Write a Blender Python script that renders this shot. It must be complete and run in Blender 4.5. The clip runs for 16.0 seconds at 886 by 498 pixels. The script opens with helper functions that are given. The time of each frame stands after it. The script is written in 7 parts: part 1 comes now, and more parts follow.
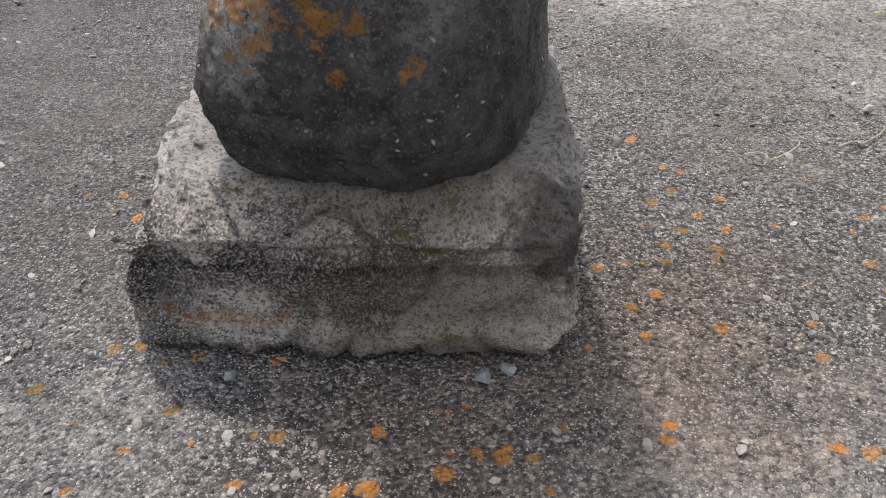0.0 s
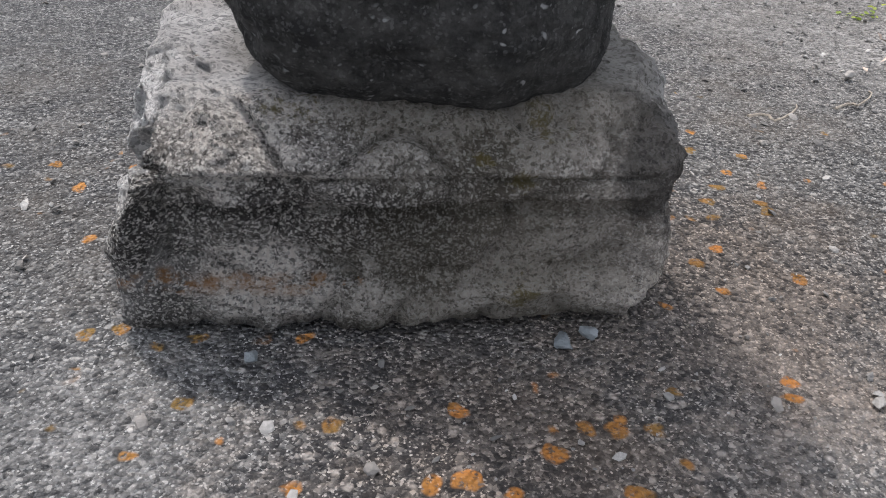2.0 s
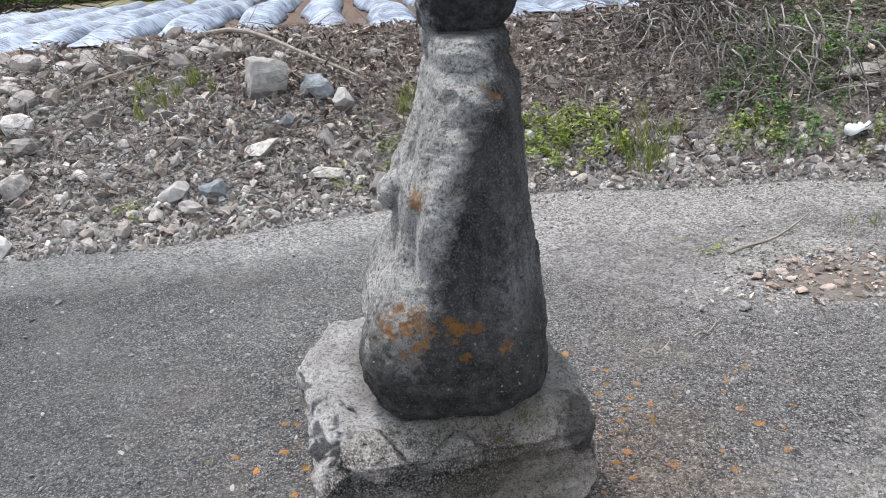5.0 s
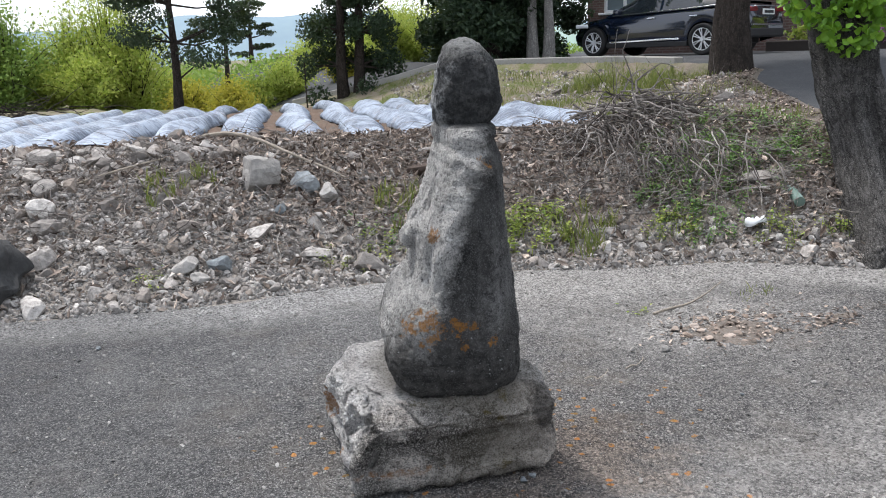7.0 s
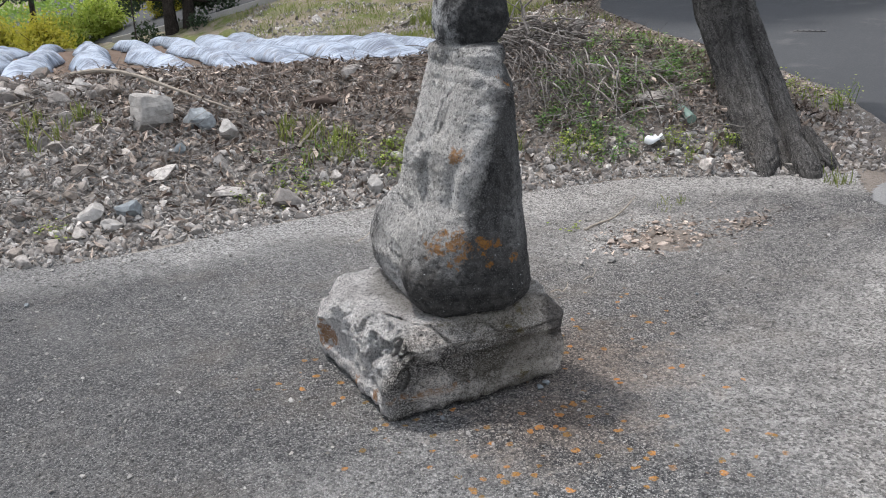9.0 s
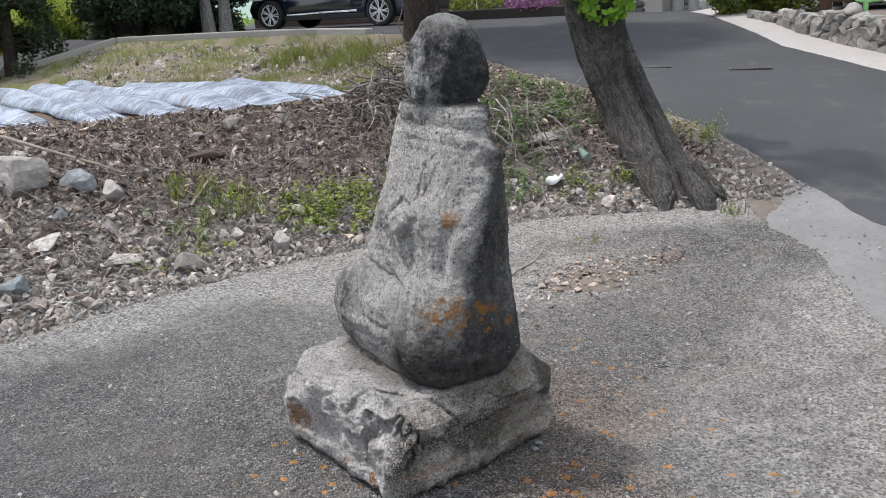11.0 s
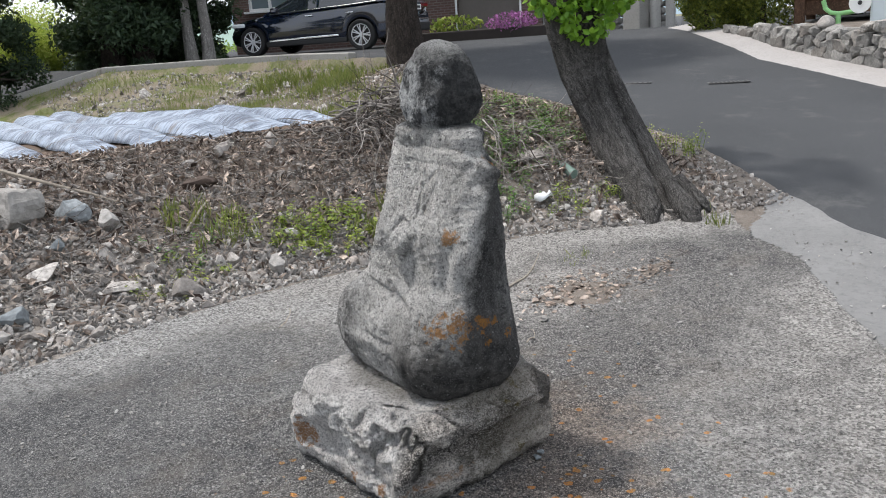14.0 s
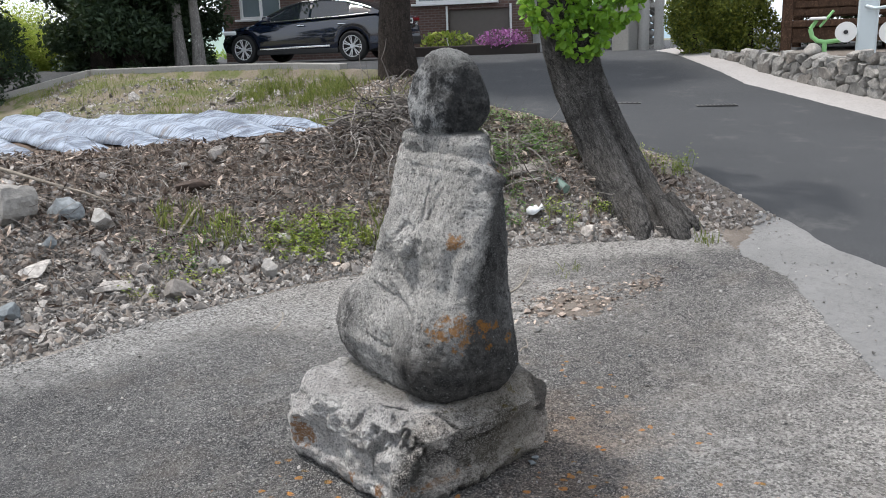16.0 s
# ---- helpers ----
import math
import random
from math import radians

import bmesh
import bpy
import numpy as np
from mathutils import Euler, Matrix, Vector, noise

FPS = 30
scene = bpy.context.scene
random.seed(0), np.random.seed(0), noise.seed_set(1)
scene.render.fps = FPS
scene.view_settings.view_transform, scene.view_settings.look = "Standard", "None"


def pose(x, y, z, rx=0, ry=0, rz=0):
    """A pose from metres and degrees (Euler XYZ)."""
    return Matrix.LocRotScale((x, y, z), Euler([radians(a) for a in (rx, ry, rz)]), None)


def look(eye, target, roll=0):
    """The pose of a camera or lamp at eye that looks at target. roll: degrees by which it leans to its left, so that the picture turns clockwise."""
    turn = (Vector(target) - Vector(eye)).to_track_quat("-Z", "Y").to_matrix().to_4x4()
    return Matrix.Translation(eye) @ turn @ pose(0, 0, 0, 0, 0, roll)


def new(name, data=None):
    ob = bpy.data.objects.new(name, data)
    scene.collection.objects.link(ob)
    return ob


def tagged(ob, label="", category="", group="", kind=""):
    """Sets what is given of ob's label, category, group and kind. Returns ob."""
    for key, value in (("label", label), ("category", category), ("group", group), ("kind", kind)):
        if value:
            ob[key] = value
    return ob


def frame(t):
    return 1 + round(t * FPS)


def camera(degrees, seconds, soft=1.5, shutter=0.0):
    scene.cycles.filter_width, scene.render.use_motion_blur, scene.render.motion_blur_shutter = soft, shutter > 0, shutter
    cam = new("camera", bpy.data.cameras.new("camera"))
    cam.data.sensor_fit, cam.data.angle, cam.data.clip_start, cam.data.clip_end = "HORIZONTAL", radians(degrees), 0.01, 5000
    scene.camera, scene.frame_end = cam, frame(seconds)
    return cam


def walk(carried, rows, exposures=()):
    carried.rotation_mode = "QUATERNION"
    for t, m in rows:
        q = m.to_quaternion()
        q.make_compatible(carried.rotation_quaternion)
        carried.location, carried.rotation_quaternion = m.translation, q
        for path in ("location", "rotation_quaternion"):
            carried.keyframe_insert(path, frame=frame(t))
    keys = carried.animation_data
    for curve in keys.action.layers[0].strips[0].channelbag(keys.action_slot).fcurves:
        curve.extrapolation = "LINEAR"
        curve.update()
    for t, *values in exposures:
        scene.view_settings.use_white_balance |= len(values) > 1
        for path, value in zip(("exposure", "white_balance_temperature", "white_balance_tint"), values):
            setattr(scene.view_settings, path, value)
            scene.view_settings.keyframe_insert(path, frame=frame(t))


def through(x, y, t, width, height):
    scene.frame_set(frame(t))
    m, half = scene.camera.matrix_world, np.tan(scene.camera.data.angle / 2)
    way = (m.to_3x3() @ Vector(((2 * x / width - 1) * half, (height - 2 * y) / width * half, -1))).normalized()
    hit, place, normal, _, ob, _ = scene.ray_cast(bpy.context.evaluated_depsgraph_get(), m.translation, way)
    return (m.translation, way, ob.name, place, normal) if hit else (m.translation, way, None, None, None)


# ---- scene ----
cam = camera(55.8, 16.0, soft=1.0)
PATH = [
    (0, (0.076, -0.06, 0.937), (0.017, 1.589, -0.194), -1.3),
    (0.5, (-0.078, 0.035, 0.8), (0.076, 1.696, -0.303), 3.1),
    (1, (-0.184, 0.043, 0.719), (0.11, 1.724, -0.322), 3.1),
    (1.5, (-0.205, 0.069, 0.693), (0.095, 1.749, -0.35), 3.0),
    (2, (-0.211, 0.081, 0.7), (0.068, 1.755, -0.359), 3.1),
    (2.5, (-0.215, 0.08, 0.78), (0.032, 1.77, -0.261), 2.6),
    (3, (-0.218, 0.047, 0.934), (0.004, 1.775, -0.048), 0.7),
    (3.5, (-0.242, -0.076, 1.137), (-0.042, 1.676, 0.193), -1.2),
    (4, (-0.301, -0.263, 1.311), (-0.063, 1.508, 0.413), -3.8),
    (4.2, (-0.332, -0.346, 1.36), (-0.046, 1.437, 0.502), -4.4),
    (6.3, (-0.806, -1.267, 1.473), (-0.281, 0.571, 0.883), -2.2),
    (6.5, (-0.839, -1.328, 1.48), (-0.294, 0.509, 0.905), -1.9),
    (7, (-0.922, -1.515, 1.459), (-0.346, 0.345, 1.001), -1.9),
    (7.5, (-1.031, -1.633, 1.437), (-0.43, 0.221, 0.987), -2.7),
    (8, (-1.189, -1.575, 1.41), (-0.49, 0.232, 0.914), -1.7),
    (8.5, (-1.423, -1.471, 1.423), (-0.574, 0.236, 0.818), -2.2),
    (9, (-1.538, -1.286, 1.431), (-0.6, 0.371, 0.817), -2.2),
    (9.5, (-1.604, -1.032, 1.451), (-0.549, 0.522, 0.763), -5.6),
    (10, (-1.66, -0.926, 1.478), (-0.558, 0.585, 0.768), -5.4),
    (10.2, (-1.708, -0.873, 1.486), (-0.544, 0.625, 0.854), -4.9),
    (12.3, (-1.948, -0.874, 1.548), (-0.655, 0.56, 1.028), -2.2),
    (12.5, (-1.951, -0.923, 1.544), (-0.66, 0.514, 1.026), -2.4),
    (13, (-1.954, -0.917, 1.545), (-0.667, 0.521, 1.022), -3.7),
    (13.5, (-1.955, -0.916, 1.541), (-0.655, 0.517, 1.035), -3.2),
    (14, (-1.96, -0.916, 1.538), (-0.661, 0.518, 1.031), -4.2),
    (14.5, (-2.014, -0.986, 1.553), (-0.709, 0.447, 1.062), -4.4),
    (15, (-1.945, -0.876, 1.523), (-0.627, 0.546, 1.031), -3.8),
    (15.5, (-1.985, -0.902, 1.524), (-0.662, 0.518, 1.041), -3.2),
    (16, (-2.051, -0.897, 1.518), (-0.712, 0.511, 1.043), -2.1),
]
EXPOSURES = [(0, 0.2, 6850, 14), (0.5, 0.12, 6700, 13), (1.5, 0.12, 6550, 13), (2.5, 0.13, 6480, 12), (4, 0.29, 6350, 11), (6.5, 0.22, 6420, 11), (7.5, 0.03, 6430, 11), (8.5, 0.07, 6480, 11), (10, 0.08, 6520, 12), (12.5, 0.07, 6560, 10), (16, 0.04, 6540, 10)]
walk(cam, [(t, look(eye, target, roll)) for t, eye, target, roll in PATH], EXPOSURES)

# ---- light ----
SUN_EL, SUN_AZ = 69.0, 115.0  # degrees; the azimuth counts from +x to +y
world = bpy.data.worlds.new("sky")
scene.world = world
world.use_nodes = True
wn = world.node_tree
wn.nodes.clear()
w_out = wn.nodes.new("ShaderNodeOutputWorld")
w_bg = wn.nodes.new("ShaderNodeBackground")
w_sky = wn.nodes.new("ShaderNodeTexSky")
w_mix = wn.nodes.new("ShaderNodeMix")
w_mix.data_type = "RGBA"
w_sky.sky_type, w_sky.sun_disc = "NISHITA", False
w_sky.sun_elevation, w_sky.sun_rotation = radians(SUN_EL), radians(90 - SUN_AZ)
w_sky.air_density, w_sky.dust_density, w_sky.ozone_density = 1.0, 4.0, 1.0
w_mix.inputs[0].default_value = 0.6
w_mix.inputs[7].default_value = (9.0, 9.6, 10.4, 1)  # a thin veil of cloud
w_bg.inputs[1].default_value = 0.182
wn.links.new(w_sky.outputs[0], w_mix.inputs[6])
wn.links.new(w_mix.outputs[2], w_bg.inputs[0])
wn.links.new(w_bg.outputs[0], w_out.inputs[0])

sun_data = bpy.data.lights.new("sun", "SUN")
sun_data.energy, sun_data.angle, sun_data.color = 3.4, radians(3.0), (1.0, 0.972, 0.94)
sun = new("sun", sun_data)
sun_dir = Vector((math.cos(radians(SUN_EL)) * math.cos(radians(SUN_AZ)), math.cos(radians(SUN_EL)) * math.sin(radians(SUN_AZ)), math.sin(radians(SUN_EL))))
sun.matrix_world = look(sun_dir * 40, (0, 0, 0))


# ---- materials ----
class Nodes:
    """A short hand for node materials."""

    def __init__(self, name):
        self.mat = bpy.data.materials.new(name)
        self.mat.use_nodes = True
        self.t = self.mat.node_tree
        self.b = self.t.nodes["Principled BSDF"]
        self.pos = self.t.nodes.new("ShaderNodeNewGeometry").outputs["Position"]

    def put(self, socket, value):
        if isinstance(value, bpy.types.NodeSocket):
            self.t.links.new(value, socket)
        elif isinstance(value, tuple) and len(value) == 3 and socket.type == "RGBA":
            socket.default_value = (*value, 1)
        else:
            socket.default_value = value

    def noise(self, scale, detail=3.0, rough=0.55, vec=None, dist=0.0):
        n = self.t.nodes.new("ShaderNodeTexNoise")
        self.put(n.inputs["Vector"], vec or self.pos)
        n.inputs["Scale"].default_value, n.inputs["Detail"].default_value = scale, detail
        n.inputs["Roughness"].default_value, n.inputs["Distortion"].default_value = rough, dist
        return n.outputs[0]

    def cells(self, scale, out="Distance", vec=None, feature="F1", random_=1.0):
        n = self.t.nodes.new("ShaderNodeTexVoronoi")
        n.feature = feature
        self.put(n.inputs["Vector"], vec or self.pos)
        n.inputs["Scale"].default_value = scale
        n.inputs["Randomness"].default_value = random_
        return n.outputs[out]

    def ramp(self, fac, *stops, ease="LINEAR"):
        n = self.t.nodes.new("ShaderNodeValToRGB")
        n.color_ramp.interpolation = ease
        el = n.color_ramp.elements
        while len(el) < len(stops):
            el.new(0.5)
        for e, (p, c) in zip(el, stops):
            e.position = p
            e.color = (c, c, c, 1) if isinstance(c, (int, float)) else (*c, 1)
        self.put(n.inputs[0], fac)
        return n.outputs[0]

    def mix(self, fac, a, b, blend="MIX"):
        n = self.t.nodes.new("ShaderNodeMix")
        n.data_type, n.blend_type = "RGBA", blend
        self.put(n.inputs[0], fac)
        self.put(n.inputs[6], a)
        self.put(n.inputs[7], b)
        return n.outputs[2]

    def math(self, op, a, b=0.0, c=0.0, clamp=False):
        n = self.t.nodes.new("ShaderNodeMath")
        n.operation, n.use_clamp = op, clamp
        for s, v in zip(n.inputs, (a, b, c)):
            self.put(s, v)
        return n.outputs[0]

    def vmath(self, op, a, b, out=0):
        n = self.t.nodes.new("ShaderNodeVectorMath")
        n.operation = op
        self.put(n.inputs[0], a)
        self.put(n.inputs[1], b)
        return n.outputs[out]

    def xyz(self, vec=None):
        n = self.t.nodes.new("ShaderNodeSeparateXYZ")
        self.put(n.inputs[0], vec or self.pos)
        return n.outputs

    def stretch(self, sx, sy, sz, vec=None):
        return self.vmath("MULTIPLY", vec or self.pos, (sx, sy, sz))

    def spot(self, place, radius):
        """1 at the place, 0 beyond the radius."""
        d = self.vmath("DISTANCE", self.pos, place, 1)
        return self.math("SUBTRACT", 1.0, self.math("DIVIDE", d, radius), clamp=True)

    def piece(self):
        """A random value for each object and for each loose island of a mesh."""
        o = self.t.nodes.new("ShaderNodeObjectInfo").outputs["Random"]
        g = self.t.nodes.new("ShaderNodeNewGeometry").outputs["Random Per Island"]
        return self.math("FRACT", self.math("ADD", o, g))

    def bump(self, height, strength, distance):
        n = self.t.nodes.new("ShaderNodeBump")
        n.inputs["Strength"].default_value, n.inputs["Distance"].default_value = strength, distance
        self.put(n.inputs["Height"], height)
        self.put(self.b.inputs["Normal"], n.outputs[0])

    def done(self, colour, rough=0.85, metal=0.0, spec=0.35):
        self.put(self.b.inputs["Base Color"], colour)
        self.put(self.b.inputs["Roughness"], rough)
        self.put(self.b.inputs["Metallic"], metal)
        self.b.inputs["Specular IOR Level"].default_value = spec
        return self.mat


def make_pad():
    n = Nodes("weathered_asphalt")
    big = n.noise(0.55, 4, 0.6)
    mid = n.noise(3.1, 5, 0.65)
    grain = n.cells(400, "Color")
    grain2 = n.cells(210, "Color")
    g1 = n.math("MULTIPLY", n.xyz(grain)[0], 1.0)
    g2 = n.math("MULTIPLY", n.xyz(grain2)[1], 1.0)
    binder = n.mix(n.ramp(big, (0.4, 0.0), (0.6, 1.0)), (0.036, 0.036, 0.038), (0.115, 0.113, 0.109))
    binder = n.mix(n.ramp(mid, (0.5, 0.0), (0.78, 0.6)), binder, (0.2, 0.195, 0.185))
    colour = n.mix(n.ramp(g1, (0.45, 0.0), (0.84, 0.2), (0.9, 0.4), (0.92, 1.0)), binder, (0.44, 0.435, 0.42))
    colour = n.mix(n.ramp(g2, (0.93, 0.0), (0.94, 0.8)), colour, (0.42, 0.41, 0.39))
    colour = n.mix(n.ramp(g2, (0.12, 0.55), (0.26, 0.0)), colour, (0.03, 0.03, 0.033))
    # shading between coarse lumps, painted as pale and dark grains
    g3 = n.xyz(n.cells(135, "Color"))[2]
    colour = n.mix(n.ramp(g3, (0.7, 0.0), (0.92, 0.5)), colour, (0.28, 0.275, 0.265))
    colour = n.mix(n.ramp(g3, (0.1, 0.75), (0.3, 0.0)), colour, (0.024, 0.024, 0.026))
    # larger stones of the mix and the holes that others have left, their shade painted dark
    wide = n.vmath("ADD", n.pos, n.vmath("MULTIPLY", n.colour_noise(60), (0.012, 0.012, 0)))
    g4 = n.xyz(n.cells(72, "Color", vec=wide))[0]
    near4 = n.ramp(n.cells(72, "Distance", vec=wide), (0.25, 1.0), (0.5, 0.0))
    colour = n.mix(n.math("MULTIPLY", near4, n.ramp(g4, (0.93, 0.0), (0.95, 0.8))), colour, (0.42, 0.41, 0.39))
    colour = n.mix(n.math("MULTIPLY", near4, n.ramp(g4, (0.1, 0.8), (0.13, 0.0))), colour, (0.02, 0.02, 0.022))
    mott = n.noise(24, 6, 0.8)
    colour = n.mix(n.ramp(mott, (0.36, 0.45), (0.48, 0.0)), colour, (0.022, 0.022, 0.024))
    colour = n.mix(n.ramp(mott, (0.55, 0.0), (0.68, 0.4)), colour, (0.24, 0.235, 0.225))
    scrape = n.noise(9, 6, 0.8, vec=n.stretch(0.35, 1.6, 1))
    colour = n.mix(n.ramp(scrape, (0.58, 0.0), (0.68, 0.4)), colour, (0.36, 0.35, 0.335))
    # pale dust near the border of the pad and in worn tracks; sunlit asphalt in front is painted pale too
    pale = n.ramp(n.noise(1.3, 6, 0.7, dist=0.6), (0.54, 0.0), (0.7, 0.35))
    colour = n.mix(n.ramp(n.noise(1.9, 5, 0.7), (0.5, 0.0), (0.66, 0.35)), colour, (0.13, 0.108, 0.085))
    dust_and_sun = n.t.nodes.new("ShaderNodeAttribute")
    dust_and_sun.attribute_name = "dust_and_sun"
    worn = n.math("ADD", n.math("MULTIPLY", dust_and_sun.outputs["Fac"], 0.85), n.math("MULTIPLY", n.math("SUBTRACT", n.noise(6, 6, 0.75), 0.5), 0.9))
    pale = n.math("MAXIMUM", pale, n.ramp(worn, (0.16, 0.0), (0.6, 0.85)))
    sand = n.mix(n.ramp(n.math("ADD", n.math("MULTIPLY", n.xyz(n.cells(95, "Color"))[2], 0.5), n.math("ADD", n.math("MULTIPLY", g1, 0.2), n.math("MULTIPLY", n.noise(14, 6, 0.8), 0.45))), (0.25, 0.0), (0.85, 1.0)), (0.045, 0.044, 0.042), (0.5, 0.49, 0.47))
    colour = n.mix(pale, colour, sand)
    # orange lichen round the foot of the stone
    near = n.math("MAXIMUM", n.spot((0.0, 0.62, 0), 0.85), n.math("MAXIMUM", n.spot((0.55, 1.35, 0), 0.6), n.spot((-0.6, 1.5, 0), 0.3)))
    wob = n.vmath("ADD", n.pos, n.vmath("MULTIPLY", n.colour_noise(22), (0.035, 0.035, 0)))
    dots = n.cells(21, "Distance", vec=wob)
    pick = n.xyz(n.cells(21, "Color", vec=wob))[0]
    on = n.math("MULTIPLY", n.ramp(n.math("ADD", dots, n.math("MULTIPLY", pick, 0.12)), (0.34, 1.0), (0.42, 0.0)), n.ramp(n.math("ADD", pick, n.math("MULTIPLY", near, 0.55)), (0.96, 0.0), (1.0, 1.0)))
    on = n.math("MULTIPLY", on, n.ramp(near, (0.02, 0.0), (0.12, 1.0)))
    on = n.math("MULTIPLY", on, n.ramp(n.noise(120, 3, 0.7), (0.36, 0.1), (0.5, 0.9)))
    hue = n.mix(n.ramp(n.noise(9, 1), (0.4, 0.0), (0.6, 1.0)), (0.22, 0.13, 0.03), (0.5, 0.22, 0.05))
    colour = n.mix(on, colour, hue)
    halo = n.math("MAXIMUM", n.spot((0.35, 1.0, 0), 0.7), n.spot((0.0, 0.75, 0), 0.6))
    ragged = n.math("ADD", halo, n.math("MULTIPLY", n.math("SUBTRACT", n.noise(6, 6, 0.8), 0.5), 1.6))
    colour = n.mix(n.math("MULTIPLY", n.ramp(ragged, (0.3, 0.0), (0.8, 0.5)), n.ramp(halo, (0.0, 0.0), (0.2, 1.0))), colour, n.mix(1.0, colour, (0.85, 0.62, 0.46), "MULTIPLY"))
    # brown dust on the side of the tree, clean dark binder on the other
    xx = n.xyz()[0]
    tint = n.math("ADD", n.math("MULTIPLY", xx, 0.25), n.math("MULTIPLY", n.noise(2.5, 5, 0.7), 0.6))
    colour = n.mix(n.ramp(tint, (0.3, 0.0), (0.55, 0.55)), colour, n.mix(0.9, colour, (1.0, 0.95, 0.91), "MULTIPLY"))
    colour = n.mix(n.ramp(tint, (0.0, 0.38), (0.22, 0.0)), colour, (0.035, 0.036, 0.039))
    h = n.math("ADD", n.math("MULTIPLY", n.cells(135), -0.9), n.math("MULTIPLY", n.noise(45, 5, 0.75), 1.0))
    n.bump(h, 1.0, 0.014)
    return n.done(colour, 0.9, spec=0.3)


def colour_noise(self, scale):
    n = self.t.nodes.new("ShaderNodeTexNoise")
    self.put(n.inputs["Vector"], self.pos)
    n.inputs["Scale"].default_value = scale
    return self.vmath("SUBTRACT", n.outputs["Color"], (0.5, 0.5, 0.5))


Nodes.colour_noise = colour_noise


def make_ground():
    n = Nodes("soil_and_litter")
    z = n.xyz()
    soil = n.mix(n.noise(7, 6, 0.7), (0.05, 0.038, 0.031), (0.24, 0.205, 0.175))
    soil = n.mix(n.ramp(n.cells(60, "Distance"), (0.0, 0.8), (0.35, 0.0)), soil, (0.26, 0.24, 0.21))
    # pale sandy gravel on the lower bank, away from the litter
    sandy = n.math("MULTIPLY", n.ramp(n.math("MULTIPLY", z[1], 0.1), (0.34, 1.0), (0.44, 0.9), (0.52, 0.0)), n.ramp(n.math("ADD", n.math("MULTIPLY", z[0], 0.1), 0.5), (0.47, 1.0), (0.6, 0.25)))
    soil = n.mix(n.math("MULTIPLY", sandy, n.ramp(n.noise(18, 5, 0.75), (0.4, 0.35), (0.6, 0.95))), soil, n.mix(n.noise(60, 4, 0.8), (0.2, 0.175, 0.15), (0.46, 0.425, 0.385)))
    # thin grass further off
    far = n.ramp(n.math("MULTIPLY", z[1], 0.02), (0.17, 0.0), (0.3, 1.0))
    grass = n.mix(n.noise(4, 5, 0.7), (0.07, 0.1, 0.025), (0.16, 0.17, 0.06))
    grass = n.mix(n.ramp(n.noise(1.6, 5, 0.7), (0.42, 0.0), (0.56, 0.9)), grass, (0.24, 0.2, 0.155))
    colour = n.mix(n.math("MULTIPLY", far, n.ramp(n.noise(0.7, 5, 0.65), (0.3, 0.25), (0.55, 1.0))), soil, grass)
    n.bump(n.noise(28, 6, 0.75), 0.9, 0.03)
    return n.done(colour, 0.95, spec=0.2)


def make_soil():
    n = Nodes("brown_field_soil")
    colour = n.mix(n.noise(6, 6, 0.7), (0.1, 0.067, 0.05), (0.24, 0.18, 0.14))
    n.bump(n.noise(22, 6, 0.8), 1.0, 0.04)
    return n.done(colour, 0.95, spec=0.2)


def make_road():
    n = Nodes("grey_road_asphalt")
    colour = n.mix(n.noise(0.5, 4, 0.6), (0.034, 0.036, 0.039), (0.064, 0.066, 0.069))
    colour = n.mix(n.ramp(n.noise(2.2, 5, 0.7), (0.55, 0.0), (0.75, 0.5)), colour, (0.12, 0.117, 0.113))
    colour = n.mix(n.ramp(n.cells(90, "Distance"), (0.0, 0.35), (0.3, 0.0)), colour, (0.25, 0.25, 0.25))
    n.bump(n.noise(120, 3), 0.4, 0.006)
    return n.done(colour, 0.9, spec=0.2)


def make_concrete(name, a, b, bump=0.5):
    n = Nodes(name)
    colour = n.mix(n.noise(2.4, 6, 0.7), a, b)
    colour = n.mix(n.ramp(n.noise(26, 4, 0.7), (0.5, 0.0), (0.75, 0.4)), colour, tuple(v * 0.5 for v in a))
    n.bump(n.noise(60, 5, 0.7), bump, 0.01)
    return n.done(colour, 0.9, spec=0.3)


def blotch(n, colour, tone, scale, lo, hi, amount, vec=None):
    """Irregular patches of another tone."""
    return n.mix(n.ramp(n.noise(scale, 6, 0.78, vec=vec), (lo, 0.0), (hi, amount)), colour, tone)


def patches(n, places, grain, lo, hi, amount, spread=2.4):
    """A mask of ragged patches round the given places."""
    spots = None
    for place, rad in places:
        s = n.spot(place, rad)
        spots = s if spots is None else n.math("MAXIMUM", spots, s)
    ragged = n.math("ADD", spots, n.math("MULTIPLY", n.math("SUBTRACT", n.noise(grain, 5, 0.75), 0.5), spread))
    on = n.math("MULTIPLY", n.ramp(ragged, (lo, 0.0), (hi, amount)), n.ramp(spots, (0.0, 0.0), (0.14, 1.0)))
    return n.math("MULTIPLY", on, n.ramp(n.noise(170, 2), (0.34, 0.2), (0.5, 1.0)))


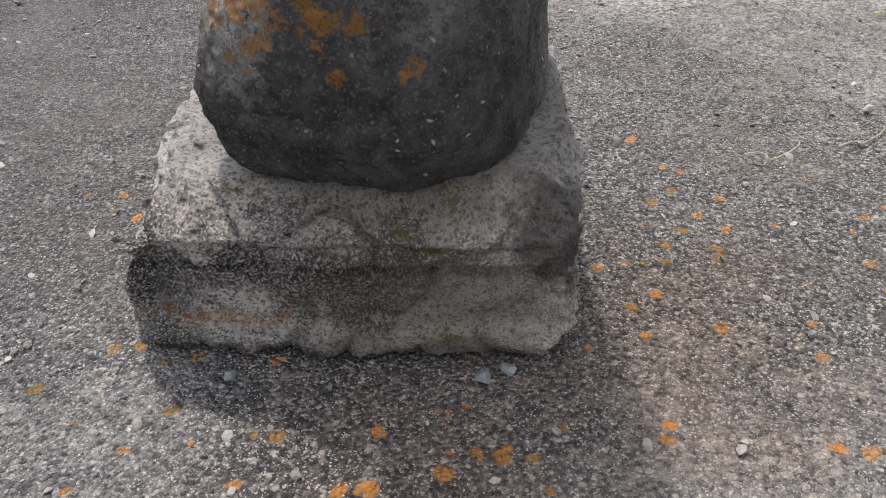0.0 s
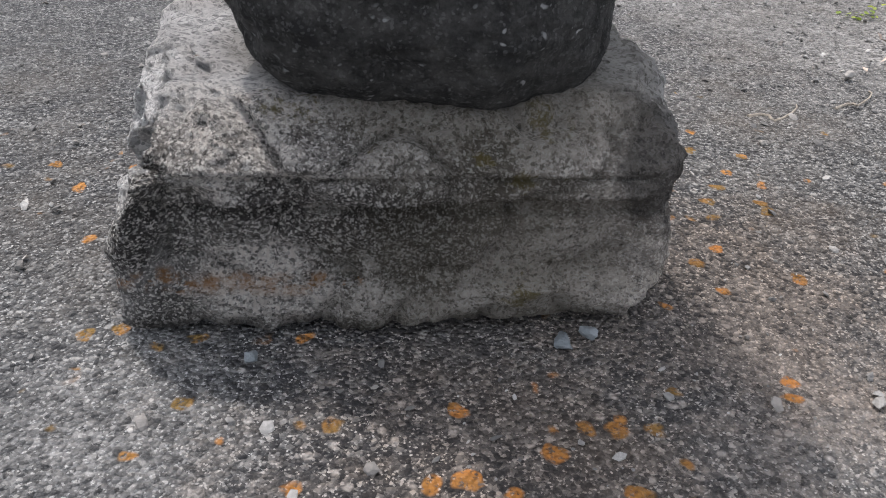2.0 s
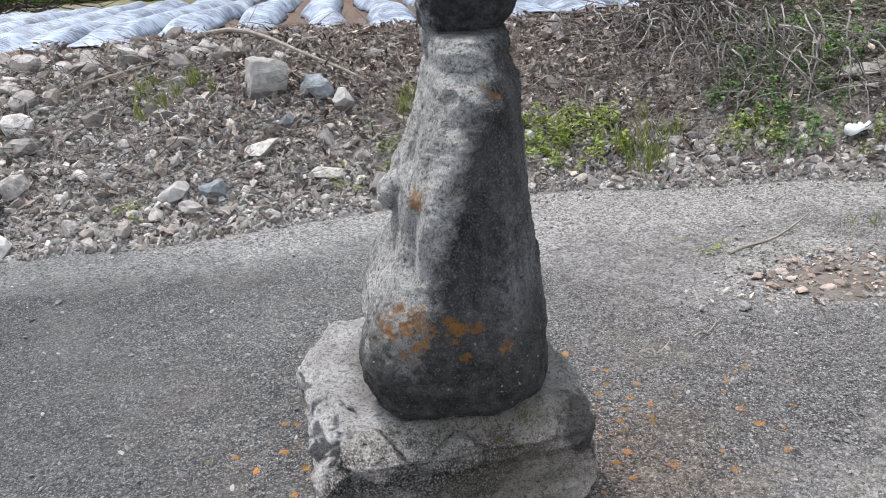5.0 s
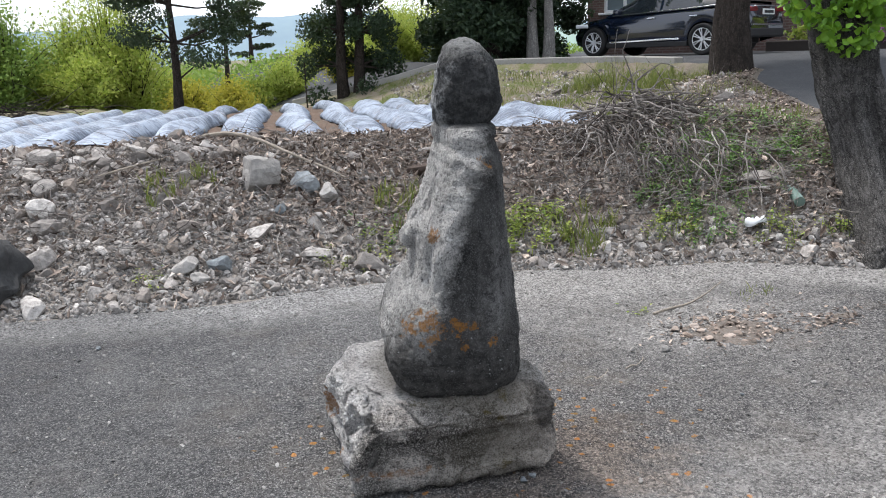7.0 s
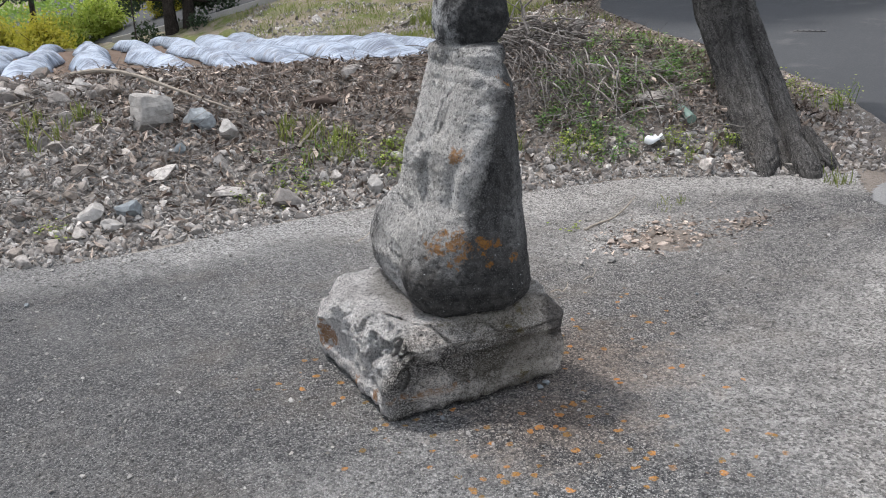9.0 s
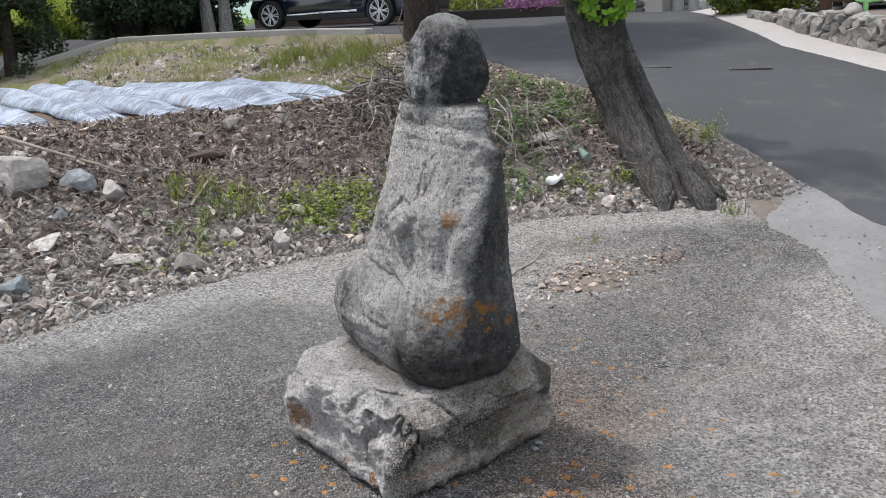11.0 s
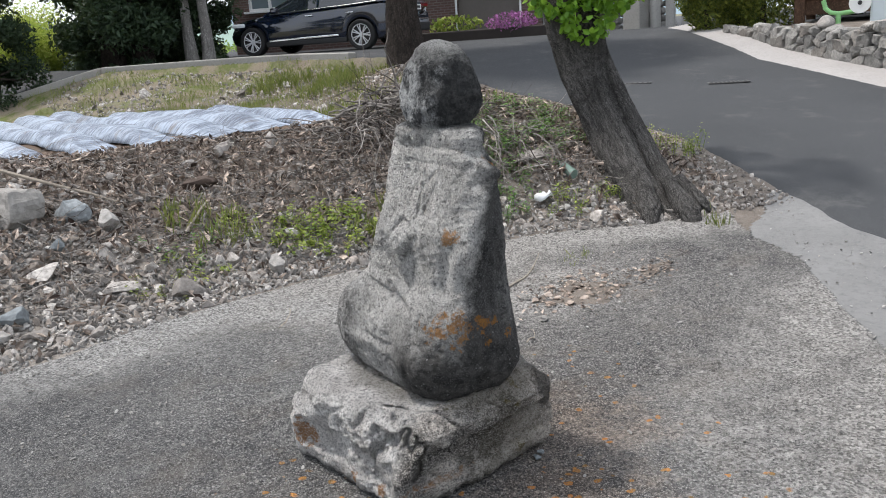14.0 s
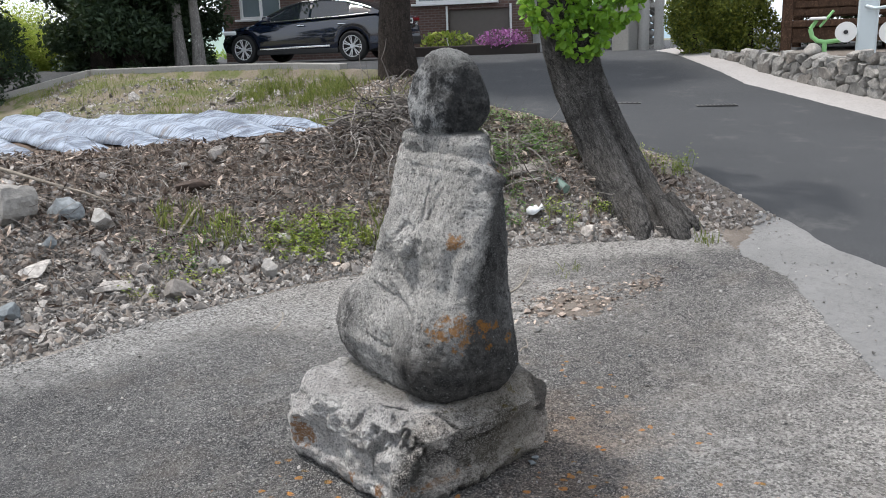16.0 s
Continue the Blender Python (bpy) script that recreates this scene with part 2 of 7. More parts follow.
def make_statue():
    n = Nodes("weathered_granite_statue")
    rel = n.vmath("SUBTRACT", n.pos, (-0.01, 1.295, 0))
    f = n.vmath("DOT_PRODUCT", rel, (-0.985, 0.17, 0), 1)
    r = n.vmath("DOT_PRODUCT", rel, (0.17, 0.985, 0), 1)
    z = n.xyz()[2]
    salt = n.xyz(n.cells(300, "Color"))[0]
    pit = n.noise(85, 6, 0.82)
    soft = n.noise(9, 4, 0.6)
    light = n.mix(n.ramp(soft, (0.35, 0.0), (0.62, 1.0)), (0.46, 0.447, 0.425), (0.78, 0.755, 0.72))
    light = blotch(n, light, (0.2, 0.197, 0.19), 17, 0.54, 0.66, 0.5)
    light = blotch(n, light, (0.8, 0.79, 0.76), 42, 0.55, 0.66, 0.6)
    light = blotch(n, light, (0.1, 0.1, 0.098), 60, 0.56, 0.66, 0.55)
    coarse = n.xyz(n.cells(130, "Color"))[1]
    light = n.mix(n.ramp(coarse, (0.0, 0.4), (0.3, 0.0)), light, (0.14, 0.138, 0.134))
    light = n.mix(n.ramp(salt, (0.0, 0.6), (0.3, 0.0)), light, (0.14, 0.138, 0.134))
    light = n.mix(n.ramp(salt, (0.7, 0.0), (1.0, 0.8)), light, (0.82, 0.81, 0.78))
    # crevice shade painted dark wherever the pit relief is low
    light = n.mix(n.ramp(pit, (0.37, 0.95), (0.46, 0.0)), light, (0.05, 0.05, 0.048))
    light = n.mix(n.ramp(n.noise(36, 6, 0.85), (0.4, 0.55), (0.45, 0.0)), light, (0.12, 0.117, 0.113))
    streak = n.noise(13, 5, 0.7, vec=n.stretch(1, 1, 0.3))
    mid = n.mix(n.ramp(streak, (0.35, 0.0), (0.65, 1.0)), (0.085, 0.083, 0.081), (0.34, 0.332, 0.32))
    mid = blotch(n, mid, (0.04, 0.04, 0.04), 16, 0.5, 0.6, 0.75)
    mid = blotch(n, mid, (0.42, 0.41, 0.395), 38, 0.57, 0.67, 0.55)
    mid = n.mix(n.ramp(coarse, (0.0, 0.6), (0.3, 0.0)), mid, (0.05, 0.05, 0.049))
    mid = n.mix(n.ramp(salt, (0.6, 0.0), (1.0, 0.4)), mid, (0.4, 0.395, 0.385))
    mid = n.mix(n.ramp(pit, (0.36, 0.9), (0.47, 0.0)), mid, (0.03, 0.03, 0.03))
    black = n.mix(n.ramp(streak, (0.4, 0.0), (0.7, 1.0)), (0.03, 0.029, 0.029), (0.14, 0.137, 0.132))
    black = n.mix(n.ramp(salt, (0.6, 0.0), (1.0, 0.45)), black, (0.3, 0.3, 0.295))
    black = blotch(n, black, (0.26, 0.255, 0.245), 34, 0.58, 0.7, 0.55)
    # the crust begins at the sleeve's edge: black there, greyer towards the back; some shading of that side is painted
    # into it
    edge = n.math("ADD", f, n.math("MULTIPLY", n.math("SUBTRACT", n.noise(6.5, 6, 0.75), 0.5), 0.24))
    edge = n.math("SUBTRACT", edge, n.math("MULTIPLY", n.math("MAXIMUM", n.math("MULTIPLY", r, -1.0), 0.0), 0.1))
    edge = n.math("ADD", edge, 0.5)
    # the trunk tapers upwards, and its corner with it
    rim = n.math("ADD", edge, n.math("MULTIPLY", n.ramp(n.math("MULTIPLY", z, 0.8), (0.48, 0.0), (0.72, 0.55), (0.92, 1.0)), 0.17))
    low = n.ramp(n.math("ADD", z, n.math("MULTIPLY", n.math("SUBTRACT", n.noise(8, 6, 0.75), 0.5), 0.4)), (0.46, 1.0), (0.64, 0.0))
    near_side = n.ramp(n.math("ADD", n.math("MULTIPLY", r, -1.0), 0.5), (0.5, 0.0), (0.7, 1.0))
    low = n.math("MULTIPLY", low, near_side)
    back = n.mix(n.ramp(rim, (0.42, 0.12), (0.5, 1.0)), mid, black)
    # darker towards the foot on the near side
    low_dark = n.mix(n.ramp(salt, (0.8, 0.0), (1.0, 0.3)), n.mix(n.ramp(n.noise(20, 6, 0.8), (0.4, 0.0), (0.65, 1.0)), (0.03, 0.029, 0.028), (0.13, 0.124, 0.116)), (0.34, 0.332, 0.323))
    back = n.mix(n.math("MULTIPLY", low, 0.95), back, low_dark)
    crust_and_shade = n.math("MAXIMUM", n.ramp(rim, (0.565, 1.0), (0.615, 0.0)), low)
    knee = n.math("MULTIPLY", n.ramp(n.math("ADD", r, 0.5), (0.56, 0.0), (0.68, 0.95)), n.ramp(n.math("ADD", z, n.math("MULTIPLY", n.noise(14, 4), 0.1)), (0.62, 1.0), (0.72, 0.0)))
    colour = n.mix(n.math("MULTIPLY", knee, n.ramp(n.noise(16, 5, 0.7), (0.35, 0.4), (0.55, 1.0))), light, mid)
    colour = n.mix(crust_and_shade, colour, back)
    # the head stone: dark with pale scurf, darker towards the back and paler on top
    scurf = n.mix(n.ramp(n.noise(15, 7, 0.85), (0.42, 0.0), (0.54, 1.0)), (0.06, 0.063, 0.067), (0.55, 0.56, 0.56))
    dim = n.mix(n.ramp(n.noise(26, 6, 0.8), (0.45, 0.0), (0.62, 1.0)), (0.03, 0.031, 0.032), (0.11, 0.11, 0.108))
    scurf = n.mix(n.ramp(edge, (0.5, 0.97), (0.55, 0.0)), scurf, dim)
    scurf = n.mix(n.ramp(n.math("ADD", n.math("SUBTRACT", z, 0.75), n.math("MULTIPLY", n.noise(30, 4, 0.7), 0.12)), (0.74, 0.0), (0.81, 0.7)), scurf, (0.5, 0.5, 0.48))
    scurf = n.mix(n.ramp(pit, (0.36, 0.8), (0.48, 0.0)), scurf, (0.03, 0.03, 0.03))
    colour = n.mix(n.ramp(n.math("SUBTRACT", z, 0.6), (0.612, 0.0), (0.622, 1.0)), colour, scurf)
    # white crusts in a band above the foot
    wob = n.vmath("ADD", n.pos, n.vmath("MULTIPLY", n.colour_noise(40), (0.03, 0.03, 0.03)))
    fleck = n.math("MULTIPLY", n.ramp(n.cells(60, vec=wob), (0.14, 1.0), (0.26, 0.0)), n.ramp(n.xyz(n.cells(60, "Color", vec=wob))[0], (0.72, 0.0), (0.76, 0.9)))
    fleck = n.math("MULTIPLY", fleck, n.ramp(n.noise(5, 2), (0.42, 0.0), (0.55, 1.0)))
    colour = n.mix(n.math("MULTIPLY", fleck, n.ramp(n.math("ABSOLUTE", n.math("SUBTRACT", z, 0.48)), (0.08, 1.0), (0.2, 0.25))), colour, (0.6, 0.6, 0.59))
    # orange lichen
    on = patches(n, (((-0.235, 1.035, 0.575), 0.085), ((-0.2, 1.005, 0.6), 0.085), ((-0.165, 0.975, 0.585), 0.045), ((-0.11, 0.955, 0.585), 0.055), ((-0.25, 1.05, 0.545), 0.05), ((-0.17, 1.025, 0.88), 0.06), ((-0.2, 0.99, 0.54), 0.06), ((-0.05, 0.94, 0.575), 0.04), ((0.0, 0.94, 0.53), 0.035), ((-0.09, 0.945, 0.52), 0.04), ((0.02, 1.0, 1.11), 0.05)), 26, 0.5, 0.72, 0.85, 3.2)
    colour = n.mix(on, colour, n.mix(n.noise(24, 2), (0.3, 0.13, 0.025), (0.52, 0.24, 0.05)))
    n.bump(n.math("ADD", n.math("ADD", pit, n.math("MULTIPLY", n.noise(26, 5, 0.7), 0.4)), n.math("MULTIPLY", salt, 0.25)), 1.0, 0.042)
    return n.done(colour, 0.92, spec=0.25)


def make_plinth():
    n = Nodes("weathered_granite_plinth")
    x, y, z = n.xyz()[:3]
    salt = n.xyz(n.cells(240, "Color"))[0]
    coarse = n.xyz(n.cells(110, "Color"))[1]
    pit = n.noise(70, 6, 0.82)
    light = n.mix(n.ramp(n.noise(7, 5, 0.65), (0.35, 0.0), (0.6, 1.0)), (0.58, 0.55, 0.525), (0.93, 0.9, 0.87))
    light = blotch(n, light, (0.22, 0.21, 0.2), 14, 0.56, 0.68, 0.5)
    light = blotch(n, light, (0.2, 0.19, 0.18), 45, 0.58, 0.67, 0.65)
    light = n.mix(n.ramp(coarse, (0.0, 0.6), (0.25, 0.0)), light, (0.14, 0.138, 0.134))
    light = n.mix(n.ramp(salt, (0.0, 0.7), (0.35, 0.0)), light, (0.14, 0.138, 0.132))
    # pits get their shade in the colour as well as in the bump
    light = n.mix(n.ramp(pit, (0.34, 0.9), (0.44, 0.0)), light, (0.07, 0.068, 0.064))
    # the dressed front carries a brown and black film in bands
    yy = n.math("ADD", y, n.math("MULTIPLY", n.math("SUBTRACT", n.noise(9, 4), 0.5), 0.1))
    front = n.ramp(n.math("SUBTRACT", yy, 0.5), (0.5, 1.0), (0.57, 0.0))
    film = n.mix(n.noise(6, 5, 0.7, vec=n.stretch(0.7, 1, 1.6)), (0.54, 0.48, 0.43), (0.9, 0.83, 0.76))
    stain = n.noise(5.5, 6, 0.75, vec=n.stretch(0.75, 1, 1.5))
    middle = n.ramp(n.math("ABSOLUTE", n.math("SUBTRACT", z, 0.185)), (0.03, 0.16), (0.11, 0.0))
    film = n.mix(n.ramp(n.math("ADD", stain, middle), (0.56, 0.0), (0.66, 0.75)), film, (0.06, 0.052, 0.048))
    zz = n.math("ADD", z, n.math("MULTIPLY", n.math("SUBTRACT", n.noise(8, 4, 0.6), 0.5), 0.03))
    for level, strong in ((0.205, 0.95), (0.238, 0.8), (0.16, 0.6), (0.27, 0.6), (0.185, 0.7)):
        line = n.math("MULTIPLY", n.ramp(n.math("ABSOLUTE", n.math("SUBTRACT", zz, level)), (0.002, strong), (0.012, 0.0)), n.ramp(n.noise(10, 4, 0.7, vec=n.stretch(1, 1, 0.2)), (0.4, 0.0), (0.52, 1.0)))
        film = n.mix(line, film, (0.05, 0.046, 0.042))
    film = blotch(n, film, (0.8, 0.75, 0.68), 30, 0.54, 0.64, 0.6)
    film = blotch(n, film, (0.07, 0.064, 0.058), 48, 0.55, 0.64, 0.6)
    film = n.mix(n.ramp(coarse, (0.0, 0.4), (0.3, 0.0)), film, (0.08, 0.074, 0.068))
    drip = n.noise(20, 4, 0.6, vec=n.stretch(1, 1, 0.1))
    film = n.mix(n.ramp(drip, (0.62, 0.0), (0.7, 0.4)), film, (0.05, 0.047, 0.043))
    # darker towards the left end of the front
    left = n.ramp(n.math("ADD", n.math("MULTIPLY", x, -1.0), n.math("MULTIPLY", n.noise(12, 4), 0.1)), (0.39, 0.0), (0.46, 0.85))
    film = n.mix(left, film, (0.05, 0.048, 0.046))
    pale_lip = n.math("MULTIPLY", n.ramp(n.math("ABSOLUTE", n.math("SUBTRACT", zz, 0.07)), (0.008, 0.8), (0.026, 0.0)), n.ramp(n.math("ADD", x, n.math("MULTIPLY", n.noise(9, 3), 0.1)), (0.0, 1.0), (0.2, 0.7)))
    film = n.mix(n.math("MULTIPLY", pale_lip, n.ramp(x, (-0.2, 0.0), (-0.12, 1.0))), film, (0.72, 0.65, 0.56))
    film = n.mix(patches(n, (((-0.1, 0.97, 0.17), 0.17), ((-0.02, 0.95, 0.26), 0.08), ((0.24, 0.98, 0.22), 0.08), ((-0.43, 0.99, 0.13), 0.1), ((-0.28, 0.98, 0.21), 0.1), ((-0.2, 0.97, 0.13), 0.1)), 16, 0.4, 0.56, 0.9, 1.5), film, (0.045, 0.038, 0.036))
    # shade of the undercut below the lip, painted in ragged dark patches
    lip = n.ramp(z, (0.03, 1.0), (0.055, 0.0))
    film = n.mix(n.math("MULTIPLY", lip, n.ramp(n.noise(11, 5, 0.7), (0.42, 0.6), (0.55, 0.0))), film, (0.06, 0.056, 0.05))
    film = n.mix(n.ramp(salt, (0.0, 0.5), (0.3, 0.0)), film, (0.08, 0.07, 0.062))
    film = n.mix(n.ramp(n.noise(3.6, 7, 0.8, vec=n.stretch(0.8, 1, 1.8), dist=0.4), (0.53, 0.0), (0.63, 0.5)), film, (0.07, 0.062, 0.058))
    film = n.mix(n.ramp(pit, (0.56, 0.0), (0.66, 0.4)), film, (0.86, 0.81, 0.75))
    film = n.mix(n.ramp(n.xyz(n.cells(330, "Color"))[0], (0.66, 0.0), (0.82, 0.75)), film, (0.86, 0.82, 0.76))
    film = n.mix(n.ramp(n.xyz(n.cells(260, "Color"))[1], (0.14, 0.7), (0.26, 0.0)), film, (0.05, 0.046, 0.043))
    film = n.mix(n.ramp(n.math("ADD", x, n.math("MULTIPLY", n.noise(7, 4), 0.2)), (0.0, 0.0), (0.3, 0.3)), film, (0.8, 0.68, 0.57))
    film = n.mix(n.ramp(n.xyz(n.cells(420, "Color"))[2], (0.75, 0.0), (0.9, 0.35)), film, (0.8, 0.76, 0.7))
    film = n.mix(n.ramp(pit, (0.35, 0.9), (0.46, 0.0)), film, (0.035, 0.033, 0.03))
    colour = n.mix(front, light, film)
    # gap shade along the ground painted as a dark band
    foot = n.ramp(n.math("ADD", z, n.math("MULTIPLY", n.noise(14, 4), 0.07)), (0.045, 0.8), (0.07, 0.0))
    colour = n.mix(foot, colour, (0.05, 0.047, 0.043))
    corner = n.spot((0.24, 0.96, 0.26), 0.17)
    colour = n.mix(n.ramp(n.math("ADD", corner, n.math("MULTIPLY", n.math("SUBTRACT", n.noise(18, 5, 0.7), 0.5), 0.9)), (0.28, 0.0), (0.5, 0.75)), colour, (0.035, 0.033, 0.032))
    # darker round the foot of the statue
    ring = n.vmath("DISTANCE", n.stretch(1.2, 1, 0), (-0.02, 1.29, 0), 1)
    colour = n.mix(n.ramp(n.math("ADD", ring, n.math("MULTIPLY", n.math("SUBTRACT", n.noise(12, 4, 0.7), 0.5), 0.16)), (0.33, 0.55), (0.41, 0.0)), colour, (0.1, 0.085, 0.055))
    ledge = n.math("MULTIPLY", n.ramp(n.math("ABSOLUTE", n.math("SUBTRACT", zz, 0.083)), (0.004, 1.0), (0.013, 0.0)), n.ramp(n.math("ADD", n.math("ABSOLUTE", n.math("ADD", x, 0.335)), n.math("MULTIPLY", n.math("SUBTRACT", n.noise(34, 4, 0.75), 0.5), 0.5)), (0.08, 1.0), (0.12, 0.0)))
    ledge = n.math("MULTIPLY", n.math("MULTIPLY", ledge, n.math("SUBTRACT", 1.0, n.math("GREATER_THAN", y, 1.02))), n.ramp(n.noise(60, 4, 0.8), (0.4, 0.1), (0.6, 0.75)))
    on = patches(n, (((-0.45, 1.6, 0.12), 0.1), ((-0.47, 1.28, 0.055), 0.05), ((-0.48, 1.13, 0.05), 0.06), ((-0.37, 1.16, 0.345), 0.03)), 30, 0.45, 0.6, 0.85)
    colour = n.mix(n.math("MAXIMUM", on, ledge), colour, n.mix(n.noise(30, 2), (0.22, 0.09, 0.015), (0.42, 0.18, 0.035)))
    on = patches(n, (((-0.16, 0.95, 0.31), 0.04), ((-0.24, 1.0, 0.34), 0.07), ((0.02, 0.94, 0.25), 0.04), ((0.08, 0.94, 0.25), 0.02), ((0.04, 0.95, 0.06), 0.05), ((-0.03, 0.94, 0.28), 0.03), ((0.06, 0.98, 0.31), 0.05)), 34, 0.5, 0.7, 0.75)
    colour = n.mix(on, colour, (0.13, 0.1, 0.022))
    n.bump(n.math("ADD", n.math("ADD", pit, n.math("MULTIPLY", n.noise(24, 5, 0.7), 0.9)), n.math("MULTIPLY", salt, 0.2)), 1.0, 0.05)
    return n.done(colour, 0.92, spec=0.25)


def make_stone(name, a, b, spread=0.6):
    n = Nodes(name)
    p = n.piece()
    colour = n.mix(n.ramp(p, (0.0, 0.0), (0.65, 0.42), (1.0, 1.0)), a, b)
    colour = n.mix(n.ramp(n.math("FRACT", n.math("MULTIPLY", p, 7.3)), (0.6, 0.0), (1.0, spread)), colour, (0.28, 0.22, 0.17))
    colour = n.mix(n.ramp(n.noise(24, 5, 0.7), (0.4, 0.55), (0.6, 0.0)), colour, tuple(v * 0.55 for v in a))
    n.bump(n.noise(60, 5, 0.7), 0.7, 0.01)
    return n.done(colour, 0.9, spec=0.3)


def make_bark(name, a, b, scale=18.0, deep=1.0, tilt=(0.0, 0.0)):
    n = Nodes(name)
    lean = n.t.nodes.new("ShaderNodeCombineXYZ")
    pz = n.xyz()[2]
    n.put(lean.inputs[0], n.math("MULTIPLY", pz, tilt[0]))
    n.put(lean.inputs[1], n.math("MULTIPLY", pz, tilt[1]))
    along = n.vmath("SUBTRACT", n.pos, lean.outputs[0])
    wob = n.vmath("ADD", along, n.vmath("MULTIPLY", n.colour_noise(scale * 0.35), (0.05, 0.05, 0.12)))
    plates = n.cells(scale, "Distance", vec=n.stretch(1, 1, 0.28, wob), feature="DISTANCE_TO_EDGE")
    ridges = n.noise(scale * 0.7, 6, 0.75, vec=n.stretch(1, 1, 0.35, along), dist=0.5)
    height = n.math("ADD", n.ramp(plates, (0.0, 0.0), (0.2, 0.14)), n.math("MULTIPLY", ridges, 0.95))
    colour = n.mix(n.ramp(height, (0.42, 0.0), (0.92, 1.0)), a, b)
    colour = n.mix(n.ramp(n.noise(scale * 2.5, 5, 0.8), (0.52, 0.0), (0.66, 0.7)), colour, tuple(min(1, x * 1.8) for x in b))
    colour = n.mix(n.ramp(n.noise(2.6, 5, 0.7), (0.45, 0.0), (0.62, 0.6)), colour, a)
    n.bump(height, deep, 0.05)
    return n.done(colour, 0.95, spec=0.2)


def make_leaf(name, a, b, gloss=0.45, through=0.35):
    n = Nodes(name)
    colour = n.mix(n.piece(), a, b)
    n.b.inputs["Transmission Weight"].default_value = 0.0
    mat = n.done(colour, gloss, spec=0.35)
    t = n.t.nodes.new("ShaderNodeBsdfTranslucent")
    n.put(t.inputs["Color"], n.mix(0.35, colour, (0.3, 0.4, 0.05)))
    m = n.t.nodes.new("ShaderNodeMixShader")
    m.inputs[0].default_value = through
    n.t.links.new(n.b.outputs[0], m.inputs[1])
    n.t.links.new(t.outputs[0], m.inputs[2])
    out = next(x for x in n.t.nodes if x.type == "OUTPUT_MATERIAL")
    n.t.links.new(m.outputs[0], out.inputs["Surface"])
    return mat


def make_plain(name, colour, rough=0.6, metal=0.0, vary=0.12, scale=9.0, spec=0.4):
    n = Nodes(name)
    c = n.mix(n.noise(scale, 4, 0.6), tuple(v * (1 - vary) for v in colour), tuple(min(1, v * (1 + vary)) for v in colour))
    return n.done(c, rough, metal, spec)


def make_film():
    n = Nodes("silver_plastic_film")
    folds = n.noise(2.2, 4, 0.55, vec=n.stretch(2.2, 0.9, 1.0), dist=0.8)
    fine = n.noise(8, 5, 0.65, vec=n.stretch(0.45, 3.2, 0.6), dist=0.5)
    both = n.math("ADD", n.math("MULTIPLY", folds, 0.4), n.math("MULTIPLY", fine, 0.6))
    # highlights on the folds and shading in the creases, painted into the colour
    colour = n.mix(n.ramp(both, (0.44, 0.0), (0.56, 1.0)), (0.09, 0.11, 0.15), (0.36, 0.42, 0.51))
    colour = n.mix(n.ramp(n.noise(1.7, 5, 0.75), (0.58, 0.0), (0.68, 0.75)), colour, (0.15, 0.12, 0.1))
    n.bump(both, 1.0, 0.06)
    return n.done(colour, 0.42, spec=0.45)


def make_brick():
    n = Nodes("brown_brick_wall")
    b = n.t.nodes.new("ShaderNodeTexBrick")
    co = n.t.nodes.new("ShaderNodeTexCoord").outputs["Object"]
    x = n.xyz(co)
    comb = n.t.nodes.new("ShaderNodeCombineXYZ")
    n.put(comb.inputs[0], x[0])
    n.put(comb.inputs[1], x[2])
    n.put(b.inputs["Vector"], comb.outputs[0])
    for key, v in (("Color1", (0.1, 0.055, 0.045, 1)), ("Color2", (0.16, 0.085, 0.065, 1)), ("Mortar", (0.2, 0.18, 0.17, 1)), ("Scale", 1.0), ("Mortar Size", 0.012), ("Brick Width", 0.21), ("Row Height", 0.07)):
        b.inputs[key].default_value = v
    n.bump(b.outputs["Fac"], 0.6, 0.01)
    return n.done(n.mix(n.noise(3, 3), b.outputs["Color"], (0.09, 0.06, 0.055)), 0.9)


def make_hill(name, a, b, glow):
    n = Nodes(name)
    # distance haze is painted in: a bluish colour and a faint glow
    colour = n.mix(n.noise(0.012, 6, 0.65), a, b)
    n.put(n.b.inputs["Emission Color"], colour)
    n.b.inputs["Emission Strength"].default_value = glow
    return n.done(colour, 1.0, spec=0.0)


M_PAD, M_GROUND, M_SOIL, M_ROAD = make_pad(), make_ground(), make_soil(), make_road()
M_APRON = make_concrete("pale_concrete", (0.115, 0.115, 0.114), (0.25, 0.247, 0.242), 1.0)
M_KERB = make_concrete("kerb_concrete", (0.24, 0.23, 0.21), (0.36, 0.35, 0.33))
M_STRIP = make_concrete("white_concrete", (0.26, 0.245, 0.235), (0.38, 0.362, 0.35))
M_STATUE, M_PLINTH = make_statue(), make_plinth()
M_RUBBLE = make_stone("grey_rubble", (0.15, 0.133, 0.12), (0.62, 0.585, 0.545), 0.5)
M_PALE_STONE = make_stone("pale_stone", (0.29, 0.275, 0.255), (0.44, 0.42, 0.395), 0.15)
M_DARK_STONE = make_stone("dark_stone", (0.045, 0.045, 0.045), (0.08, 0.08, 0.078), 0.0)
M_BLUE_STONE = make_stone("blue_grey_stone", (0.17, 0.19, 0.2), (0.27, 0.29, 0.3), 0.0)
M_BUFF = make_stone("buff_stone", (0.26, 0.2, 0.16), (0.5, 0.42, 0.36), 0.3)
M_WALL_STONE = make_stone("wall_stone", (0.17, 0.165, 0.155), (0.4, 0.385, 0.36), 0.35)
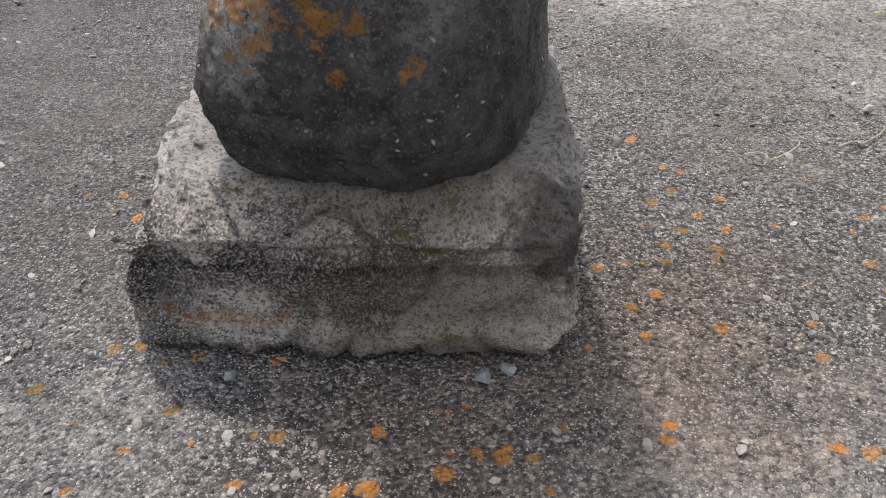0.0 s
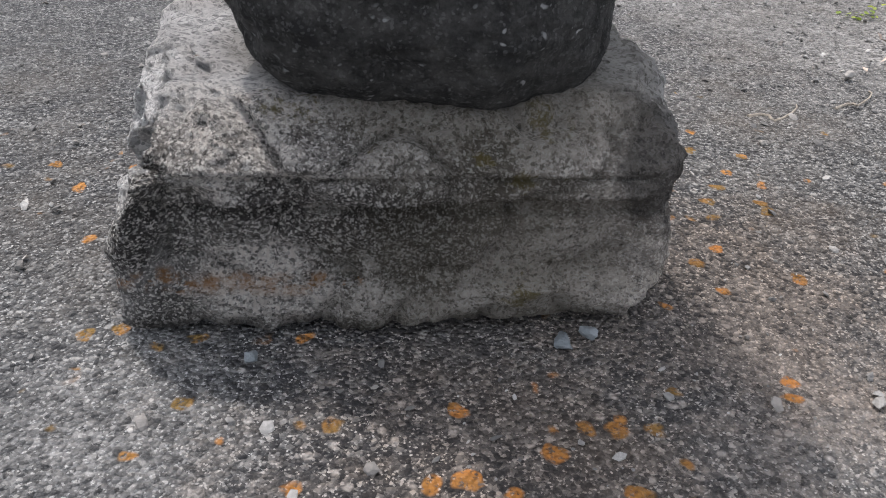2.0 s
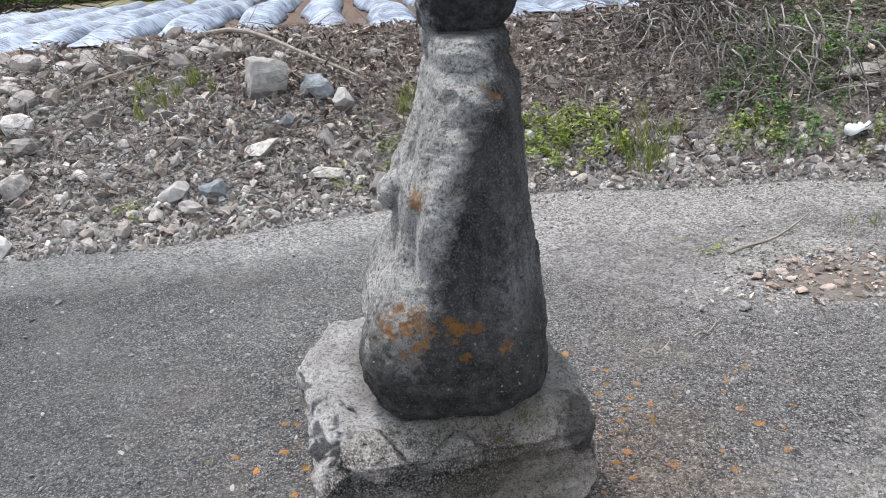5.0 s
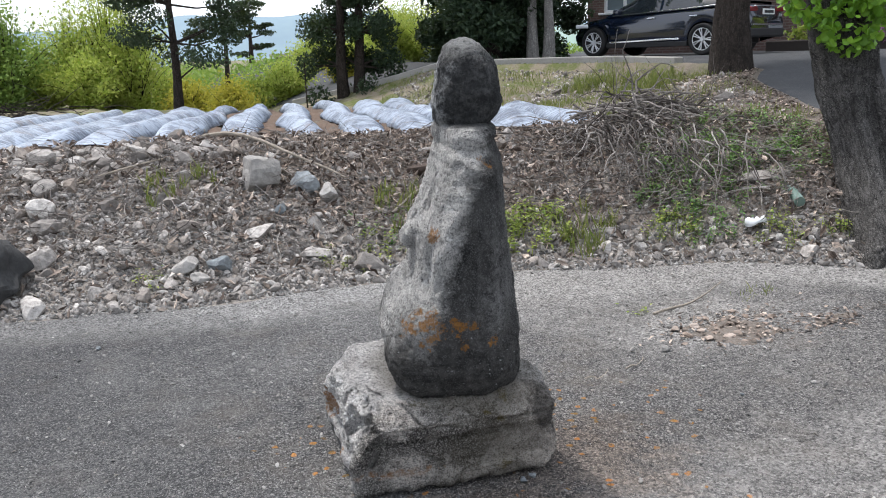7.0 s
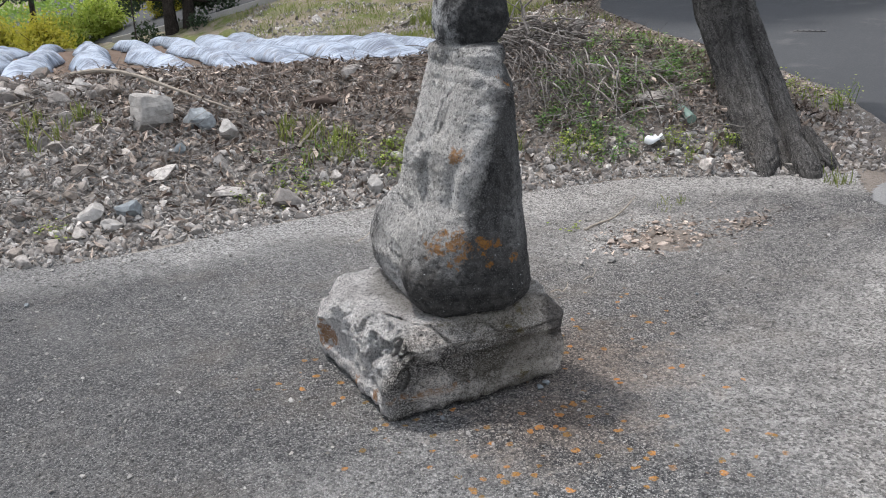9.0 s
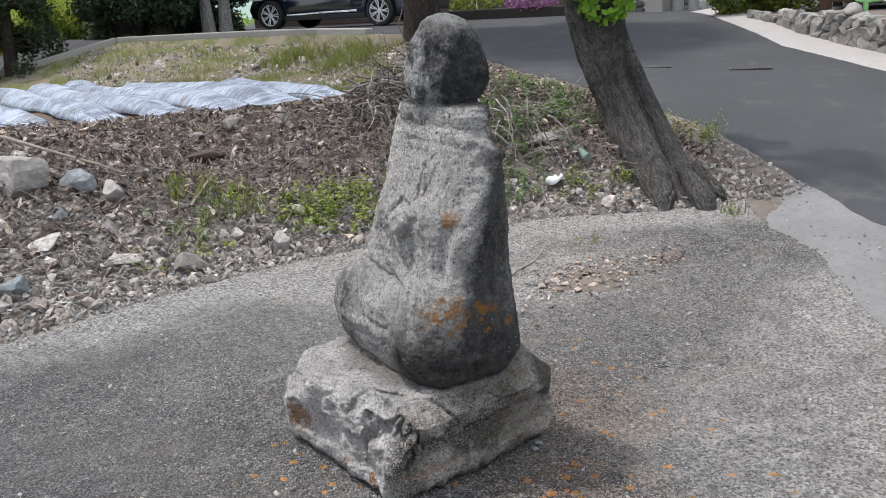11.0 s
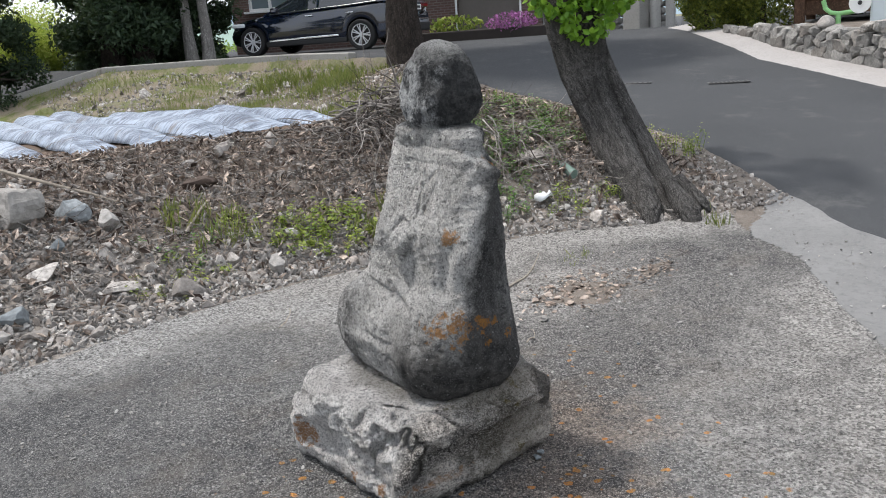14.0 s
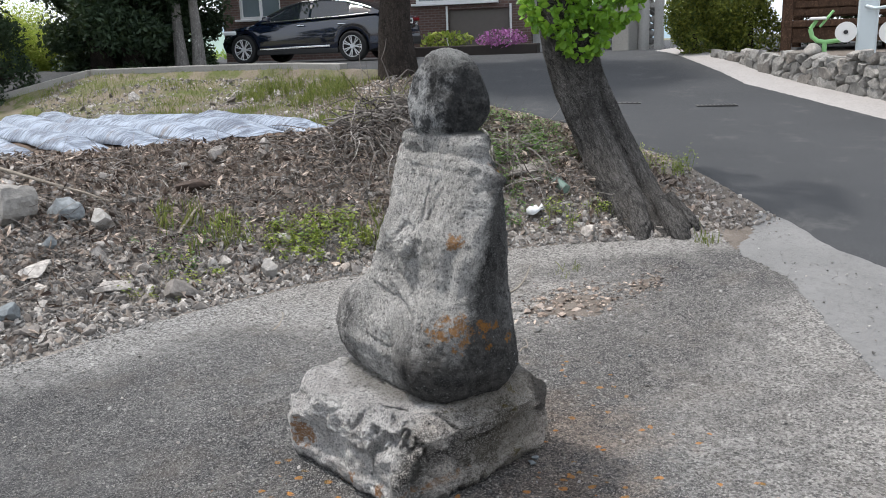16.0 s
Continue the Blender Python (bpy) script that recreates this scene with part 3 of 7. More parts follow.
M_PEBBLE = make_stone("pebble", (0.13, 0.125, 0.12), (0.52, 0.5, 0.47), 0.3)
M_BARK = make_bark("rough_grey_bark", (0.026, 0.024, 0.023), (0.19, 0.18, 0.168), 44, 1.0, (0.4, 0.9))
M_BARK_DARK = make_bark("dark_brown_bark", (0.016, 0.013, 0.011), (0.07, 0.056, 0.047))
M_BARK_PALE = make_bark("pale_grey_bark", (0.16, 0.15, 0.14), (0.34, 0.32, 0.3), 12)
M_TWIG = make_stone("dry_twig", (0.06, 0.05, 0.045), (0.46, 0.425, 0.39), 0.15)
M_LITTER = make_stone("dry_leaf_litter", (0.05, 0.033, 0.026), (0.72, 0.59, 0.49), 0.25)
M_LEAF = make_leaf("fresh_green_leaf", (0.08, 0.2, 0.02), (0.23, 0.42, 0.045))
M_WEED = make_leaf("green_weed", (0.1, 0.17, 0.03), (0.34, 0.38, 0.08), 0.6)
M_WEED_DARK = make_leaf("dark_green_weed", (0.06, 0.15, 0.045), (0.17, 0.29, 0.075), 0.6)
M_GRASS = make_leaf("grass_blade", (0.09, 0.13, 0.03), (0.22, 0.22, 0.08), 0.7)
M_SHRUB = make_leaf("yellow_green_leaf", (0.26, 0.36, 0.05), (0.52, 0.56, 0.14), 0.6, 0.45)
M_YELLOW = make_leaf("yellow_blossom", (0.34, 0.33, 0.04), (0.5, 0.42, 0.06), 0.6, 0.4)
M_GREEN = make_leaf("mid_green_leaf", (0.12, 0.22, 0.04), (0.26, 0.36, 0.08), 0.6, 0.4)
M_NEEDLE = make_leaf("dark_needle", (0.012, 0.028, 0.014), (0.035, 0.06, 0.028), 0.6, 0.1)
M_YEW = make_leaf("yew_needle", (0.035, 0.065, 0.012), (0.22, 0.24, 0.035), 0.6, 0.2)
M_PURPLE = make_leaf("purple_blossom", (0.26, 0.06, 0.26), (0.42, 0.15, 0.4), 0.6, 0.25)
M_FILM, M_BRICK = make_film(), make_brick()
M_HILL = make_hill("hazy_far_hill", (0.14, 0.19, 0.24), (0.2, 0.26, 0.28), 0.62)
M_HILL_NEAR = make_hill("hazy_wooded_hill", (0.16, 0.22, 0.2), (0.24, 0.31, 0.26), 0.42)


# ---- building helpers ----
def mesh_of(name, verts, faces, material=None, smooth=False):
    me = bpy.data.meshes.new(name)
    me.from_pydata([tuple(v) for v in np.asarray(verts, float).tolist()], [], [tuple(f) for f in (faces.tolist() if isinstance(faces, np.ndarray) else faces)])
    if material:
        me.materials.append(material)
    if smooth:
        me.shade_smooth()
    return me


def part(name, data, material, parent, label="", m=None):
    """One mesh object, from a bmesh, a mesh or (verts, faces), under a thing or a part."""
    if isinstance(data, bmesh.types.BMesh):
        me = bpy.data.meshes.new(name)
        data.to_mesh(me)
        data.free()
        me.materials.append(material)
    elif isinstance(data, tuple):
        me = mesh_of(name, data[0], data[1], material)
    else:
        me = data
        if material and not me.materials:
            me.materials.append(material)
    ob = new(name, me)
    if parent:
        ob.parent = parent
    if m is not None:
        ob.matrix_basis = m
    return tagged(ob, label)


def empty(name, m, label, category, group="", kind=""):
    ob = new(name)
    ob.empty_display_size = 0.1
    ob.matrix_basis = m
    return tagged(ob, label, category, group, kind)


def box(sx, sy, sz, bevel=0.0, at=(0, 0, 0), segments=2):
    """A bevelled block, its base centre at the given place."""
    bm = bmesh.new()
    bmesh.ops.create_cube(bm, size=1)
    bmesh.ops.scale(bm, vec=(sx, sy, sz), verts=bm.verts)
    bmesh.ops.translate(bm, vec=(at[0], at[1], at[2] + sz / 2), verts=bm.verts)
    if bevel:
        bmesh.ops.bevel(bm, geom=bm.edges[:], offset=bevel, segments=segments, affect="EDGES", profile=0.5)
    return bm


def tube(points, radii, sides=8, cap=True, rough=0.0, seed=0):
    """Verts and faces of a tapered tube along points."""
    pts = np.asarray(points, float)
    rng = np.random.default_rng(seed)
    d = np.gradient(pts, axis=0)
    d /= np.linalg.norm(d, axis=1)[:, None] + 1e-9
    ref = np.array((0.31, 0.2, 0.93)) if abs(d[0] @ (0.31, 0.2, 0.93)) < 0.9 else np.array((1.0, 0.1, 0))
    u = np.cross(d, ref)
    u /= np.linalg.norm(u, axis=1)[:, None]
    w = np.cross(d, u)
    a = np.linspace(0, 2 * np.pi, sides, endpoint=False)
    rr = np.asarray(radii, float)[:, None] * (1 + rough * rng.normal(size=(len(pts), sides)))
    ring = pts[:, None] + rr[..., None] * (np.cos(a)[None, :, None] * u[:, None] + np.sin(a)[None, :, None] * w[:, None])
    verts = ring.reshape(-1, 3)
    faces = []
    for i in range(len(pts) - 1):
        for k in range(sides):
            k2 = (k + 1) % sides
            faces.append((i * sides + k, i * sides + k2, (i + 1) * sides + k2, (i + 1) * sides + k))
    if cap:
        faces.append(tuple(range(sides - 1, -1, -1)))
        faces.append(tuple((len(pts) - 1) * sides + k for k in range(sides)))
    return verts, faces


def joined(chunks):
    """Many (verts, faces) as one."""
    verts, faces, n = [], [], 0
    for v, f in chunks:
        verts.append(v)
        faces.extend(tuple(i + n for i in face) for face in f)
        n += len(v)
    return np.concatenate(verts), faces


def many(template, mats):
    """One (verts, faces) of a template placed many times; mats: an array of n x 3 x 4."""
    v, f = np.asarray(template[0], float), np.asarray(template[1], int)
    out = np.einsum("nij,vj->nvi", mats[:, :, :3], v) + mats[:, None, :, 3]
    faces = (f[None] + (np.arange(len(mats)) * len(v))[:, None, None]).reshape(-1, f.shape[1])
    return out.reshape(-1, 3), faces


def turns(rng, n, scale, places, flat=False, squash=None):
    """Random poses for many(): full turns, or about the upright axis alone."""
    if flat:
        a = rng.uniform(0, 2 * np.pi, n)
        tx, ty = rng.normal(0, 0.3, n), rng.normal(0, 0.3, n)
        c, s, o, l = np.cos(a), np.sin(a), np.zeros(n), np.ones(n)
        rot = np.stack([np.stack([c, -s, tx], 1), np.stack([s, c, ty], 1), np.stack([-tx, -ty, l], 1)], 1)
    else:
        q = rng.normal(size=(n, 4))
        q /= np.linalg.norm(q, axis=1)[:, None]
        w, x, y, z = q.T
        rot = np.stack([np.stack([1 - 2 * (y * y + z * z), 2 * (x * y - z * w), 2 * (x * z + y * w)], 1),
                        np.stack([2 * (x * y + z * w), 1 - 2 * (x * x + z * z), 2 * (y * z - x * w)], 1),
                        np.stack([2 * (x * z - y * w), 2 * (y * z + x * w), 1 - 2 * (x * x + y * y)], 1)], 1)
    sc = np.asarray(scale, float)
    sc = np.repeat(sc[:, None], 3, 1) if sc.ndim == 1 else sc
    return np.concatenate([rot * sc[:, None, :], np.asarray(places)[:, :, None]], 2)


def rock(seed, level=2, cuts=7, lump=0.12):
    """Verts and faces of an angular stone about 1 across, its base near z = -0.4."""
    bm = bmesh.new()
    bmesh.ops.create_icosphere(bm, subdivisions=level, radius=0.5)
    rng = random.Random(seed)
    planes = []
    for _ in range(cuts):
        v = Vector((rng.gauss(0, 1), rng.gauss(0, 1), rng.gauss(0, 1))).normalized()
        planes.append((v, rng.uniform(0.2, 0.38)))
    off = Vector((rng.uniform(-9, 9), rng.uniform(-9, 9), rng.uniform(-9, 9)))
    for v in bm.verts:
        p = v.co.copy()
        for nrm, d in planes:
            over = p.dot(nrm) - d
            if over > 0:
                p -= nrm * over * 0.92
        p *= 1 + lump * noise.noise(p * 4 + off)
        v.co = p
    verts = np.array([v.co[:] for v in bm.verts])
    faces = [tuple(v.index for v in f.verts) for f in bm.faces]
    bm.free()
    return verts, faces


def block(seed, cuts=5, lump=0.05):
    """Verts and faces of a roughly squared stone about 1 across."""
    bm = bmesh.new()
    bmesh.ops.create_cube(bm, size=1)
    bmesh.ops.subdivide_edges(bm, edges=bm.edges[:], cuts=7, use_grid_fill=True)
    rng = random.Random(seed)
    planes = [(Vector((rng.gauss(0, 1), rng.gauss(0, 1), rng.gauss(0, 1))).normalized(), rng.uniform(0.42, 0.55)) for _ in range(cuts)]
    off = Vector((seed * 1.3, seed * 0.7, 2.0))
    for v in bm.verts:
        p = v.co.copy()
        for nrm, d in planes:
            over = p.dot(nrm) - d
            if over > 0:
                p -= nrm * over * 0.95
        p *= 1 + 2 * lump * noise.noise(p * 2.2 + off) + lump * noise.noise(p * 7 + off)
        v.co = p
    verts = np.array([v.co[:] for v in bm.verts])
    faces = [tuple(v.index for v in f.verts) for f in bm.faces]
    bm.free()
    return verts, faces


def smooth(a, b, x):
    t = np.clip((np.asarray(x, float) - a) / (b - a), 0, 1)
    return t * t * (3 - 2 * t)


# ---- the lie of the land ----
ROAD_EDGE = [(-1.0, -9.0), (1.6, -3.0), (3.45, 1.15), (4.0, 1.95), (5.06, 3.36), (5.9, 5.3), (6.3, 6.8), (7.4, 9.3), (8.3, 10.3), (8.4, 11.2), (8.1, 12.4), (7.85, 13.7), (7.3, 14.7), (6.4, 15.6), (5.0, 16.8), (3.75, 18.3), (2.2, 21.5), (0.5, 27.0), (0.0, 60.0)]


def edge_distance(x, y):
    """Metres to the road's border; minus on the side of the road and the parking place."""
    best = np.full(np.shape(x), 1e9)
    side = np.ones(np.shape(x))
    for (ax, ay), (bx, by) in zip(ROAD_EDGE, ROAD_EDGE[1:]):
        dx, dy = bx - ax, by - ay
        t = np.clip(((x - ax) * dx + (y - ay) * dy) / (dx * dx + dy * dy), 0, 1)
        px_, py_ = x - ax - t * dx, y - ay - t * dy
        d = np.hypot(px_, py_)
        near = d < best
        best = np.where(near, d, best)
        side = np.where(near, np.sign(dx * (y - ay) - dy * (x - ax)), side)
    return best * np.where(side == 0, 1, side)


def toe(x):
    """The border between the asphalt and the rubble bank."""
    return np.interp(x, [-9, -2, -1, 0.2, 0.9, 1.3, 2.3, 2.8, 3.3, 3.7, 5.0], [4.4, 3.72, 3.58, 3.68, 3.66, 3.55, 3.0, 2.4, 2.05, 1.8, 1.4])


def road_height(x, y):
    d = (x + 2.08) * 0.69 + (y + 0.875) * 0.72
    z = -0.367 + 0.092 * d
    z = 1.2 - np.log1p(np.exp(np.clip((1.2 - z) * 14, -30, 30))) / 14 + 0.0
    z = np.maximum(z, 0.0)
    return z - 0.34 * np.maximum(0, 5.0 - x) * smooth(12, 16, y)


def land(x, y):
    """Height of the ground."""
    x, y = np.asarray(x, float), np.asarray(y, float)
    s = y - toe(x)
    bank = np.interp(s, [0, 0.3, 0.6, 1.2, 2.0, 2.4, 3.0, 4.0, 9, 20, 60], [0, 0.06, 0.17, 0.42, 0.72, 0.78, 0.69, 0.64, 0.52, 0.3, 0.0])
    bank = bank - 0.1 * smooth(-0.8, -2.2, x) * smooth(0.5, 1.5, s) * (1 - smooth(2, 3, s))
    bank = bank - 0.07 * smooth(-0.5, 0.5, x) * smooth(1.3, 1.9, s) * (1 - smooth(2.6, 3.4, s))
    bank = bank + 0.13 * smooth(1.5, 2.9, x) * smooth(0.2, 1.5, y) * (1 - smooth(4.5, 6.0, y))
    e = edge_distance(x, y)
    wide = np.interp(y, [0, 3, 7, 12, 20], [0.8, 1.5, 2.6, 4.2, 5.0])
    f = 1 - smooth(0.0, 1.0, e / wide)
    z = bank + (road_height(x, y) - bank) * f
    return z - 0.17 * smooth(0.1, 0.3, e) * (1 - smooth(1.2, 3.5, e)) * smooth(10.0, 12.0, y) * smooth(4.5, 6.5, x)


def land1(x, y):
    return float(land(np.array([x]), np.array([y]))[0])


def grid_sheet(xs, ys, height, keep=None):
    X, Y = np.meshgrid(xs, ys)
    Z = height(X, Y)
    nx, ny = len(xs), len(ys)
    verts = np.stack([X, Y, Z], -1).reshape(-1, 3)
    i = np.arange(nx * ny).reshape(ny, nx)
    faces = np.stack([i[:-1, :-1], i[:-1, 1:], i[1:, 1:], i[1:, :-1]], -1).reshape(-1, 4)
    if keep is not None:
        mid = verts[faces].mean(1)
        faces = faces[keep(mid[:, 0], mid[:, 1])]
        used = np.unique(faces)
        remap = np.full(len(verts), -1)
        remap[used] = np.arange(len(used))
        verts, faces = verts[used], remap[faces]
    return verts, faces


def to_border(sheet, field, lift):
    """Slides the outer vertices of a sheet onto the line where field is 0."""
    v, f = sheet
    x, y = v[:, 0].copy(), v[:, 1].copy()
    for _ in range(3):
        e = field(x, y)
        gx_ = (field(x + 0.01, y) - field(x - 0.01, y)) / 0.02
        gy_ = (field(x, y + 0.01) - field(x, y - 0.01)) / 0.02
        g2 = np.maximum(gx_ ** 2 + gy_ ** 2, 0.2)
        over = np.maximum(e, 0)
        x, y = x - over * gx_ / g2, y - over * gy_ / g2
    return np.stack([x, y, lift(x, y)], 1), f


def wobble(x, y, scale, seed=0.0):
    """Cheap smooth noise on arrays, about -1 to 1."""
    a = np.sin(x * scale * 1.7 + 1.3 * np.sin(y * scale * 1.1 + seed) + seed) + np.sin(y * scale * 1.9 + 1.7 * np.sin(x * scale * 0.9 - seed) + 2.1 * seed)
    b = np.sin((x + y) * scale * 3.7 + seed * 3) + np.sin((x - y) * scale * 4.3 - seed)
    return 0.36 * a + 0.15 * b


def steps(*stretches):
    out = [np.arange(a, b, d) for a, b, d in stretches]
    return np.unique(np.concatenate(out).round(4))


def ground_height(x, y):
    z = land(x, y)
    s = y - toe(x)
    e = edge_distance(x, y)
    rough = smooth(-0.02, 0.5, s) * smooth(-0.1, 0.5, e)
    z = z + rough * (0.035 * wobble(x, y, 3.1) + 0.02 * wobble(x, y, 8.0, 2.0) + 0.012 * wobble(x, y, 19.0, 4.0))
    # the sheet dips under the paved surfaces
    paved = np.maximum(1 - smooth(-0.12, -0.02, s), 1 - smooth(-0.15, -0.05, e))
    z = z - 0.03 * paved
    far = np.hypot(x, y)
    return z - 2.0 * smooth(70, 400, far)


gx = steps((-900, -60, 60), (-60, -12, 4), (-12, -5, 0.4), (-5, 7, 0.075), (7, 9.2, 0.1), (9.2, 14, 0.3), (14, 60, 3), (60, 960, 60))
gy = steps((-900, -60, 60), (-60, -6, 4), (-6, 2, 0.4), (2, 7, 0.075), (7, 10, 0.2), (10, 19, 0.1), (20, 60, 2), (60, 1600, 70))
ground = new("ground", mesh_of("ground", *grid_sheet(gx, gy, ground_height), M_GROUND, True))
tagged(ground, "brown soil with stones, litter and thin grass", "ground", kind="structure")


def pad_border(x, y):
    """How far from the road the asphalt of the pad ends."""
    return np.interp(y, [-6, 0.3, 0.55, 0.93, 1.2, 1.5, 1.8, 2.3], [1.3, 1.2, 1.02, 0.8, 0.64, 0.62, 0.6, 0.3]) + 0.02 * wobble(x, y, 7.0, 5.0) + 0.015 * wobble(x, y, 21.0, 2.0)


def pad_keep(x, y):
    return (y < toe(x) + 0.05 * wobble(x, y, 9.0, 1.0) + 0.04) & (edge_distance(x, y) > pad_border(x, y)) & (x < 3.6)


def pad_height(x, y):
    return land(x, y) + 0.004 * wobble(x, y, 2.2)


pad = new("pavement", mesh_of("pavement", *grid_sheet(np.concatenate([np.arange(-9, -3, 0.1), np.arange(-3, 3.7, 0.03)]), np.concatenate([np.arange(-7, 0, 0.1), np.arange(0, 4.6, 0.03)]), pad_height, pad_keep), M_PAD, True))
pad_at = np.array([v.co[:2] for v in pad.data.vertices])
# the last term paints sunlight on the near asphalt, the others are dust
dust_and_sun = np.clip(smooth(0.85, 0.0, toe(pad_at[:, 0]) - pad_at[:, 1]) * 0.95 + 0.45 * np.exp(-((pad_at[:, 0] - 1.25) / 0.55) ** 2 - ((pad_at[:, 1] - 2.85) / 0.4) ** 2) + 0.6 * np.exp(-((pad_at[:, 0] - 1.75) / 0.6) ** 2 - ((pad_at[:, 1] - 2.1) / 0.4) ** 2) + 0.12 * smooth(0.5, 1.8, pad_at[:, 0]) + 0.25 * np.clip(wobble(pad_at[:, 0], pad_at[:, 1], 1.7, 6.0), 0, 1) * smooth(-0.2, 1.0, pad_at[:, 0]) + 0.7 * np.exp(-((pad_at[:, 0] - 0.62) / 0.32) ** 2 - ((pad_at[:, 1] - 2.95) / 0.4) ** 2) + 0.42 * smooth(1.3, 0.7, pad_at[:, 1]) * (0.5 + 0.5 * smooth(0.1, 0.5, np.abs(pad_at[:, 0]))), 0, 1)
dust_and_sun = np.clip(dust_and_sun, 0, 1)
pad.data.attributes.new("dust_and_sun", "FLOAT", "POINT").data.foreach_set("value", dust_and_sun)
tagged(pad, "weathered grey asphalt with pale grit and orange lichen", "pavement", kind="structure")


def apron_keep(x, y):
    e = edge_distance(x, y)
    return (e > -0.12) & (e < pad_border(x, y) + 0.1) & (y < 1.6 + 0.55 * (0.7 - e) + 0.08 * wobble(x, y, 5.0)) & (y > -7)


apron = new("concrete_apron", mesh_of("apron", *grid_sheet(np.arange(-1.5, 4.4, 0.025), np.arange(-5, 2.1, 0.025), lambda x, y: land(x, y) - 0.006 + 0.004 * wobble(x, y, 4.0), apron_keep), M_APRON, True))
tagged(apron, "pale concrete strip between asphalt pad and road", "pavement", kind="structure")


def road_border(x, y):
    return edge_distance(x, y) + 0.02 * wobble(x, y, 5.0)


road = new("road", mesh_of("road", *to_border(grid_sheet(steps((-2, 2.5, 0.14), (2.5, 7, 0.05), (7, 16, 0.14), (16, 60, 1.0)), steps((-9, 0, 0.14), (0, 8, 0.05), (8, 22, 0.14), (22, 60, 1.0)), lambda x, y: land(x, y) + 0.012, lambda x, y: road_border(x, y) < 0.05), road_border, lambda x, y: land(x, y) + 0.012 - 0.026 * smooth(-0.1, 0.0, road_border(x, y))), M_ROAD, True))
tagged(road, "smooth dark grey asphalt village road rising uphill", "road", kind="structure")


# kerb of the parking place, in lengths
def build_kerb():
    pts = [(8.1, 12.4), (7.85, 13.7), (7.3, 14.7), (6.4, 15.6), (5.0, 16.8), (3.75, 18.3), (2.2, 21.5)]
    kerb = empty("kerb", pose(0, 0, 0), "low grey concrete kerb along the parking place", "kerb", kind="structure")
    for (ax, ay), (bx, by) in zip(pts, pts[1:]):
        za, zb = float(road_height(ax, ay)), float(road_height(bx, by))
        d = Vector((bx - ax, by - ay, zb - za))
        bm = box(d.length + 0.02, 0.22, 0.34, 0.02)
        q = d.to_track_quat("X", "Z").to_matrix().to_4x4()
        part("kerb_stone", bm, M_KERB, kerb, m=Matrix.Translation(((ax + bx) / 2, (ay + by) / 2, (za + zb) / 2 - 0.24)) @ q)


build_kerb()

# far hills
def build_hill(name, dist, a0, a1, tops, material, label):
    n = 160
    ang = np.radians(np.linspace(a0, a1, n))
    u = np.linspace(0, 1, n)
    h = np.interp(u, np.linspace(0, 1, len(tops)), tops)
    h = h + 0.03 * dist / 12 * 0.35 * (np.sin(u * 31) + 0.6 * np.sin(u * 77 + 1) + 0.4 * np.sin(u * 150))
    rows = []
    for k, (fr, hh) in enumerate(((0.88, 0.0), (0.92, 0.35), (0.96, 0.72), (1.0, 1.0), (1.06, 0.9))):
        rr = dist * (fr + 0.01 * np.sin(u * 40 + k))
        rows.append(np.stack([rr * np.cos(ang), rr * np.sin(ang), h * hh - 8], 1))
    verts = np.concatenate(rows)
    i = np.arange(5 * n).reshape(5, n)
    faces = np.stack([i[:-1, :-1], i[:-1, 1:], i[1:, 1:], i[1:, :-1]], -1).reshape(-1, 4)
    ob = new(name, mesh_of(name, verts, faces, material, True))
    return tagged(ob, label, "hill", kind="structure")


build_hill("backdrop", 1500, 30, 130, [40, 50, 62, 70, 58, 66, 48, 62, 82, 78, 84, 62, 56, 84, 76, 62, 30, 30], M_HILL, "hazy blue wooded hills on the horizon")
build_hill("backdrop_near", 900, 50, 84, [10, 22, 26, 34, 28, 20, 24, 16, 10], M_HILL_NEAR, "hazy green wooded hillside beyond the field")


# ---- the statue and its plinth ----
FACE = np.array((-0.985, 0.17))  # the way the statue faces
SIDE = np.array((0.17, 0.985))


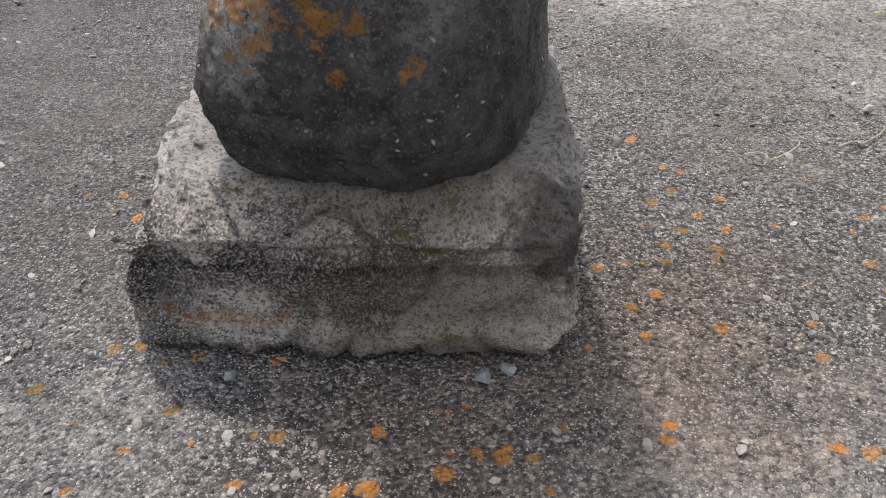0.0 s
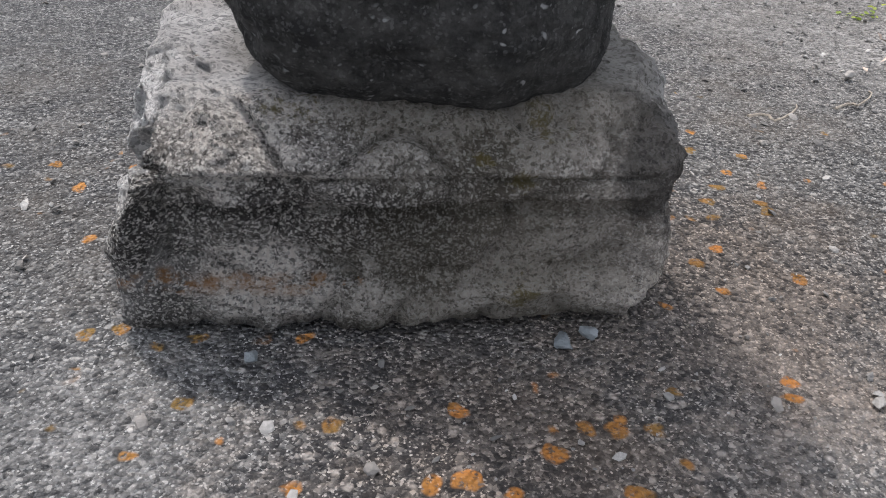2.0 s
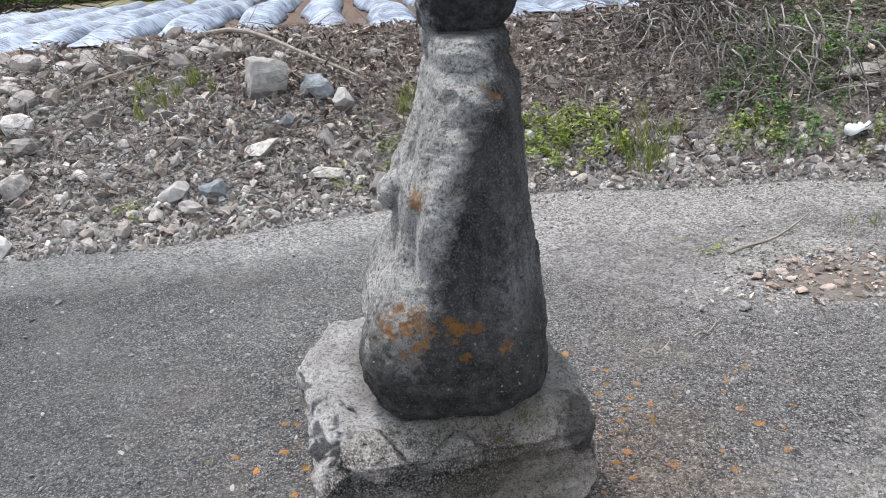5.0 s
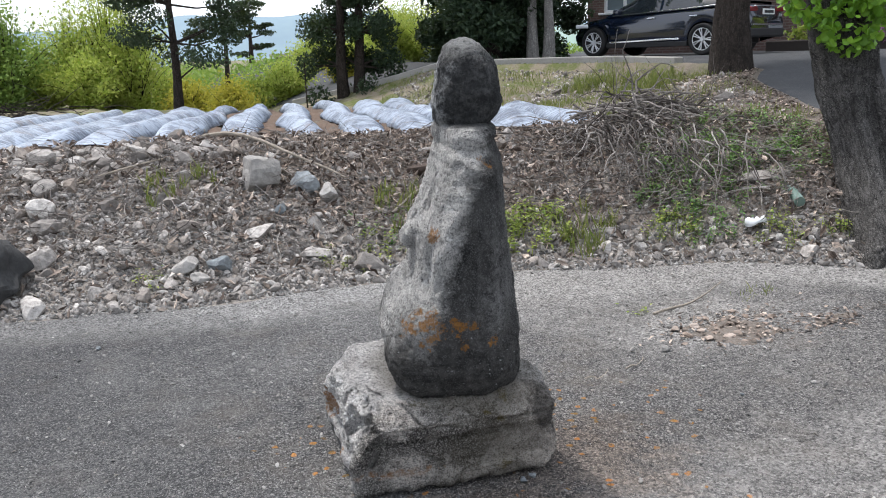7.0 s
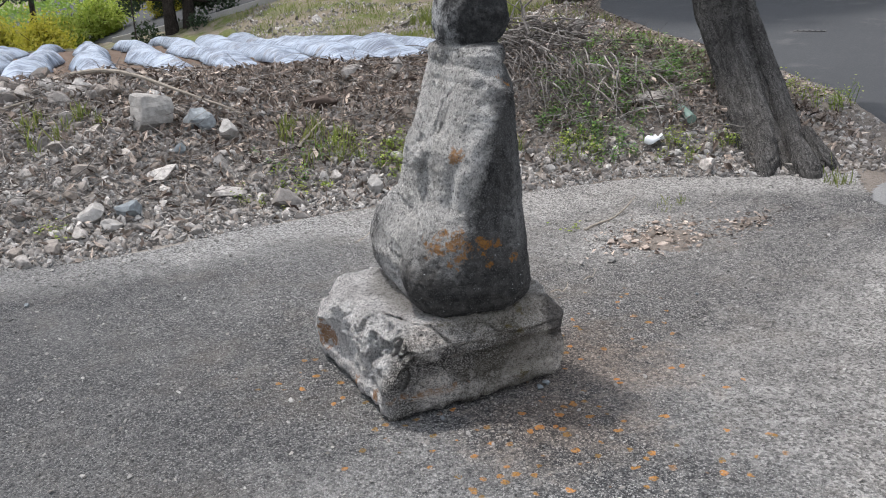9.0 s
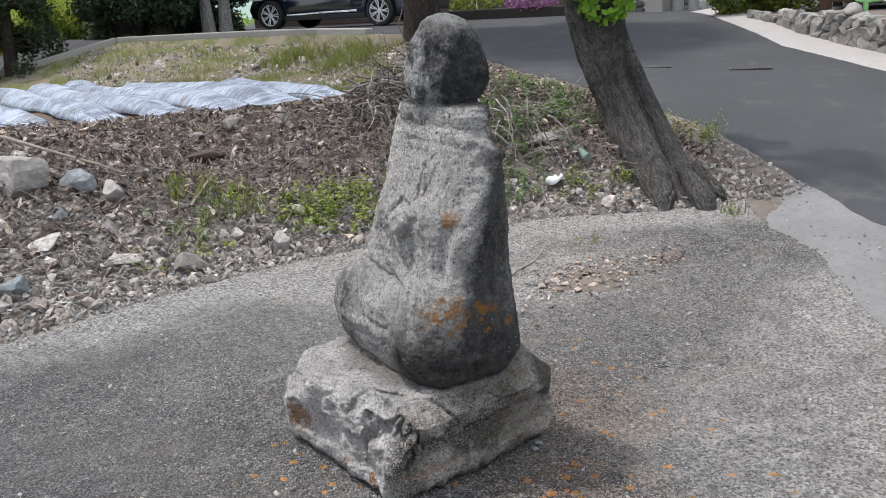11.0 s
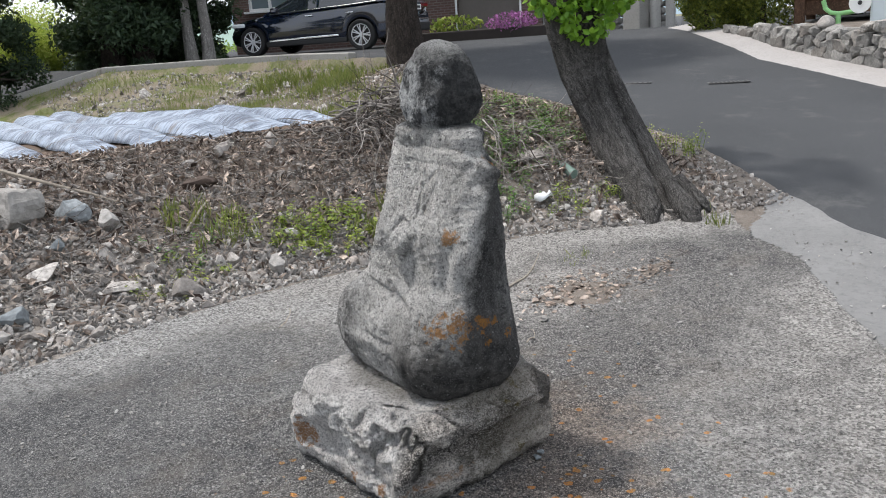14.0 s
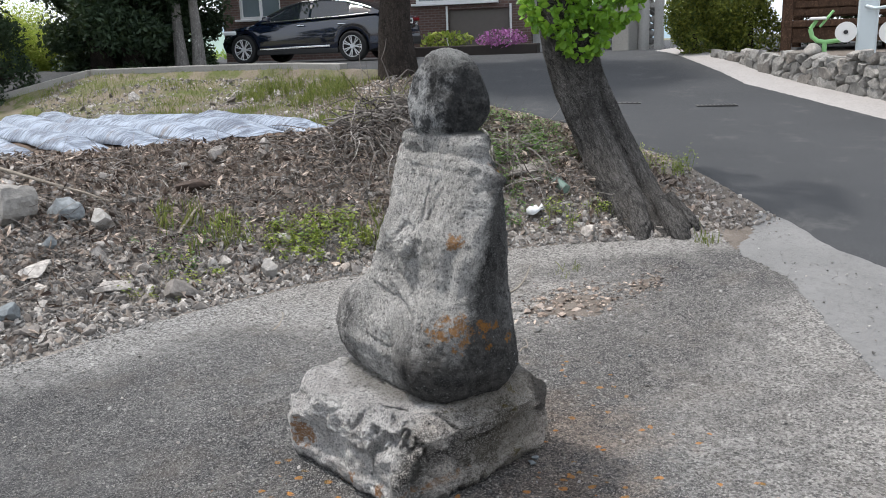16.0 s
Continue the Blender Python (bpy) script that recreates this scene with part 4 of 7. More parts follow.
def build_plinth():
    bm = bmesh.new()
    bmesh.ops.create_cube(bm, size=2)
    bmesh.ops.subdivide_edges(bm, edges=bm.edges[:], cuts=139, use_grid_fill=True)
    cx, cy, hz = -0.103, 1.315, 0.164
    hx, hy = 0.357, 0.375
    cuts = [  # broken edges and corners
        (Vector((-0.6, -0.36, 0.72)).normalized(), Vector((-0.42, 0.985, 0.265))),
        (Vector((-0.85, -0.45, 0.25)).normalized(), Vector((-0.485, 0.97, 0.16))),
        (Vector((0.0, -0.66, 0.75)).normalized(), Vector((0.0, 0.95, 0.27))),
        (Vector((0.62, -0.2, 0.76)).normalized(), Vector((0.2, 1.0, 0.305))),
        (Vector((-0.5, 0.1, 0.86)).normalized(), Vector((-0.44, 1.4, 0.315))),
        (Vector((0.8, -0.6, 0.0)).normalized(), Vector((0.24, 0.965, 0.2))),
        (Vector((0.6, -0.3, -0.7)).normalized(), Vector((0.225, 0.98, 0.045))),
        (Vector((-0.3, 0.6, 0.74)).normalized(), Vector((-0.43, 1.66, 0.31))),
        (Vector((0.1, 0.7, 0.7)).normalized(), Vector((-0.02, 1.64, 0.305))),
        (Vector((-0.9, -0.1, 0.42)).normalized(), Vector((-0.452, 1.22, 0.25))),
        (Vector((-0.75, 0.35, 0.55)).normalized(), Vector((-0.435, 1.5, 0.285))),
    ]
    for v in bm.verts:
        u = v.co.copy()
        # round the edges of the block
        p = Vector((u.x * hx, u.y * hy, u.z * hz))
        r = 0.045
        q = Vector((max(-hx + r, min(hx - r, p.x)), max(-hy + r, min(hy - r, p.y)), max(-hz + r, min(hz - r, p.z))))
        d = p - q
        if d.length > 1e-6:
            p = q + d.normalized() * min(r, d.length) if d.length > r else p
        w = Vector((cx + p.x, cy + p.y, hz + p.z))
        if u.y < -0.98:  # the dressed front: a lip at the foot, a plain field and a rim above
            zz = w.z
            push = 0.024 * float(smooth(0.074, 0.084, zz)) * (1 - float(smooth(0.212, 0.219, zz)))
            zz += 0.02 * (w.x + 0.1)
            push += 0.01 * float(smooth(0.183, 0.187, zz)) * (1 - float(smooth(0.2, 0.206, zz)))
            push += 0.008 * float(smooth(0.243, 0.247, zz)) * (1 - float(smooth(0.25, 0.256, zz)))
            push *= float(smooth(-0.45, -0.41, w.x)) * (1 - float(smooth(0.17, 0.23, w.x)))
            w.y += push
        if u.x < -0.98:  # the flank has a sunk panel
            zz = w.z
            push = 0.03 * float(smooth(0.06, 0.085, zz)) * (1 - float(smooth(0.16, 0.2, zz))) * float(smooth(1.28, 1.38, w.y)) * (1 - float(smooth(1.59, 1.63, w.y)))
            push += 0.012 * float(smooth(0.06, 0.075, zz)) * (1 - float(smooth(0.15, 0.2, zz))) * float(smooth(0.99, 1.06, w.y)) * (1 - float(smooth(1.26, 1.36, w.y)))
            w.x += push
        w.y += 0.12 * max(0.0, 0.25 - w.z) * max(0.0, min(1.0, (1.3 - w.y) / 0.36))
        corner = max(0.0, min(1.0, (-0.1 - w.x) / 0.38)) * max(0.0, min(1.0, (1.35 - w.y) / 0.4)) * max(0.0, min(1.0, (0.3 - w.z) / 0.2))
        w.x -= 0.03 * corner
        w.y += 0.03 * corner
        for nrm, at in cuts:
            over = (w - at).dot(nrm)
            if over > 0:
                w -= nrm * over * 0.9
        out = (w - Vector((cx, cy, 0.15))).normalized()
        amp = noise.noise(w * 7) * 0.018 + noise.noise(w * 17) * 0.012 + noise.noise(w * 36) * 0.008 + noise.noise(w * 85) * 0.006 - 0.016 * max(0.0, 0.13 - abs(noise.noise(w * 8 + Vector((4, 4, 1))))) / 0.13
        broken = max(0.0, min(1.0, (-0.27 - w.x) / 0.1)) * max(0.0, min(1.0, (1.3 - w.y) / 0.15))
        amp -= broken * 0.03 * abs(noise.noise(w * 11 + Vector((3, 1, 7)))) - broken * 0.012 * noise.noise(Vector((w.x * 34, w.y * 34, w.z * 12)))
        rough = 1.0 if u.z > 0 else 0.7
        w += out * amp * rough
        # a crack across the broken corner
        crack = abs((w.x + 0.415) + 0.25 * (w.y - 1.0) + 0.03 * noise.noise(w * 14))
        if w.y < 1.17 and w.z > 0.1 and crack < 0.014:
            w -= out * 0.045 * (1 - crack / 0.014)
        lift = 0.03 * max(0.0, min(1.0, (-0.25 - w.x) / 0.15)) * max(0.0, min(1.0, (1.3 - w.y) / 0.2))
        w.z = max(w.z, lift)
        if w.z < 0.03:
            w.z = 0.018 + 0.012 * noise.noise(Vector((w.x * 8, w.y * 8, 0))) if w.y < 1.15 else max(w.z, 0.0)
        v.co = w
    me = bpy.data.meshes.new("stone_plinth")
    bm.to_mesh(me)
    bm.free()
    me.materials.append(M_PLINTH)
    me.shade_smooth()
    ob = new("stone_plinth", me)
    return tagged(ob, "rough square granite plinth with worn carved panels and lichen", "plinth")

# carved lines of the robe, legs and foot: depth, width, places along each
GROOVES = [
    (0.012, 0.012, [(-0.079, 1.319, 1.082), (-0.111, 1.313, 0.996), (-0.155, 1.287, 0.914)]),
    (0.010, 0.010, [(-0.104, 1.189, 1.069), (-0.135, 1.201, 0.981), (-0.169, 1.191, 0.915)]),
    (0.012, 0.011, [(-0.104, 1.082, 1.101), (-0.127, 1.133, 1.017), (-0.156, 1.161, 0.945)]),
    (0.011, 0.011, [(-0.077, 1.006, 1.1), (-0.133, 1.055, 1.003), (-0.164, 1.099, 0.935)]),
    (0.009, 0.008, [(-0.07, 1.338, 1.105), (-0.091, 1.216, 1.102), (-0.101, 1.061, 1.105)]),
    (0.024, 0.024, [(-0.166, 1.03, 0.845), (-0.182, 1.045, 0.781), (-0.19, 1.05, 0.69)]),
    (0.010, 0.010, [(-0.176, 1.306, 0.745), (-0.219, 1.186, 0.672), (-0.253, 1.085, 0.594)]),
    (0.008, 0.008, [(-0.189, 1.213, 0.762), (-0.209, 1.149, 0.688), (-0.234, 1.071, 0.632)]),
    (0.010, 0.010, [(-0.178, 1.385, 0.687), (-0.236, 1.246, 0.638), (-0.269, 1.135, 0.573)]),
    (0.008, 0.009, [(-0.196, 1.139, 0.798), (-0.201, 1.12, 0.703), (-0.233, 1.057, 0.621)]),
    (0.020, 0.016, [(-0.164, 1.523, 0.66), (-0.201, 1.402, 0.652), (-0.231, 1.255, 0.644), (-0.256, 1.147, 0.608), (-0.266, 1.093, 0.559)]),
    (0.018, 0.012, [(-0.261, 1.419, 0.49), (-0.28, 1.334, 0.469), (-0.29, 1.247, 0.488), (-0.281, 1.204, 0.533), (-0.27, 1.193, 0.575)]),
    (0.010, 0.014, [(-0.228, 1.567, 0.426), (-0.273, 1.347, 0.427), (-0.293, 1.183, 0.425)]),
    (0.010, 0.022, [(-0.02, 0.955, 0.83), (-0.017, 0.955, 0.671), (-0.018, 0.944, 0.531)]),
    (0.008, 0.007, [(-0.05, 0.956, 0.896), (-0.06, 0.956, 0.776)]),
    (0.012, 0.012, [(-0.098, 1.098, 1.12), (-0.12, 1.181, 1.022), (-0.156, 1.157, 0.946)]),
    (0.007, 0.02, [(0.06, 0.97, 0.95), (0.07, 0.96, 0.62)]),
    (-0.020, 0.026, [(-0.095, 1.077, 1.128), (-0.05, 1.0, 1.1), (0.03, 1.0, 1.071)]),
    (-0.022, 0.028, [(-0.001, 0.985, 1.067), (-0.074, 0.966, 0.987), (-0.12, 0.975, 0.91), (-0.15, 0.987, 0.839)]),
    (-0.012, 0.03, [(-0.157, 0.97, 0.8), (-0.165, 0.97, 0.642)]),
    (-0.014, 0.03, [(-0.25, 1.38, 0.545), (-0.27, 1.28, 0.53)]),
]
# the body: height, reach forward, back, to the near side and to the far side
BODY = np.array([
    (0.285, 0.14, 0.13, 0.2, 0.22), (0.30, 0.19, 0.18, 0.26, 0.3), (0.32, 0.22, 0.205, 0.3, 0.345), (0.35, 0.256, 0.216, 0.33, 0.38), (0.41, 0.278, 0.214, 0.358, 0.418),
    (0.47, 0.284, 0.21, 0.36, 0.45), (0.53, 0.264, 0.21, 0.348, 0.455), (0.585, 0.242, 0.203, 0.345, 0.41), (0.64, 0.216, 0.2, 0.34, 0.325), (0.70, 0.172, 0.193, 0.336, 0.275),
    (0.76, 0.165, 0.187, 0.338, 0.25), (0.82, 0.168, 0.178, 0.34, 0.212), (0.88, 0.16, 0.176, 0.338, 0.178), (0.95, 0.124, 0.173, 0.334, 0.176), (1.02, 0.095, 0.168, 0.328, 0.19),
    (1.08, 0.076, 0.165, 0.308, 0.19), (1.13, 0.064, 0.152, 0.274, 0.174), (1.172, 0.047, 0.135, 0.245, 0.158)])
NECK = np.array([(1.158, 0.03, 0.12, 0.225, 0.14), (1.166, 0.05, 0.142, 0.25, 0.162), (1.19, 0.052, 0.145, 0.25, 0.16), (1.212, 0.048, 0.14, 0.24, 0.15), (1.226, 0.03, 0.12, 0.21, 0.12)])
HEAD = np.array([
    (1.2, 0.06, 0.04, 0.07, 0.05), (1.212, 0.095, 0.072, 0.115, 0.082), (1.24, 0.117, 0.1, 0.135, 0.112), (1.29, 0.12, 0.127, 0.149, 0.15), (1.33, 0.11, 0.114, 0.157, 0.172), (1.37, 0.1, 0.106, 0.15, 0.162),
    (1.41, 0.1, 0.1, 0.14, 0.136), (1.45, 0.088, 0.08, 0.124, 0.095), (1.482, 0.07, 0.052, 0.1, 0.062), (1.5, 0.045, 0.026, 0.065, 0.035), (1.508, 0.014, 0.01, 0.02, 0.012)])


def rings(table, centre, powers, nz, na):
    """Points of a stack of rounded sections, nz x na x 3, by reaches to four sides."""
    zs = np.linspace(table[0, 0], table[-1, 0], nz)
    if table is HEAD:  # closer rings where the stone closes
        u = np.linspace(0, 1, nz)
        zs = table[0, 0] + (table[-1, 0] - table[0, 0]) * (u - 0.12 * np.sin(2 * np.pi * u))
    fr, bk, ne, fa = (np.interp(zs, table[:, 0], table[:, k]) for k in range(1, 5))
    if table is BODY:
        ker = np.hanning(15) / np.hanning(15).sum()
        fr, bk, ne, fa = (np.concatenate([c[:7], np.convolve(c, ker, "valid"), c[-7:]]) for c in (fr, bk, ne, fa))
    th = np.linspace(0, 2 * np.pi, na, endpoint=False)
    co, si = np.cos(th)[None], np.sin(th)[None]
    a = np.where(co > 0, fr[:, None], bk[:, None])
    b = np.where(si < 0, ne[:, None], fa[:, None])
    near_corner = powers[0] + (1.6 * smooth(0.72, 0.56, zs) if table is BODY else 0 * zs)[:, None]
    n = np.where(co > 0, np.where(si < 0, near_corner, powers[1]), np.where(si < 0, powers[3], powers[2]))
    rad = (np.abs(co / a) ** n + np.abs(si / b) ** n) ** (-1 / n)
    f, r = rad * co, rad * si
    return np.stack([centre[0] + f * FACE[0] + r * SIDE[0], centre[1] + f * FACE[1] + r * SIDE[1], np.repeat(zs[:, None], na, 1)], -1)


def near_line(pts, line):
    """Distance of many points to a broken line."""
    best = np.full(len(pts), 9.0)
    for a, b in zip(line, line[1:]):
        a, b = np.array(a), np.array(b)
        t = np.clip((pts - a) @ (b - a) / ((b - a) @ (b - a)), 0, 1)
        best = np.minimum(best, np.linalg.norm(pts - a - t[:, None] * (b - a), axis=1))
    return best


def build_statue():
    verts, faces, base = [], [], 0

    def shell(pts, centre, push, amp, seed):
        """Adds one closed stack of sections, pushed in and out by its relief and grain."""
        nonlocal base
        nz, na = pts.shape[:2]
        p = pts.reshape(-1, 3).copy()
        out = p - np.array((centre[0], centre[1], 0))
        out[:, 2] = 0
        out /= np.linalg.norm(out, axis=1)[:, None] + 1e-9
        p += out * push(p)[:, None]
        off = Vector((seed, seed * 0.7, seed * 1.3))
        grain = np.empty(len(p))
        for k, q in enumerate(p):
            w = Vector(q) + off
            grain[k] = 0.011 * noise.noise(w * 6) + 0.006 * noise.noise(w * 14) + 0.0042 * noise.noise(w * 33) + 0.0048 * noise.noise(w * 80) - 0.006 * max(0.0, 0.14 - abs(noise.noise(Vector((w.x * 7, w.y * 7, w.z * 2.6))))) / 0.14
        p += out * (amp * grain)[:, None]
        p[:, 2] += 0.6 * amp * np.roll(grain, na // 5)
        verts.append(p)
        for i in range(nz - 1):
            a = base + i * na
            faces.extend((a + k, a + (k + 1) % na, a + na + (k + 1) % na, a + na + k) for k in range(na))
        faces.append(tuple(range(base + na - 1, base - 1, -1)))
        faces.append(tuple(base + (nz - 1) * na + k for k in range(na)))
        base += nz * na

    def robe(p):
        d = np.zeros(len(p))
        for depth, wide, line in GROOVES:
            d -= depth * np.exp(-(near_line(p, line) / wide) ** 2)
        # the boss before the chest with a sunk ring round it
        q = np.linalg.norm((p - np.array((-0.172, 1.262, 0.845))) * np.array((0.5, 1, 1)), axis=1) / 0.052
        d += np.where(q < 1, 0.027 * np.maximum(0, 1 - q ** 2) ** 0.6, 0) - 0.012 * np.exp(-((q - 1.18) / 0.16) ** 2)
        d += 0.006 * np.exp(-((q - 0.45) / 0.12) ** 2) * (q < 1)
        # the lap sinks between the knees, the chest is hollow beside the sleeve
        r = (p[:, :2] - np.array((-0.01, 1.29))) @ SIDE
        f = (p[:, :2] - np.array((-0.01, 1.29))) @ FACE
        lap = smooth(0.3, 0.38, p[:, 2]) * (1 - smooth(0.6, 0.7, p[:, 2])) * smooth(0.05, 0.2, f)
        d -= lap * 0.026 * np.exp(-((r + 0.04) / 0.1) ** 2)
        d -= 0.02 * smooth(0.72, 0.8, p[:, 2]) * (1 - smooth(0.95, 1.05, p[:, 2])) * np.exp(-((r + 0.17) / 0.05) ** 2) * smooth(0.0, 0.1, f)
        # fine hatching on the shin
        d += 0.0035 * np.sin(150 * (p[:, 1] * 0.7 + p[:, 2])) * np.exp(-((p[:, 2] - 0.55) / 0.06) ** 2) * smooth(0.1, 0.2, r) * smooth(0.1, 0.2, f)
        return d

    def neck(p):
        a = np.arctan2(p[:, 1] - 1.25, p[:, 0] - 0.01)
        return 0.007 * np.sin(3 * a + 1) + 0.005 * np.sin(7 * a) + 0.004 * np.sin(19 * a + 2)

    def hood(p):
        d = np.zeros(len(p))
        for depth, wide, line in ((0.016, 0.014, [(-0.035, 1.105, 1.49), (-0.05, 1.098, 1.38), (-0.04, 1.11, 1.23)]), (0.007, 0.02, [(-0.1, 1.2, 1.44), (-0.11, 1.24, 1.3)]), (0.008, 0.03, [(-0.08, 1.33, 1.42), (-0.1, 1.3, 1.28)]), (-0.007, 0.03, [(-0.09, 1.16, 1.42), (-0.1, 1.17, 1.28)]), (-0.006, 0.035, [(0.08, 1.1, 1.33), (0.1, 1.11, 1.26)])):
            d -= depth * np.exp(-(near_line(p, line) / wide) ** 2)
        return d

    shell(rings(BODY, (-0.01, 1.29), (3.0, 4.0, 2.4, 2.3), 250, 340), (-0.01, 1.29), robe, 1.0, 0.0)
    slab = rings(NECK, (-0.012, 1.285), (2.6, 3.0, 2.4, 2.6), 26, 200)
    a = np.linspace(0, 2 * np.pi, 200, endpoint=False)
    low = smooth(12, 0, np.arange(26))[:, None]
    slab[:, :, 2] += low * (0.012 * np.sin(2 * a + 0.6) + 0.008 * np.sin(5 * a) + 0.004 * np.sin(13 * a))[None]
    shell(slab, (-0.01, 1.27), neck, 0.9, 3.0)
    shell(rings(HEAD, (0.028, 1.241), (2.5, 2.5, 2.3, 2.4), 120, 180), (0.028, 1.241), hood, 0.8, 7.0)
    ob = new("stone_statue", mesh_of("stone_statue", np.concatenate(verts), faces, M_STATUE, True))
    return tagged(ob, "worn granite seated statue, blank loose head stone, orange lichen", "statue")


build_plinth()
build_statue()


# ---- rubble bank ----
ROCKS = [rock(s, 2, 14, 0.06) for s in range(8)]
CHIPS = [rock(40 + s, 1, 7, 0.35) for s in range(6)]
rng = np.random.default_rng(7)


def lone_rock(name, x, y, size, z_sink, seed, material, label, turn=0.0, group="", squared=False):
    """A single stone with its own shape, resting on the ground."""
    v, f = block(seed, 9, 0.06) if squared else rock(seed, 4, 16, 0.14) if size[2] < 0.5 else rock(seed, 5, 9, 0.45)
    v = v * np.array(size) * (1.1 if size[0] > 0.1 and not squared else 1.0)
    bottom = v[:, 2].min()
    me = mesh_of(name, v, f, material)
    ob = new(name, me)
    ob.matrix_basis = pose(x, y, land1(x, y) - bottom - z_sink, 0, 0, turn)
    return tagged(ob, label, "rock", group)


lone_rock("boulder", -0.34, 5.02, (0.28, 0.26, 0.27), 0.05, 13, M_PALE_STONE, "large square pale grey block on the rubble bank", 12, "", True)
lone_rock("boulder", -0.03, 4.95, (0.23, 0.22, 0.25), 0.05, 17, M_BLUE_STONE, "round blue-grey stone lying beside the pale block", 40)
lone_rock("boulder", 0.13, 4.76, (0.24, 0.2, 0.19), 0.03, 23, M_PALE_STONE, "white angular stone on the rubble bank", 70)
lone_rock("stone", -0.26, 4.66, (0.14, 0.13, 0.12), 0.03, 29, M_BLUE_STONE, "small blue-grey stone below the pale block", 10)
lone_rock("boulder", -2.14, 4.12, (0.4, 0.52, 0.68), 0.08, 31, M_DARK_STONE, "dark weathered boulder at the foot of the rubble", 20)
lone_rock("stone", -0.75, 4.02, (0.22, 0.15, 0.12), 0.02, 37, M_BLUE_STONE, "flat slate-grey stone at the foot of the rubble", -15)
lone_rock("stone", -0.95, 4.02, (0.24, 0.16, 0.14), 0.02, 41, M_PALE_STONE, "pale broken slab at the foot of the rubble", 50)
lone_rock("stone", -0.88, 3.9, (0.18, 0.12, 0.09), 0.01, 43, M_PALE_STONE, "small white stone at the asphalt border", 5)
lone_rock("stone", 0.86, 3.86, (0.17, 0.14, 0.15), 0.02, 47, M_PALE_STONE, "pale angular stone at the asphalt border", 35)
lone_rock("stone", -0.1, 4.12, (0.34, 0.2, 0.12), 0.02, 53, M_RUBBLE, "flat pale grey stone on the lower bank", -30)
lone_rock("stone", -1.45, 4.95, (0.16, 0.14, 0.22), 0.05, 59, M_RUBBLE, "upright grey stone on the bank", 15)
lone_rock("stone", 0.95, 5.05, (0.36, 0.15, 0.16), 0.04, 61, make_stone("brown_stone", (0.07, 0.05, 0.04), (0.1, 0.075, 0.06), 0.0), "long brown stone half buried in litter", -20)
lone_rock("stone", 3.0, 3.4, (0.45, 0.28, 0.12), 0.03, 67, M_RUBBLE, "flat grey slab by the tree", 20)
lone_rock("stone", 2.75, 2.62, (0.16, 0.13, 0.12), 0.01, 71, M_RUBBLE, "rounded broken stone at the foot of the tree", 0)
for k, (x, y, sz) in enumerate(((1.239, 1.858, 0.07), (1.087, 1.906, 0.05), (-0.67, 1.6, 0.02), (1.7, 1.5, 0.025), (1.25, 1.274, 0.028), (0.779, 1.26, 0.022), (0.472, 0.784, 0.025), (-1.43, 3.0, 0.04), (-0.6, 2.54, 0.03), (-0.68, 1.68, 0.016), (0.684, 1.544, 0.025), (-0.31, 0.93, 0.03), (0.1, 0.93, 0.045), (0.14, 0.95, 0.04), (2.2, 1.1, 0.03), (1.9, 0.6, 0.025))):
    lone_rock("pebble", x, y, (sz, sz * 0.75, sz * 0.6), 0.0, 100 + k, (M_BLUE_STONE if k in (4, 7, 11, 12, 13) else M_PALE_STONE), "loose pebble lying on the asphalt", 37 * k, "pebbles on the asphalt")


def bank_places(n, spread, near_bias, xs=(-5.5, 4.2)):
    """Random places on the bank, denser towards its foot."""
    x = rng.uniform(*xs, n)
    s = rng.uniform(0, 1, n) ** near_bias * spread
    y = toe(x) + s
    keep = edge_distance(x, y) > 0.25
    return x[keep], y[keep], s[keep]


def on_land(x, y):
    return ground_height(x, y)


heap = empty("rubble_heap", pose(0, 0, 0), "heap of grey and buff broken stones on the bank", "rubble")
heap_meshes = [mesh_of("heap_stone", v, f, M_RUBBLE) for v, f in ROCKS]
hx, hy, hs = bank_places(1500, 2.7, 0.9)
crest = rng.uniform(-3.4, -0.2, 80)
hx, hs = np.concatenate([hx, crest]), np.concatenate([hs, rng.normal(2.05, 0.2, 80)])
hy = np.concatenate([hy, toe(crest) + hs[-80:]])
size = np.clip(rng.lognormal(-2.75, 0.55, len(hx)), 0.04, 0.26) * (1 - 0.45 * smooth(1.8, 2.6, hx))
size = size * (1 + 0.2 * smooth(-0.2, -1.4, hx) * smooth(0.5, 0.9, hs))
size[-80:] = rng.uniform(0.09, 0.21, 80)
left = rng.uniform(size=len(hx)) > 0.6 * (np.arange(len(hx)) < len(hx) - 80) * smooth(-1.3, 0.2, hx) * smooth(0.5, 0.95, hs) * (1 - 0.8 * np.exp(-((hs - 2.2) / 0.25) ** 2) * (hx < 1.6))
hx, hy, hs, size = hx[left], hy[left], hs[left], size[left]
order = np.argsort(-size)
near_set = order[(hx[order] > -2.6) & (hx[order] < 3.4)][:300]
for k in near_set:
    ob = new("heap_stone", heap_meshes[k % 8])
    ob.parent = heap
    sc = size[k]
    ob.matrix_basis = Matrix.LocRotScale((hx[k], hy[k], float(on_land(hx[k], hy[k])) + 0.12 * sc), Euler((rng.normal(0, 0.5), rng.normal(0, 0.5), rng.uniform(0, 6.28))), Vector((sc * rng.uniform(0.85, 1.4), sc, sc * rng.uniform(0.5, 0.85))))
rest = np.setdiff1d(np.arange(len(hx)), near_set)
chunks = []
